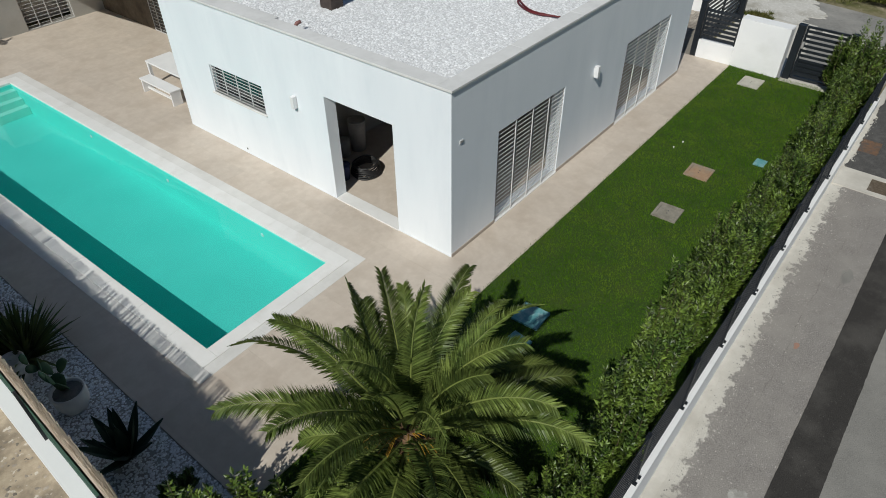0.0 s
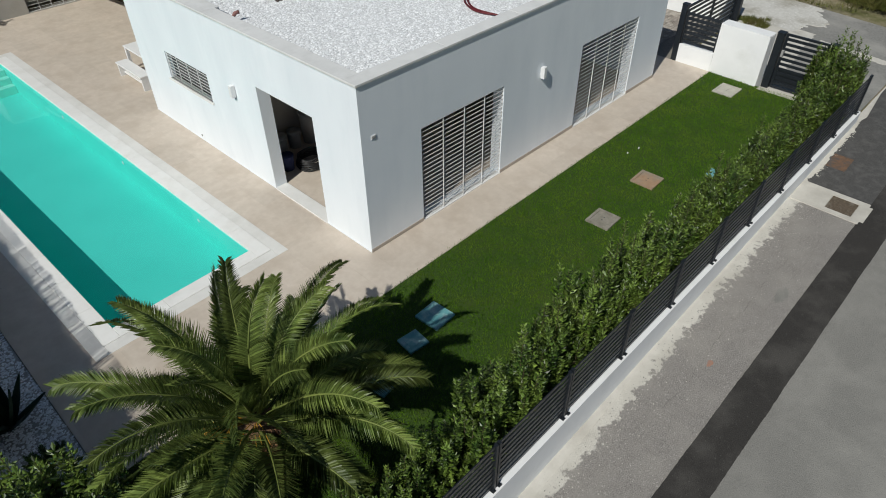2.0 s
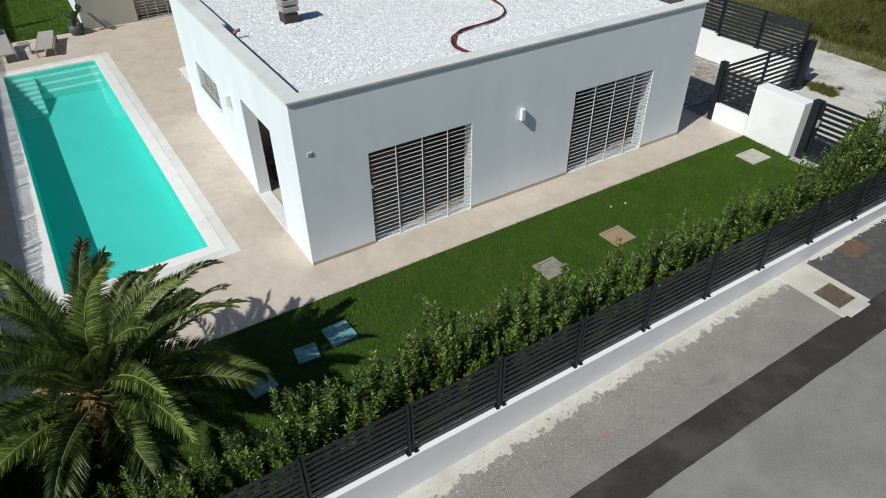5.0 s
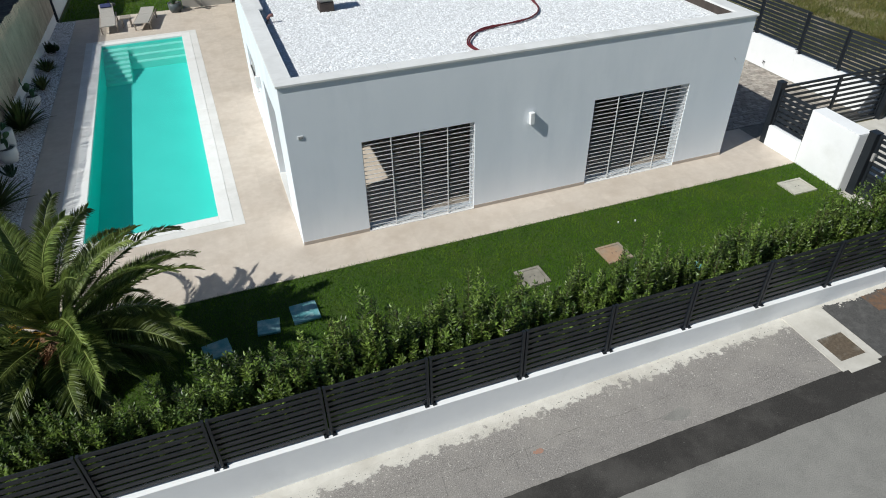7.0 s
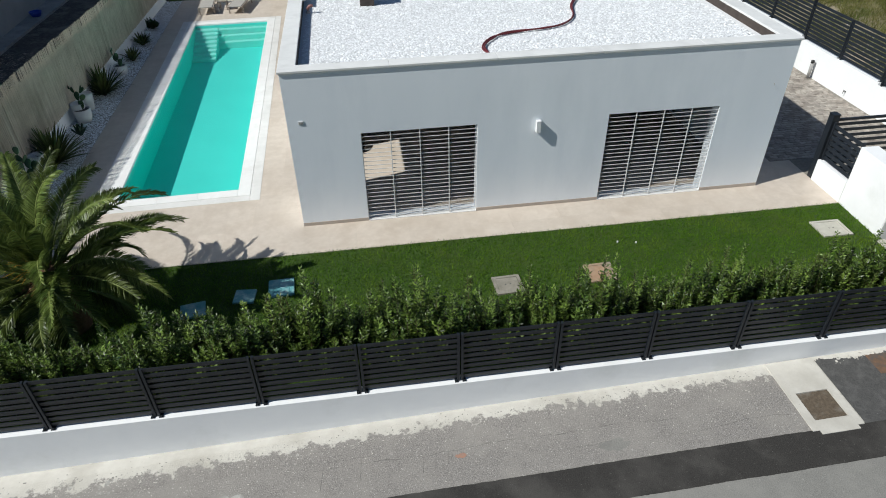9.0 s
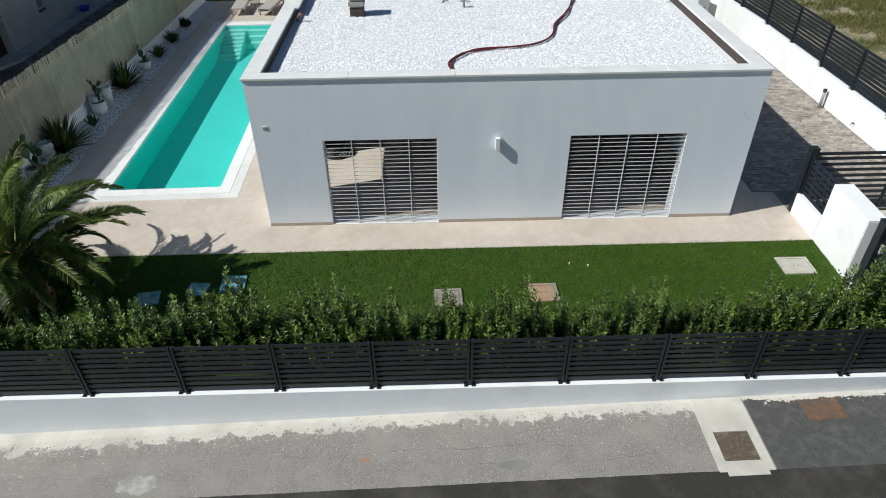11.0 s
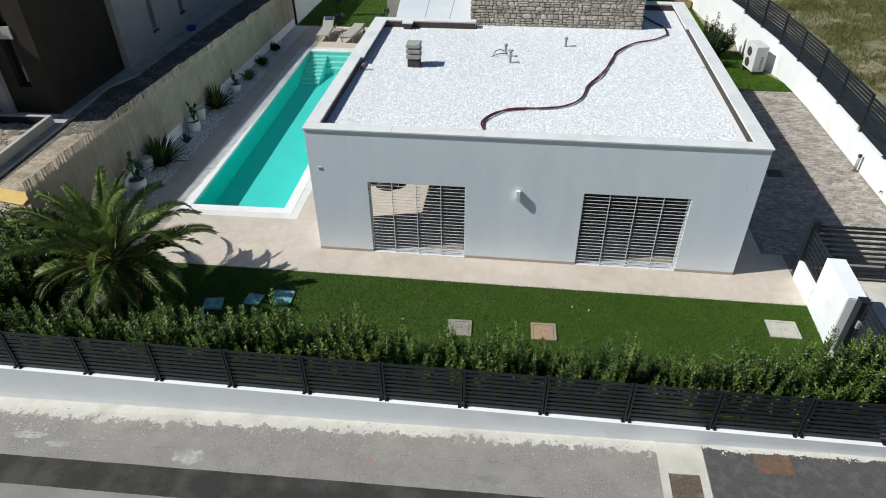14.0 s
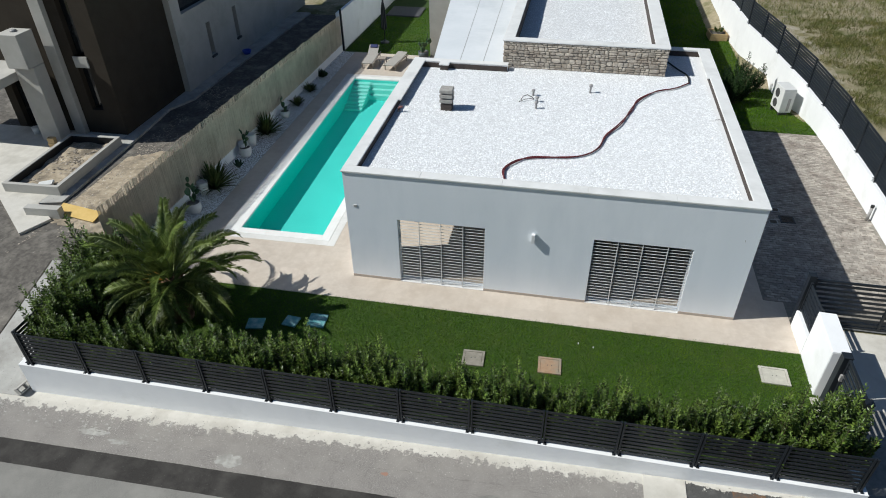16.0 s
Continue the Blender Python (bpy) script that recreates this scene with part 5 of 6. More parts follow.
proto = [shrub_thing(s, "glossy green hedge shrub behind the street fence", (-6.9 + 0.8 * k, -4.68, -0.02), 0, 1.0, group="street hedge", tall=tl, spread=sp, shoots=72, leaf=0.047, leaves=84, flat=0.60)
         for k, (s, tl, sp) in enumerate(((21, 1.38, 0.64), (22, 1.52, 0.68), (23, 1.22, 0.62), (24, 1.44, 0.72)))]
rng_h = random.Random(77)
k = 4
while -6.9 + 0.8 * k < 12.4:
    x = -6.9 + 0.8 * k + rng_h.uniform(-0.12, 0.12)
    src = proto[rng_h.randrange(4)]
    sc = rng_h.uniform(0.90, 1.18) * (1.08 if x > 9 else 1.0)
    ob = copy_thing(src, pose(x, -4.66 + rng_h.uniform(-0.07, 0.10), -0.02, 0, 0, rng_h.uniform(-20, 20) + 180 * rng_h.randrange(2)))
    ob.scale = (sc, sc, sc * rng_h.uniform(0.95, 1.22))
    k += 1
for x, y, sc in ((-7.2, -4.1, 1.2), (-7.15, -3.3, 1.3), (-7.0, -2.5, 1.45), (-7.0, -1.7, 1.4), (-6.4, -3.7, 1.25), (-6.35, -2.2, 1.2), (-7.1, -2.1, 1.6), (-6.7, -3.0, 1.45), (-6.9, -3.6, 1.4), (12.4, -4.45, 1.25)):
    ob = copy_thing(proto[rng_h.randrange(4)], pose(x, y, -0.02, 0, 0, rng_h.uniform(0, 360)))
    ob.scale = (sc, sc, sc)
    ob["label"] = "tall green shrub in the corner bed"


def frond(rng, azim, elev, length, droop, leaf=0.40):
    """A feather palm leaf from the crown's heart: an arching midrib and two rows of folded leaflets."""
    n = 18
    p, pts, dirs = Vector((0, 0, 0)), [], []
    h = Vector((math.cos(azim), math.sin(azim), 0))
    sway = rng.uniform(-0.45, 0.45)
    twist = rng.uniform(-1.3, 1.3)
    lat = Vector((-h.y, h.x, 0))
    for i in range(n + 1):
        s = i / n
        e = elev - droop * (0.50 * s ** 1.4 + 0.95 * s ** 4)
        d = (h * math.cos(e) + Vector((0, 0, 1)) * math.sin(e) + lat * sway * s).normalized()
        pts.append(p.copy())
        dirs.append(d)
        p = p + d * length / n
    bm = bmesh.new()
    bm_tube(bm, pts, [0.026 * (1 - 0.9 * i / n) + 0.003 for i in range(n + 1)], 4, False)
    mid = to_mesh("midrib", bm, M_RACHIS)
    verts, faces = [], []
    m = 124
    for j in range(m):
        s = 0.14 + 0.86 * j / (m - 1)
        f = s * n
        i = min(int(f), n - 1)
        q, d = pts[i].lerp(pts[i + 1], f - i), dirs[i]
        side0 = d.cross(Vector((0, 0, 1)))
        side0 = side0.normalized() if side0.length > 0.05 else lat
        up = side0.cross(d).normalized()
        tw = Matrix.Rotation(twist * s, 3, d)
        side0, up = tw @ side0, tw @ up
        prof = min(1.0, 0.25 + (s - 0.14) * 4.0) * (1.0 - 0.62 * max(0.0, s - 0.45) / 0.55)
        for sg in (-1, 1):
            L = leaf * prof * rng.uniform(0.90, 1.06)
            out = (side0 * sg * 0.95 + d * (0.50 + 0.62 * s) + up * rng.uniform(0.30, 0.48)).normalized()
            w = (up * rng.uniform(0.5, 1.0) + side0 * rng.uniform(-0.4, 0.4)).cross(out).normalized() * 0.0080
            tip = q + out * L + Vector((0, 0, -L * (0.08 + 0.20 * rng.random())))
            c = q + out * L * 0.45 + up * 0.01
            b = len(verts)
            verts += [q - w * 0.5, q + w * 0.5, c + w, tip, c - w]
            faces.append((b, b + 1, b + 2, b + 3, b + 4))
    return mid, verts, faces


def palm():
    rng = random.Random(5)
    ob = thing("date_palm", "stout young date palm with arching green fronds and orange stalks", "palm tree", at=(-4.32, -2.70, -0.03))
    bm = bmesh.new()
    prof = [(0.34, 0.0), (0.36, 0.25), (0.33, 0.6), (0.36, 0.95), (0.30, 1.25), (0.16, 1.5)]
    bm_lathe(bm, prof, 22)
    for v in bm.verts:
        k = 1 + 0.10 * noise.noise(v.co * 9)
        v.co.x, v.co.y = v.co.x * k, v.co.y * k
    part("trunk", bm, M_TRUNK, ob, "fibrous brown trunk")
    for i in range(46):
        a, z = i * 2.4, 0.2 + 1.05 * i / 46
        m = pose(0.30 * math.cos(a), 0.30 * math.sin(a), z, 0, 0, math.degrees(a)) @ Matrix.Rotation(radians(-52), 4, "Y")
        bm = bmesh.new()
        bm_box(bm, 0, 0.17, -0.045, 0.045, -0.02, 0.02)
        for v in bm.verts:
            if v.co.x > 0.1:
                v.co.y *= 0.5
        part("leaf_base", bm, M_TRUNK, ob, m=m)
    count = 48
    for i in range(count):
        s = (i + 0.5) / count
        elev = radians(84 - 104 * s ** 0.95 + rng.uniform(-12, 12))
        L = (1.70 + 0.70 * math.sin(math.pi * min(1.0, s * 1.15 + 0.1))) * rng.uniform(0.82, 1.12)
        mid, verts, faces = frond(rng, i * 2.39996 + rng.uniform(-0.2, 0.2), elev, L, radians(34 + 46 * s + rng.uniform(-10, 16)))
        fr = new("frond", mid)
        fr.parent = ob
        az = i * 2.39996
        fr.matrix_local = pose(0.05 * math.cos(az) + 0.12 * s * math.cos(az), 0.05 * math.sin(az) + 0.12 * s * math.sin(az), 1.46 - 0.28 * s)
        raw("blade", verts, faces, M_PALM, fr)
    for k, az in enumerate((-1.0, -0.65, -0.3, 0.0, 0.3, 0.55)):     # long low fronds spreading over the lawn
        mid, verts, faces = frond(rng, az, radians(34 - 9 * (k % 3)), 2.45 * rng.uniform(0.94, 1.05), radians(48 + rng.uniform(-6, 10)))
        fr = new("frond", mid)
        fr.parent = ob
        fr.matrix_local = pose(0.12 * math.cos(az), 0.12 * math.sin(az), 1.28)
        raw("blade", verts, faces, M_PALM, fr)
    for i in range(16):
        a = 3.6 + rng.uniform(-0.9, 0.9)
        bm = bmesh.new()
        bm_tube(bm, [(0, 0, 0), (0.22 * math.cos(a), 0.22 * math.sin(a), 0.16), (0.5 * math.cos(a), 0.5 * math.sin(a), 0.1 + rng.uniform(-0.1, 0.1))], [0.008, 0.006, 0.004], 4, False)
        part("fruit_stalk", bm, M_FRUIT, ob, "orange fruit stalk", m=pose(0.15 * math.cos(a), 0.15 * math.sin(a), 1.48))
    verts, faces = [], []
    for i in range(260):                     # dead brown fibre hanging from the heart
        a, q = 4.5 + rng.gauss(0, 0.7), rng.uniform(0.10, 0.42)
        p = Vector((q * math.cos(a), q * math.sin(a), 1.42 - 0.55 * q + rng.uniform(-0.1, 0.06)))
        d = Vector((math.cos(a) + rng.uniform(-0.8, 0.8), math.sin(a) + rng.uniform(-0.8, 0.8), rng.uniform(-0.7, 0.3))).normalized() * rng.uniform(0.08, 0.22)
        w = d.cross(Vector((rng.uniform(-1, 1), rng.uniform(-1, 1), 1))).normalized() * 0.005
        verts += [p - w, p + w, p + d * 0.6 + w + Vector((0, 0, 0.015)), p + d]
        faces.append((4 * i, 4 * i + 1, 4 * i + 2, 4 * i + 3))
    tagged(raw("dead_fibre", verts, faces, M_FIBRE, ob), "reddish brown dead fibre at the heart", kind="stuff")


palm()


def strap_plant(at, seed, n=60, length=0.95, mat=None, width=0.03, label="bushy strap-leaved plant in white gravel", stiff=0.5, name="phormium"):
    rng = random.Random(seed)
    verts, faces = [], []
    for i in range(n):
        a = rng.uniform(0, 2 * math.pi)
        e = radians(rng.uniform(25, 86))
        L = length * rng.uniform(0.7, 1.1)
        h = Vector((math.cos(a), math.sin(a), 0))
        w = Vector((-h.y, h.x, 0)) * width
        p = h * 0.04
        b = len(verts)
        for k in range(5):
            s = k / 4
            ww = w * (1 - s ** 2.2) * (0.7 + 0.6 * min(1, s * 3))
            verts += [p - ww, p + ww]
            ee = e - stiff * s * 1.2 * math.cos(e)
            p = p + (h * math.cos(ee) + Vector((0, 0, math.sin(ee)))) * L / 4
        for k in range(4):
            c = b + 2 * k
            faces.append((c, c + 1, c + 3, c + 2))
    ob = thing(name, label, "plant", "gravel bed plants", at=at)
    raw("leaves", verts, faces, mat or M_PHORM, ob, True)
    part("crown_base", bm_lathe(bmesh.new(), [(0.07, -0.03), (0.06, 0.05), (0.02, 0.1)], 8), M_TWIG, ob)
    return ob


def agave(at, seed, n=26, length=0.55, broad=0.055, label="dark spiky agave rosette in white gravel"):
    rng = random.Random(seed)
    ob = thing("agave", label, "plant", "gravel bed plants", at=at)
    for i in range(n):
        a, s = i * 2.4, i / n
        e = radians(80 - 62 * s + rng.uniform(-5, 5))
        L = length * (0.7 + 0.4 * math.sin(math.pi * (0.3 + 0.6 * s)))
        bm = bmesh.new()
        rows = []
        for k in range(6):
            t = k / 5
            w = broad * math.sin(math.pi * min(1, 0.25 + 0.75 * t)) ** 0.8 + 0.002
            z = 0.10 * t * t
            rows.append([bm.verts.new((t * L, -w, z + 0.025)), bm.verts.new((t * L, 0, z)), bm.verts.new((t * L, w, z + 0.025)), bm.verts.new((t * L, 0, z - 0.02 * (1 - t)))])
        for r0, r1 in zip(rows, rows[1:]):
            for k in range(4):
                bm.faces.new((r0[k], r0[(k + 1) % 4], r1[(k + 1) % 4], r1[k]))
        part("leaf", bm, M_AGAVE, ob, m=pose(0, 0, 0.03, 0, -math.degrees(e), math.degrees(a)))
    return ob


def potted_cactus(at, seed, pot=0.21, high=0.34, pads=7, size=0.17, label="prickly pear cactus in a white round pot", glaze=None):
    rng = random.Random(seed)
    ob = thing("potted_cactus", label, "potted plant", "potted cacti", at=at)
    part("pot", bm_lathe(bmesh.new(), [(pot * 0.72, 0), (pot * 0.95, high * 0.4), (pot, high), (pot * 0.88, high), (pot * 0.85, high - 0.05)], 22), glaze or M_POT, ob)
    part("soil", bm_lathe(bmesh.new(), [(pot * 0.85, high - 0.07), (pot * 0.84, high - 0.04)], 16), M_SOIL, ob)
    grown = []
    for i in range(pads):
        if i < 2 or not grown:
            m = pose(rng.uniform(-0.3, 0.3) * pot, rng.uniform(-0.3, 0.3) * pot, high - 0.06, rng.uniform(-25, 25), 0, rng.uniform(0, 180))
            k = size
        else:
            up, k = grown[rng.randrange(len(grown))]
            phi = rng.uniform(-75, 75)
            base = Vector((0.72 * k * math.sin(radians(phi)), 0, k + 0.93 * k * math.cos(radians(phi))))
            m = up @ Matrix.Translation(base) @ Matrix.Rotation(radians(phi * 0.75), 4, "Y") @ Matrix.Rotation(radians(rng.uniform(-60, 60)), 4, "Z") @ Matrix.Rotation(radians(rng.uniform(-20, 20)), 4, "X")
            k *= rng.uniform(0.72, 0.95)
        grown.append((m, k))
        bm = bmesh.new()
        bmesh.ops.create_icosphere(bm, subdivisions=2, radius=1.0)
        for v in bm.verts:
            t = (v.co.z + 1) / 2
            v.co = Vector((v.co.x * k * (0.40 + 0.40 * t), v.co.y * k * 0.14, k * 2 * t))
        for f in bm.faces:
            f.smooth = True
        part("pad", bm, M_CACTUS, ob, m=m)
    return ob


strap_plant((-6.78, 4.1, 0), 31, 170, 1.12, width=0.034)
strap_plant((-6.74, 8.8, 0), 32, 150, 1.0, width=0.034)
agave((-6.70, 0.9, 0), 33, 15, 0.84, 0.10)
agave((-6.60, 5.75, 0), 34, 18, 0.32)
potted_cactus((-6.78, 6.8, 0), 35, 0.25, 0.4, 8, 0.15)
potted_cactus((-6.72, 2.47, 0), 36, 0.27, 0.42, 9, 0.17)
potted_cactus((-6.62, 10.6, 0), 37, 0.22, 0.32, 8, 0.14)
strap_plant((-6.54, 11.9, 0), 38, 70, 0.5)
strap_plant((-6.58, 13.6, 0), 39, 70, 0.48, width=0.035)
shrub_thing(40, "small rounded dark shrub in white gravel", (-6.55, 15.45, 0), 0, 0.55, M_HEDGE_DARK, "", "low_shrub", "shrub", tall=0.75, spread=0.5)
shrub_thing(41, "low leafy green shrub at the end of the gravel bed", (-6.52, -0.2, 0), 0, 0.48, M_HEDGE, "", "low_shrub", "shrub", tall=0.8, spread=0.65)
for k, y in enumerate((3.5, 6.75, 7.5)):
    ob = thing("tall_pot", "tall plain white ceramic planter by the wall", "planter", "white planters", at=(bound_x(y) + 0.26, y + 0.2, 0))
    part("body", bm_lathe(bmesh.new(), [(0.14, 0), (0.19, 0.3), (0.2, 0.52), (0.17, 0.52), (0.16, 0.46)], 20), M_POT, ob)
potted_cactus((-2.05, 19.1, 0), 44, 0.29, 0.38, 24, 0.19, "prickly pear cactus in a slate-coloured pot on the terrace", M_SLATE)
# grey base colour stands in for the shade in the gaps between pebbles
strip("gravel_strip", [(bound_x(-1.0), -1.05), (-6.09, -1.05), (-6.09, END), (bound_x(END), END)], -0.015, M_CONCRETE_G, "white gravel bed beside the terrace", "gravel bed", 0.04)
bed_ob = bpy.data.objects["gravel_strip"]
scatter_pebbles("bed_gravel", lambda x, y: x > bound_x(y) + 0.01, -7.4, -6.1, -1.0, END, -0.012, 0.022, 950, M_PEBBLE, bed_ob, 13)

# ---- lawn covers and teal lids ----
for (a, b, c, d), mat, label in zip(COVERS, (M_PAVER_G, M_PAVER_T, M_PAVER_L), ("grey square inspection cover set in the lawn", "worn terracotta square inspection cover in the lawn", "pale concrete inspection cover in the lawn")):
    ob = thing("inspection_cover", label, "cover", "lawn covers", at=((a + b) / 2, (c + d) / 2, -0.02), rz=random.uniform(-3, 3))
    w, h = (b - a) / 2, (d - c) / 2
    fr = bmesh.new()
    for q in ((-w, w, -h, -h + 0.06), (-w, w, h - 0.06, h), (-w, -w + 0.06, -h + 0.06, h - 0.06), (w - 0.06, w, -h + 0.06, h - 0.06)):
        bm_box(fr, *q, 0, 0.045)
    part("rim", fr, mat, ob)
    part("lid", box(-w + 0.065, w - 0.065, -h + 0.065, h - 0.065, 0, 0.04, bevel=0.006), mat, ob)
    for s in (-0.05, 0.05):
        part("finger_hole", bm_lathe(bmesh.new(), [(0.016, 0.0), (0.016, 0.0415)], 10), M_DARKGREY, ob, m=pose(s, 0, 0))
for a, b, c, d, rz in LIDS:
    w, h = (b - a) / 2, (d - c) / 2
    ob = thing("tank_lid", "faded teal plastic tank lid set in the lawn", "lid", "tank lids", at=((a + b) / 2, (c + d) / 2, -0.02), rz=rz)
    part("panel", box(-w, w, -h, h, 0, 0.055, bevel=0.015), M_TEAL, ob)
    part("raised_centre", box(-w * 0.62, w * 0.62, -h * 0.62, h * 0.62, 0.05, 0.060, bevel=0.004), M_TEAL, ob)
sm = thing("valve_box", "small pale teal valve box lid in the lawn", "lid", at=(7.55, -3.75, -0.02))
part("panel", box(-0.16, 0.16, -0.13, 0.13, 0, 0.05, bevel=0.012), M_TEAL, sm)


# ---- terrace furniture ----
def table_set():
    t = thing("garden_table", "white slatted garden table on the porch terrace", "table", at=(1.11, 11.17, 0))
    part("top", box(-0.42, 0.42, -1.0, 1.0, 0.70, 0.75, bevel=0.008), M_LAMP, t)
    for x in (-0.36, 0.36):
        for y in (-0.94, 0.94):
            part("leg", box(x - 0.045, x + 0.045, y - 0.04, y + 0.04, 0, 0.70), M_LAMP, t)
    part("apron", box(-0.32, 0.32, -0.9, 0.9, 0.63, 0.70), M_LAMP, t)
    tray = thing("table_tray", "small straw-coloured tray on the white table", "tray", at=(1.15, 10.95, 0.752))
    part("dish", bm_lathe(bmesh.new(), [(0.10, 0), (0.16, 0.03), (0.15, 0.03), (0.09, 0.01)], 16), M_CANE, tray)
    b = thing("garden_bench", "white garden bench beside the table", "bench", "garden benches", at=(0.41, 11.1, 0))
    part("seat", box(-0.18, 0.18, -0.79, 0.79, 0.40, 0.45, bevel=0.008), M_LAMP, b)
    for y in (-0.75, 0.75):
        part("side_panel", box(-0.15, 0.15, y - 0.03, y + 0.03, 0, 0.40), M_LAMP, b)
    part("stretcher", box(-0.03, 0.03, -0.72, 0.72, 0.08, 0.13), M_LAMP, b)
    copy_thing(b, pose(1.86, 11.15, 0))


table_set()


def lounger(at, rz, raised):
    ob = thing("sun_lounger", "teak sun lounger with taupe sling seat and back", "sun lounger", "sun loungers", at=at, rz=rz)
    for x in (-0.3, 0.3):
        part("side_rail", box(x - 0.025, x + 0.025, 0, 1.95, 0.26, 0.32, bevel=0.005), M_GREYWOOD, ob)
        for y in (0.15, 1.7):
            part("leg", box(x - 0.025, x + 0.025, y, y + 0.05, 0, 0.27), M_GREYWOOD, ob)
    part("seat", box(-0.27, 0.27, 0.02, 1.25, 0.30, 0.34, bevel=0.01), M_FABRIC, ob)
    m = pose(0, 1.25, 0.32, raised, 0, 0)
    part("backrest", box(-0.27, 0.27, 0, 0.72, -0.015, 0.025, bevel=0.01), M_FABRIC, ob, m=m)
    if raised > 20:
        part("head_pillow", box(-0.2, 0.2, 0.5, 0.7, 0.028, 0.08, bevel=0.02), M_NAVY, ob, m=m)


lounger((-4.62, 16.95, 0.0), 3, 30)
lounger((-3.40, 16.85, 0.0), -8, 6)
side = thing("side_table", "small low teak side table between the loungers", "table", at=(-4.0, 17.75, 0))
part("top", box(-0.2, 0.2, -0.2, 0.2, 0.36, 0.4, bevel=0.005), M_GREYWOOD, side)
for x in (-0.16, 0.16):
    for y in (-0.16, 0.16):
        part("leg", box(x - 0.02, x + 0.02, y - 0.02, y + 0.02, 0, 0.36), M_GREYWOOD, side)


def umbrella():
    ob = thing("garden_umbrella", "closed dark grey garden umbrella on a pole", "umbrella", at=(-4.85, 21.3, -0.02))
    part("pole", bm_tube(bmesh.new(), [(0, 0, 0), (0, 0, 2.45)], 0.025, 8), M_ANTHRACITE, ob)
    bm = bmesh.new()
    rings = []
    for r, z in ((0.05, 0.75), (0.14, 0.85), (0.12, 1.3), (0.10, 1.9), (0.03, 2.42)):
        rings.append([bm.verts.new((r * (1.25 if k % 2 else 0.7) * math.cos(math.pi * k / 8), r * (1.25 if k % 2 else 0.7) * math.sin(math.pi * k / 8), z)) for k in range(16)])
    for r0, r1 in zip(rings, rings[1:]):
        for k in range(16):
            bm.faces.new((r0[k], r0[(k + 1) % 16], r1[(k + 1) % 16], r1[k]))
    part("canopy", bm, M_ANTHRACITE, ob, "folded dark fabric")
    part("base", bm_lathe(bmesh.new(), [(0.26, 0), (0.26, 0.06), (0.05, 0.09), (0.04, 0.2)], 16), M_DARKGREY, ob)


umbrella()
mat_ob = thing("floor_mat", "dark grey rectangular mat on the back lawn", "mat", at=(-5.05, 27.3, -0.01))
part("panel", box(-1.1, 1.1, -1.0, 1.0, 0, 0.09, bevel=0.02), M_DARKGREY, mat_ob)
post_ob = thing("corner_post", "tall dark post at the end of the cane screen", "post", at=(bound_x(END) + 0.05, END + 0.12, 0))
part("shaft", box(-0.05, 0.05, -0.05, 0.05, 0, 2.3, bevel=0.005), M_ANTHRACITE, post_ob)

# ---- things seen through the door: coiled hose, tubs ----
coil = thing("hose_coil", "black hose coiled on a stand in the storeroom", "hose", at=(1.2, 3.6, 0.006))
for k in range(7):
    pts = [(0.36 * math.cos(a) * (1 - 0.03 * k), 0.36 * math.sin(a) * (1 - 0.03 * k), 0.05 + 0.04 * k + 0.02 * math.sin(3 * a + k)) for a in [2 * math.pi * j / 28 for j in range(29)]]
    part("loop", bm_tube(bmesh.new(), pts, 0.022, 6, False), M_BLACK, coil)
for x, y, r, h, m2, lb in ((0.95, 4.5, 0.2, 0.5, M_PVC, "dull grey plastic tub on the storeroom floor"), (1.45, 4.6, 0.17, 0.42, M_PVC, "dull grey plastic tub on the storeroom floor"), (0.7, 3.85, 0.16, 0.36, M_NAVY, "dark blue plastic tub on the storeroom floor"), (1.9, 4.55, 0.22, 0.8, M_PVC, "tall grey cylindrical filter tank in the storeroom")):
    ob = thing("plastic_tub", lb, "tub", "storeroom tubs", at=(x, y, 0.006))
    part("body", bm_lathe(bmesh.new(), [(r * 0.85, 0), (r, h * 0.85), (r, h)], 18), m2, ob)
    part("lid", bm_lathe(bmesh.new(), [(r * 1.05, h), (r * 1.05, h + 0.03), (r * 0.6, h + 0.045)], 18), m2, ob)

# ---- drive side: air conditioner, shrub, planter, vent post, drain ----
ac = thing("air_conditioner", "large white outdoor air conditioning unit by the wall", "air conditioner", at=(15.60, 15.55, lawn_z(15.6, 15.55)), rz=-80)
part("casing", box(-0.48, 0.48, -0.22, 0.32, 0.22, 1.32, bevel=0.02), M_AC, ac)
for z in (0.5, 0.97):
    bm = bmesh.new()
    bm_lathe(bm, [(0.2, 0), (0.2, 0.012), (0.17, 0.02)], 20)
    part("fan_grille", bm, M_DARKGREY, ac, "dark round fan grille", m=pose(-0.1, -0.222, z, 90, 0, 0))
for x in (-0.4, 0.4):
    part("foot", box(x - 0.025, x + 0.025, -0.2, 0.2, 0.0, 0.22), M_DARKGREY, ac)
part("side_panel", box(0.481, 0.487, -0.19, 0.02, 0.3, 1.2, bevel=0.002), M_AC, ac)
part("service_cover", box(0.481, 0.50, 0.06, 0.18, 0.3, 0.9, bevel=0.004), M_PVC, ac, "grey pipe cover")
shrub_thing(50, "dark rounded shrub on the side lawn", (14.4, 18.2, lawn_z(14, 18.2)), 0, 1.45, M_HEDGE_DARK, "", "garden_shrub", "shrub", tall=1.2, spread=0.8, shoots=60)
shrub_thing(51, "dark rounded shrub on the side lawn", (13.7, 16.6, lawn_z(14, 16.6)), 40, 1.3, M_HEDGE_DARK, "", "garden_shrub", "shrub", tall=1.2, spread=0.7, shoots=50)
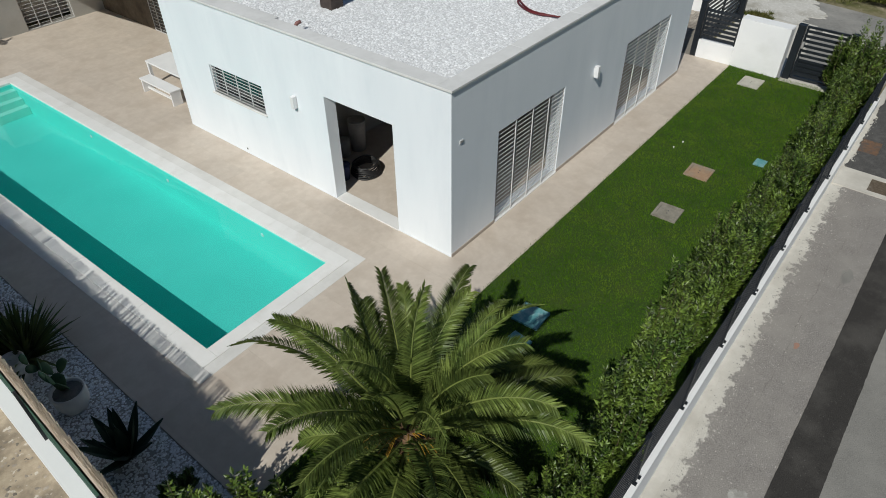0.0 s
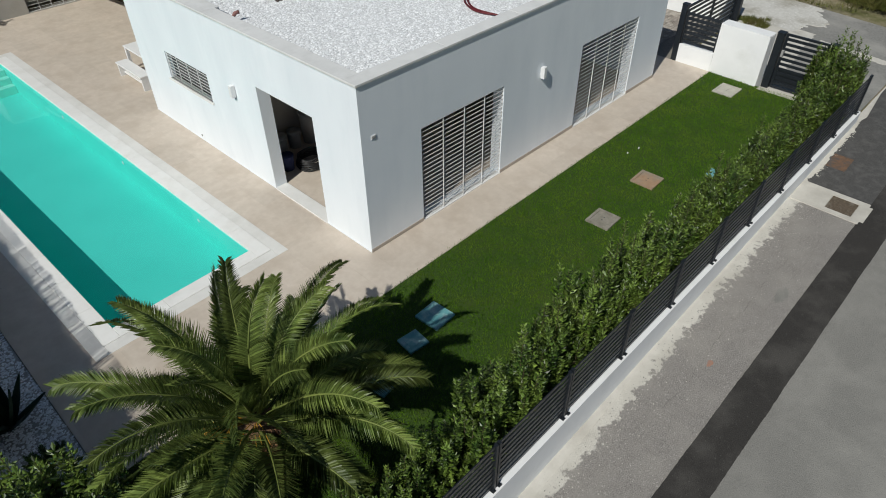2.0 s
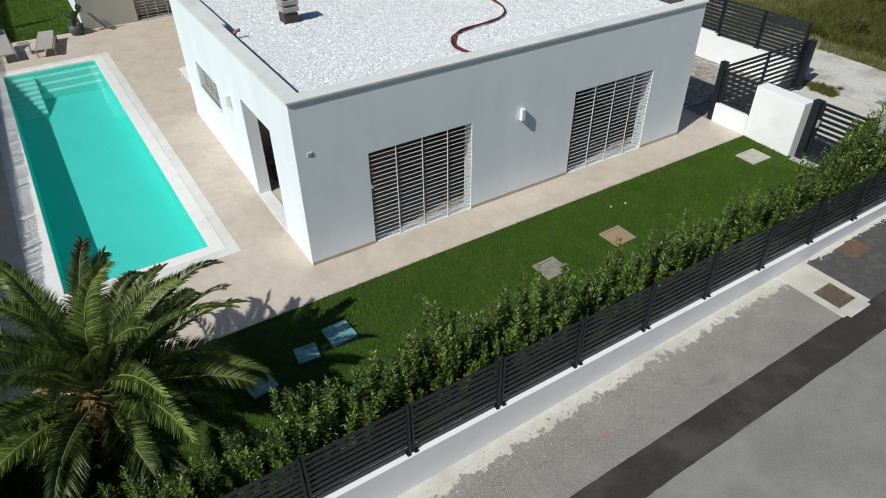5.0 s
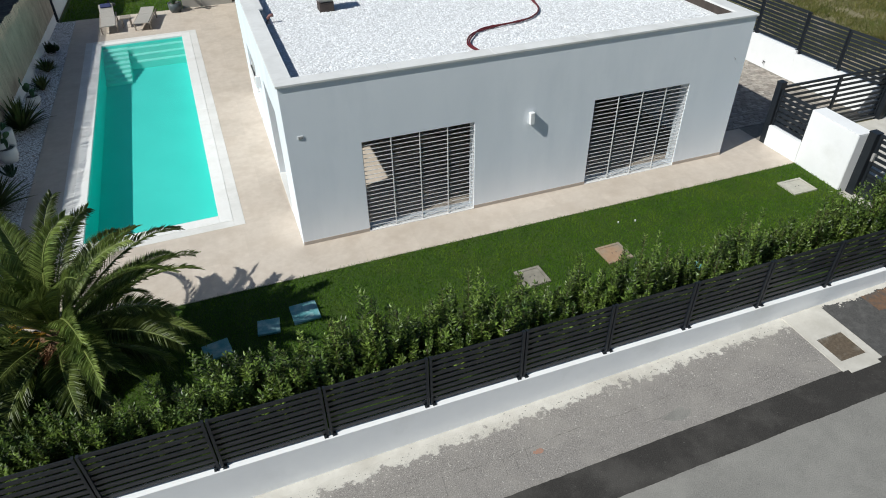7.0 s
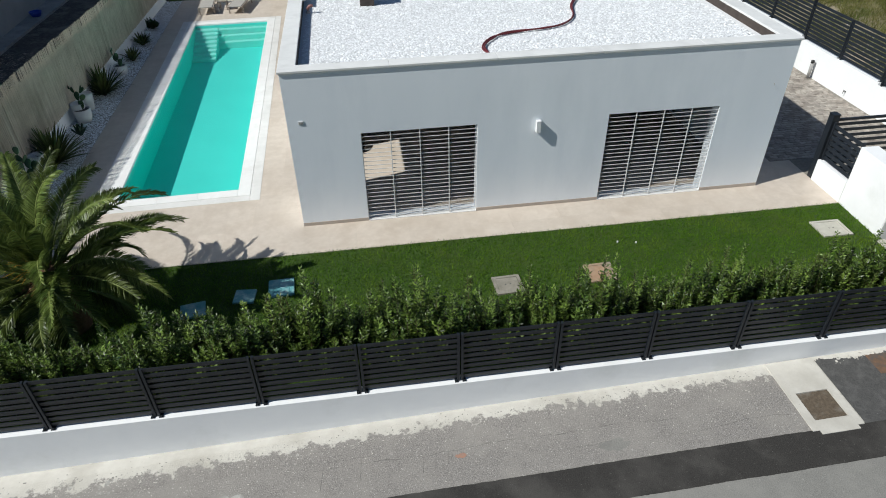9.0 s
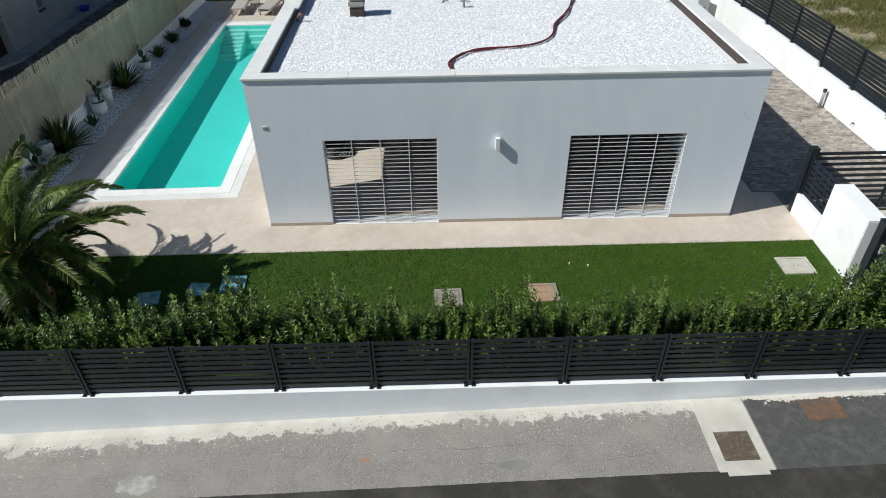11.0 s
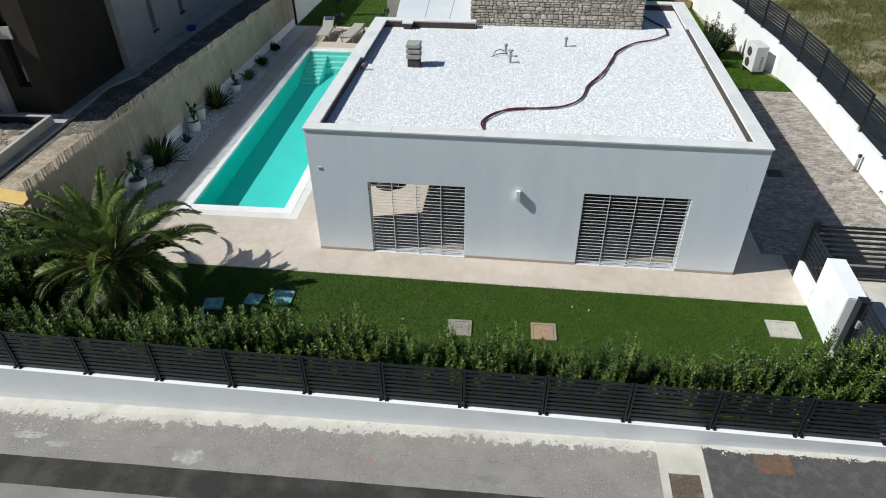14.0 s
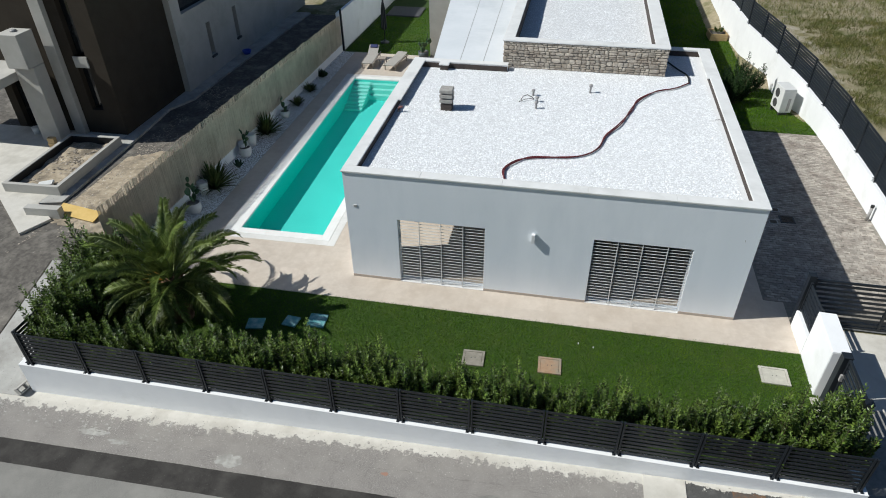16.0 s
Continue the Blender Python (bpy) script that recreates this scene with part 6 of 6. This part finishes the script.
pl = thing("wooden_planter", "yellow wooden planter box with green plants", "planter", at=(14.45, 26.9, lawn_z(14, 26.9)), rz=4)
for q in ((-0.5, 0.5, -0.55, -0.5), (-0.5, 0.5, 0.5, 0.55), (-0.5, -0.45, -0.5, 0.5), (0.45, 0.5, -0.5, 0.5)):
    part("side_board", box(*q, 0, 0.42, bevel=0.006), M_WOOD, pl)
part("soil", box(-0.45, 0.45, -0.5, 0.5, 0.0, 0.32), M_SOIL, pl)
shrub_thing(52, "leafy green plants in the wooden planter", (14.45, 26.9, lawn_z(14, 26.9) + 0.32), 0, 0.6, M_HEDGE, "", "planter_plants", "plant", tall=0.7, spread=0.6, shoots=24)
bol = thing("vent_post", "grey plastic pipe stub with black cap on the drive", "pipe", at=(16.50, 6.12, 0))
part("pipe", bm_tube(bmesh.new(), [(0, 0, 0), (0, 0, 0.55)], 0.05, 12), M_PVC, bol)
part("cap", bm_lathe(bmesh.new(), [(0.06, 0.52), (0.06, 0.6), (0.02, 0.61)], 12), M_BLACK, bol)
dr = thing("drain_grate", "square dark drain grate in the stone drive", "drain", at=(13.84, 5.68, 0.0))
part("frame", box(-0.24, 0.24, -0.22, 0.22, -0.02, 0.012, bevel=0.004), M_DARKGREY, dr)
me = to_mesh("grate_bar", box(-0.2, 0.2, -0.012, 0.012, 0.0, 0.022), M_MANHOLE)
for k in range(8):
    piece("grate_bar", me, dr, pose(0, -0.17 + 0.048 * k, 0))
for x, y in ((13.35, 5.45), (13.55, 6.26)):
    cv = thing("drain_cover", "small square concrete drain cover in the stone drive", "cover", "drive covers", at=(x, y, 0.0))
    part("frame", box(-0.15, 0.15, -0.13, 0.13, -0.02, 0.010, bevel=0.004), M_CONCRETE_G, cv)
    part("lid", box(-0.11, 0.11, -0.09, 0.09, 0.0, 0.016, bevel=0.004), M_MANHOLE, cv)

for x, y in ((6.94, -1.77), (7.34, -1.85)):
    sp = thing("sprinkler_head", "small white pop-up sprinkler cap in the lawn", "sprinkler", "lawn sprinklers", at=(x, y, -0.015))
    part("cap", bm_lathe(bmesh.new(), [(0.018, 0.0), (0.018, 0.045), (0.008, 0.052)], 12), M_LAMP, sp)
tap = thing("wall_tap", "small dark outdoor tap low on the drive wall", "tap", at=(right_x(4.45) - 0.001, 4.45, 0.22), rz=95)
part("spout", bm_tube(bmesh.new(), [(0, 0, 0), (0, 0.08, 0), (0, 0.10, -0.02), (0, 0.10, -0.06)], 0.012, 8), M_DARKGREY, tap)
part("handle", box(-0.04, 0.04, 0.06, 0.08, 0.02, 0.035, bevel=0.004), M_DARKGREY, tap)
clip = thing("cable_clip", "bent grey cable clip lying on the roof gravel", "clip", at=(10.75, 5.6, 3.515), rz=20)
part("strap", bm_tube(bmesh.new(), [(-0.10, 0, 0), (-0.03, 0.02, 0.03), (0.04, 0.0, 0.02), (0.10, -0.03, 0.0)], 0.010, 6), M_PVC, clip)

# ---- neighbour's side ----
def neighbour():
    G = -0.03
    strip("neighbour_yard", [(-30, -1.0), (bound_x(-1.0) - 0.22, -1.0), (bound_x(8) - 0.22, 8), (bound_x(26) - 0.22, 26), (-30, 26)], G, M_SOIL, "rubble-strewn bare soil beside the neighbour's house", "ground", 0.05)
    ribbon("side_path", [-9.9, -9.4, -9.0, -8.7, -8.3, -7.95, -7.62], lambda x: -0.98, lambda x: -5.5, lambda x, y: ground_z(x, y) + 0.05, M_CONCRETE_G, "worn concrete path outside the side fence", "path", rows=8, thick=0.08)
    ribbon("side_yard", [-40, -25, -19, -15, -12, -10.5, -9.95], lambda x: -0.98, lambda x: -5.5, lambda x, y: ground_z(x, y) + 0.04, M_SOIL, "dark rubble ground sloping to the street", "ground", rows=8, thick=0.08)
    sand = dict(ragged(-11.6, -7.1, lambda x: 6.6 - 0.26 * abs(x + 9.6) ** 1.5, 0.3, 71, 0.12))
    sand_low = dict(ragged(-11.6, -7.1, lambda x: 0.35 + 0.22 * abs(x + 8.4), 0.25, 73, 0.12))
    ribbon("neighbour_sand", list(sand), lambda x: sand[x], lambda x: sand_low[x], lambda x, y: G + 0.012, M_EARTH, "sandy rubble ground outside the side wall", "ground", thick=0.02)
    strip("neighbour_walk", [(-12.66, 1.9), (-11.85, 2.1), (-12.0, 5.6), (-12.1, 7.6), (-12.3, 10.4), (-11.75, 11.7), (-11.7, 15.0), (-11.2, 26), (-12.66, 26)], G + 0.1, M_CONCRETE_G, "grey concrete walk round the neighbour's house", "walk", 0.1)
    strip("neighbour_patio", [(-30, 7.54), (-30, 6.5), (-22, 5.5), (-14.36, 1.96), (-11.97, 0.05), (-11.5, 1.05), (-12.67, 1.9), (-12.67, 7.54)], G + 0.1, M_CONCRETE, "pale concrete patio of the neighbour's house", "patio", 0.35)
    h = thing("neighbour_house", "modern house with dark brown and white rendered walls", "house")
    part("wall", bm_wall("y", -12.95, -12.65, 7.55, 12.45, 0, 6.8, []), M_BROWN, h, "dark brown rendered wall")
    part("wall", bm_wall("x", 7.55, 7.85, -18.0, -12.95, 0, 6.8, [(-13.98, -13.44, 1.15, 3.02), (-13.98, -13.44, 3.48, 6.3), (-17.6, -15.6, 0.1, 2.3)]), M_BROWN, h, "dark brown rendered wall")
    part("glass", box(-14.03, -13.39, 7.8, 7.83, 1.1, 6.35), M_GLASS, h)
    part("spandrel", box(-14.02, -13.40, 7.5, 7.8, 3.02, 3.48), M_NBWHITE, h, "white panel between windows")
    part("glass", box(-17.65, -15.55, 7.8, 7.83, 0.05, 2.35), M_GLASS, h)
    part("wall", bm_wall("y", -12.7, -12.35, 12.45, 28, 0, 6.75, [(15.1, 15.5, 1.0, 2.6), (18.0, 18.4, 0.95, 2.6), (13.2, 20.5, 3.58, 5.8)]), M_NBWHITE, h, "grey-white rendered wall")
    part("wall", bm_wall("x", 12.46, 12.7, -18.0, -12.7, 0, 6.75, []), M_NBWHITE, h)
    part("glass", box(-12.66, -12.64, 12.7, 21, 0.5, 5.95), M_GLASS, h)
    part("roof", box(-18.2, -12.3, 7.5, 17.4, 6.8, 7.0), M_CONCRETE_G, h)
    part("roof", box(-18.2, -12.3, 17.4, 28, 6.8, 8.1), M_NBWHITE, h, "raised white roof block")
    for y in (15.3, 18.2):
        part("sill", box(-12.4, -12.28, y - 0.24, y + 0.24, 0.85, 0.95), M_DARKGREY, h)
    col = bmesh.new()
    bm_box(col, -0.46, 0.46, -0.32, 0.32, 0.0, 3.25)
    bmesh.ops.bevel(col, geom=list(col.edges), offset=0.02, segments=1, affect="EDGES")
    part("pillar", col, M_NBWHITE, h, "thick white pillar", m=pose(-15.5, 6.75, G + 0.1))
    part("pillar_head", box(-0.5, 0.42, -0.52, 0.36, 3.25, 4.6, bevel=0.02), M_NBWHITE, h, "white block on the pillar", m=pose(-15.5, 6.75, G + 0.1))
    part("head_lamp", bm_lathe(bmesh.new(), [(0.13, 0.0), (0.13, 0.05), (0.05, 0.09)], 14), M_PVC, h, m=pose(-15.55, 6.7, G + 4.7))
    part("corner_pilaster", box(-15.0, -14.5, 7.3, 7.548, 0.0, 6.6, bevel=0.01), M_NBWHITE, h, "white rendered pilaster")
    part("balcony", box(-22, -15.98, 5.2, 7.55, 2.75, 3.1, bevel=0.01), M_NBWHITE, h, "white balcony slab")
    part("balcony_upstand", box(-22, -15.98, 5.2, 5.4, 3.101, 3.4, bevel=0.01), M_NBWHITE, h)
    pl = thing("masonry_planter", "low white masonry planter filled with earth and rubble", "planter", at=(-13.42, 4.55, G + 0.1), rz=2.5)
    for q in ((-1.15, 1.15, -2.1, -1.95), (-1.15, 1.15, 1.95, 2.1), (-1.15, -1.0, -1.95, 1.95), (1.0, 1.15, -1.95, 1.95)):
        part("side_wall", box(*q, 0, 0.36, bevel=0.008), M_NBWHITE, pl)
    soil = bmesh.new()
    bmesh.ops.create_grid(soil, x_segments=14, y_segments=24, size=1.0)
    for v in soil.verts:
        v.co = Vector((v.co.x * 1.0, v.co.y * 1.95, 0.06 + 0.10 * noise.noise(Vector((v.co.x * 2, v.co.y * 4, 1)))))
    part("soil", soil, M_EARTH, pl)
    for q in ((-1.0, 1.0, -1.95, -1.935), (-1.0, 1.0, 1.935, 1.95), (-1.0, -0.985, -1.935, 1.935), (0.985, 1.0, -1.935, 1.935)):
        part("lining", box(*q, 0.0, 0.33), M_BLACK, pl, "black waterproof lining")
    wall = thing("low_wall_stub", "short pale masonry wall stub by the sandy ground", "wall", at=(-11.9, 1.3, G), rz=4)
    part("block", box(-0.65, 0.65, -0.14, 0.14, 0, 0.4, bevel=0.01), M_NBWHITE, wall)
    bd = thing("formwork_board", "yellow formwork board leaning on the wall stub", "board", at=(-10.75, 1.55, G + 0.02), rz=-10)
    part("panel", box(-0.9, 0.9, -0.25, 0.25, 0, 0.03, bevel=0.004), M_BOARD, bd, m=pose(0, 0, 0.1, 16, 0, 0))
    bl = thing("concrete_block", "grey hollow concrete block against the wall corner", "block", at=(-7.95, -5.25, road_z(-7.9)), rz=80)
    bm = bmesh.new()
    for q in ((-0.25, 0.25, -0.1, -0.07), (-0.25, 0.25, 0.07, 0.1), (-0.25, -0.22, -0.07, 0.07), (-0.015, 0.015, -0.07, 0.07), (0.22, 0.25, -0.07, 0.07)):
        bm_box(bm, *q, 0, 0.2)
    part("shell", bm, M_CONCRETE_G, bl, m=pose(0, 0, 0.12, 60, 0, 0))
    bk = thing("plastic_basin", "blue plastic basin on the neighbour's walk", "basin", at=(-11.95, 18.0, G + 0.1))
    part("bowl", bm_lathe(bmesh.new(), [(0.18, 0), (0.26, 0.2), (0.24, 0.2), (0.15, 0.03)], 16), surf("blue_plastic", (0.02, 0.05, 0.35), (0.03, 0.07, 0.42), 3, rough=0.4, bump=0), bk)
    wb = thing("timber_block", "tan timber block at the foot of the pillar", "block", at=(-15.1, 6.0, G + 0.1), rz=8)
    part("body", box(-0.14, 0.14, -0.1, 0.1, 0, 0.42, bevel=0.01), M_WOOD, wb)
    part("cleat", box(-0.16, 0.16, -0.12, -0.1, 0.12, 0.2, bevel=0.004), M_WOOD, wb)
    bag = thing("cement_bag", "crumpled pale bag lying in the masonry planter", "bag", at=(-13.1, 2.95, 0.16), rz=25)
    bb = box(-0.26, 0.26, -0.16, 0.16, 0, 0.12, bevel=0.04)
    for v in bb.verts:
        v.co += Vector((0.04, 0.04, 0.05)) * noise.noise(v.co * 9)
    part("sack", bb, M_AC, bag)
    b2 = thing("paint_bucket", "white plastic bucket on the neighbour's patio", "bucket", at=(-16.7, 7.0, G + 0.1))
    part("body", bm_lathe(bmesh.new(), [(0.13, 0), (0.16, 0.3), (0.14, 0.3)], 16), M_AC, b2)


neighbour()
scatter_pebbles("yard_rubble", lambda x, y: x < bound_x(y) - 0.25 and noise.noise((x * 0.6, y * 0.6, 2)) > -0.15, -11.7, -7.4, -0.9, 13.5, -0.025, 0.035, 95, M_RUBBLE, None, 15)
scatter_pebbles("planter_rubble", lambda x, y: noise.noise((x, y, 4)) > -0.2, -14.3, -12.5, 2.75, 6.35, 0.14, 0.05, 60, M_RUBBLE, None, 16)
tagged(bpy.data.objects["planter_rubble"], "broken bricks and stones in the masonry planter", "rubble")
tagged(bpy.data.objects["yard_rubble"], "loose stones and rubble on sandy soil", "rubble")

# ---- field beyond the drive ----
field_x = lambda y: 20.85 + 0.25 * noise.noise((y * 0.8, 3, 1)) + 0.15 * noise.noise((y * 4, 5, 1)) - 0.10 * max(0.0, -1.0 - y)
in_field = lambda x, y: not (x < right_x(y) + 0.3 and y > 0) and not (17.9 < x < 19.3 and y > 0.5 and noise.noise((x * 1.2, y * 1.2, 7)) < -0.05) and not (y < 2.6 and x < field_x(y)) and not y < -5.0
flat_f = lambda x, y: -0.06
blades("field_weeds", lambda x, y: in_field(x, y) and noise.noise((x * 0.45, y * 0.45, 4)) + 0.5 * noise.noise((x * 1.6, y * 1.6, 5)) > 0.08 - 0.09 * max(0.0, x - 19.5), 14.5, 34, -5, 30, flat_f, 0.20, 0.020, 200000, M_WEED, 21, "dry straw-coloured grass in the field", "weeds", 0.7)
blades("field_green", lambda x, y: in_field(x, y) and noise.noise((x * 0.5, y * 0.5, 9)) > -0.06, 15.5, 40, -5, 30, flat_f, 0.24, 0.024, 80000, M_WEEDG, 22, "green weeds in the field", "weeds", 0.6)
blades("far_weeds", lambda x, y: x > 34 or y > 30, 15.5, 60, -4, 60, flat_f, 0.28, 0.03, 130000, M_WEED, 23, "dry grass far across the field", "weeds", 0.6)
blades("field_undergrowth", lambda x, y: x > field_x(y) + 1.3 and noise.noise((x * 0.5, y * 0.5, 12)) + 0.5 * noise.noise((x * 2, y * 2, 13)) > -0.15 - 0.06 * (x - 22), 21.2, 33, -5, 5, flat_f, 0.42, 0.035, 42000, M_WEEDG, 27, "tall tangled green undergrowth beside the lane", "weeds", 0.9)
for i, (x, y, sc) in enumerate(((22.7, -0.7, 0.8), (24.2, -2.3, 1.4), (25.6, 1.0, 1.4), (23.4, 2.0, 0.8), (26.8, -0.6, 1.7), (28.5, 3.2, 1.7), (25.2, -4.0, 1.5), (27.5, 7, 1.4), (30, 0, 2.0), (33, 3, 2.0), (25, 14, 1.3))):
    shrub_thing(60 + i, "wild green bush at the field's edge", (x, y, -0.1), 30 * i, sc, M_WEEDG if i % 2 else M_HEDGE, "field bushes", "wild_bush", "bush", tall=1.1, spread=0.9, shoots=40, leaf=0.07, leaves=40)


# ---- stone cladding, setts and tiles ----
def rubble_stone(rng, length, lo, hi):
    """A roughly squared stone with rounded corners and a bulging face."""
    bm = bmesh.new()
    n = 12
    cx, cz, rx, rz = length / 2, (lo + hi) / 2, length / 2 - 0.004, (hi - lo) / 2 - 0.004
    out = rng.uniform(-0.024, -0.004)
    rings = []
    jit = [rng.uniform(0.84, 1.04) for _ in range(n)]
    for depth, k in ((0.05, 1.0), (0.012 + out * 0.3, 1.0), (out, 0.92)):
        ring = []
        for i in range(n):
            a = 2 * math.pi * (i + 0.5) / n
            c, d = math.cos(a), math.sin(a)
            q = (abs(c) ** 6 + abs(d) ** 6) ** (-1 / 6) * jit[i] * k
            ring.append(bm.verts.new((cx + rx * c * q, depth, cz + rz * d * q)))
        rings.append(ring)
    for r0, r1 in zip(rings, rings[1:]):
        for i in range(n):
            bm.faces.new((r0[i], r1[i], r1[(i + 1) % n], r0[(i + 1) % n]))
    tip = bm.verts.new((cx + rng.uniform(-0.2, 0.2) * rx, out - 0.008, cz + rng.uniform(-0.2, 0.2) * rz))
    for i in range(n):
        bm.faces.new((rings[-1][i], tip, rings[-1][(i + 1) % n]))
    bmesh.ops.recalc_face_normals(bm, faces=bm.faces)
    return bm


def cladding():
    wall = next(o for o in villa.children if o.name.startswith("raised_wall"))
    rng = random.Random(3)
    z = 3.5
    while z < VTOP - 0.1:
        hgt = min(rng.uniform(0.075, 0.185), VTOP - 0.06 - z)
        x = VX0
        while x < VX1 - 0.05:
            L = min(rng.uniform(0.10, 0.24) * rng.choice((1.0, 1.0, 1.7)), VX1 - x)
            cut = rng.uniform(0.35, 0.65) * hgt if (hgt > 0.115 and rng.random() < 0.42) else None
            for lo, hi in (((0.0, cut), (cut, hgt)) if cut else ((0.0, hgt),)):
                bm = rubble_stone(rng, L, lo, hi)
                part("stone", bm, M_STONE, wall, m=pose(x, VY0, z))
            x += L
        z += hgt


cladding()


def setts():
    bed = tagged(part("drive", box(W, 16.75, 0.25, 12.72, -0.06, -0.018), M_SAND), "grey stone sett drive beside the villa", "drive", kind="structure")
    rng = random.Random(4)
    a, b = 0.19, 0.125
    protos = []
    for k in range(6):
        bm = box(0.006, a - 0.006, 0.006, b - 0.006, -0.02, 0.0)
        for v in bm.verts:
            v.co += Vector((rng.uniform(-0.013, 0.013), rng.uniform(-0.013, 0.013), rng.uniform(-0.004, 0.004) if v.co.z > -0.01 else 0))
        protos.append(to_mesh("sett", bm, M_COBBLE))
    verts, faces = [], []
    made = 0
    j = 0
    y = 1.08
    while y < 12.62:
        x = W + 1.03 + (a / 2 if j % 2 else 0) + rng.uniform(0, 0.06)
        while x < right_x(y) - 0.2:
            if x > 14.7 and 2.0 < y < 9.0 and made < 300 and (not (13.45 < x < 14.1 and 5.38 < y < 5.95)):
                piece("sett", protos[rng.randrange(6)], bed, pose(x, y, rng.uniform(-0.004, 0.002)))
                made += 1
            elif not (x < 12.78 and y < 1.06) and not (13.45 < x < 14.1 and 5.38 < y < 5.95):
                o = len(verts)
                z = rng.uniform(-0.004, 0.002)
                q = [rng.uniform(-0.013, 0.013) for _ in range(8)]
                c = [(x + 0.007 + q[0], y + 0.007 + q[1]), (x + a - 0.007 + q[2], y + 0.007 + q[3]), (x + a - 0.007 + q[4], y + b - 0.007 + q[5]), (x + 0.007 + q[6], y + b - 0.007 + q[7])]
                verts += [(u, v, -0.02) for u, v in c] + [(u, v, z) for u, v in c]
                faces += [(o + 4, o + 5, o + 6, o + 7), (o, o + 1, o + 5, o + 4), (o + 1, o + 2, o + 6, o + 5), (o + 2, o + 3, o + 7, o + 6), (o + 3, o, o + 4, o + 7)]
            x += a
        y += b
        j += 1
    tagged(raw("sett_field", verts, faces, M_COBBLE_I, bed), kind="stuff")


setts()
paving()
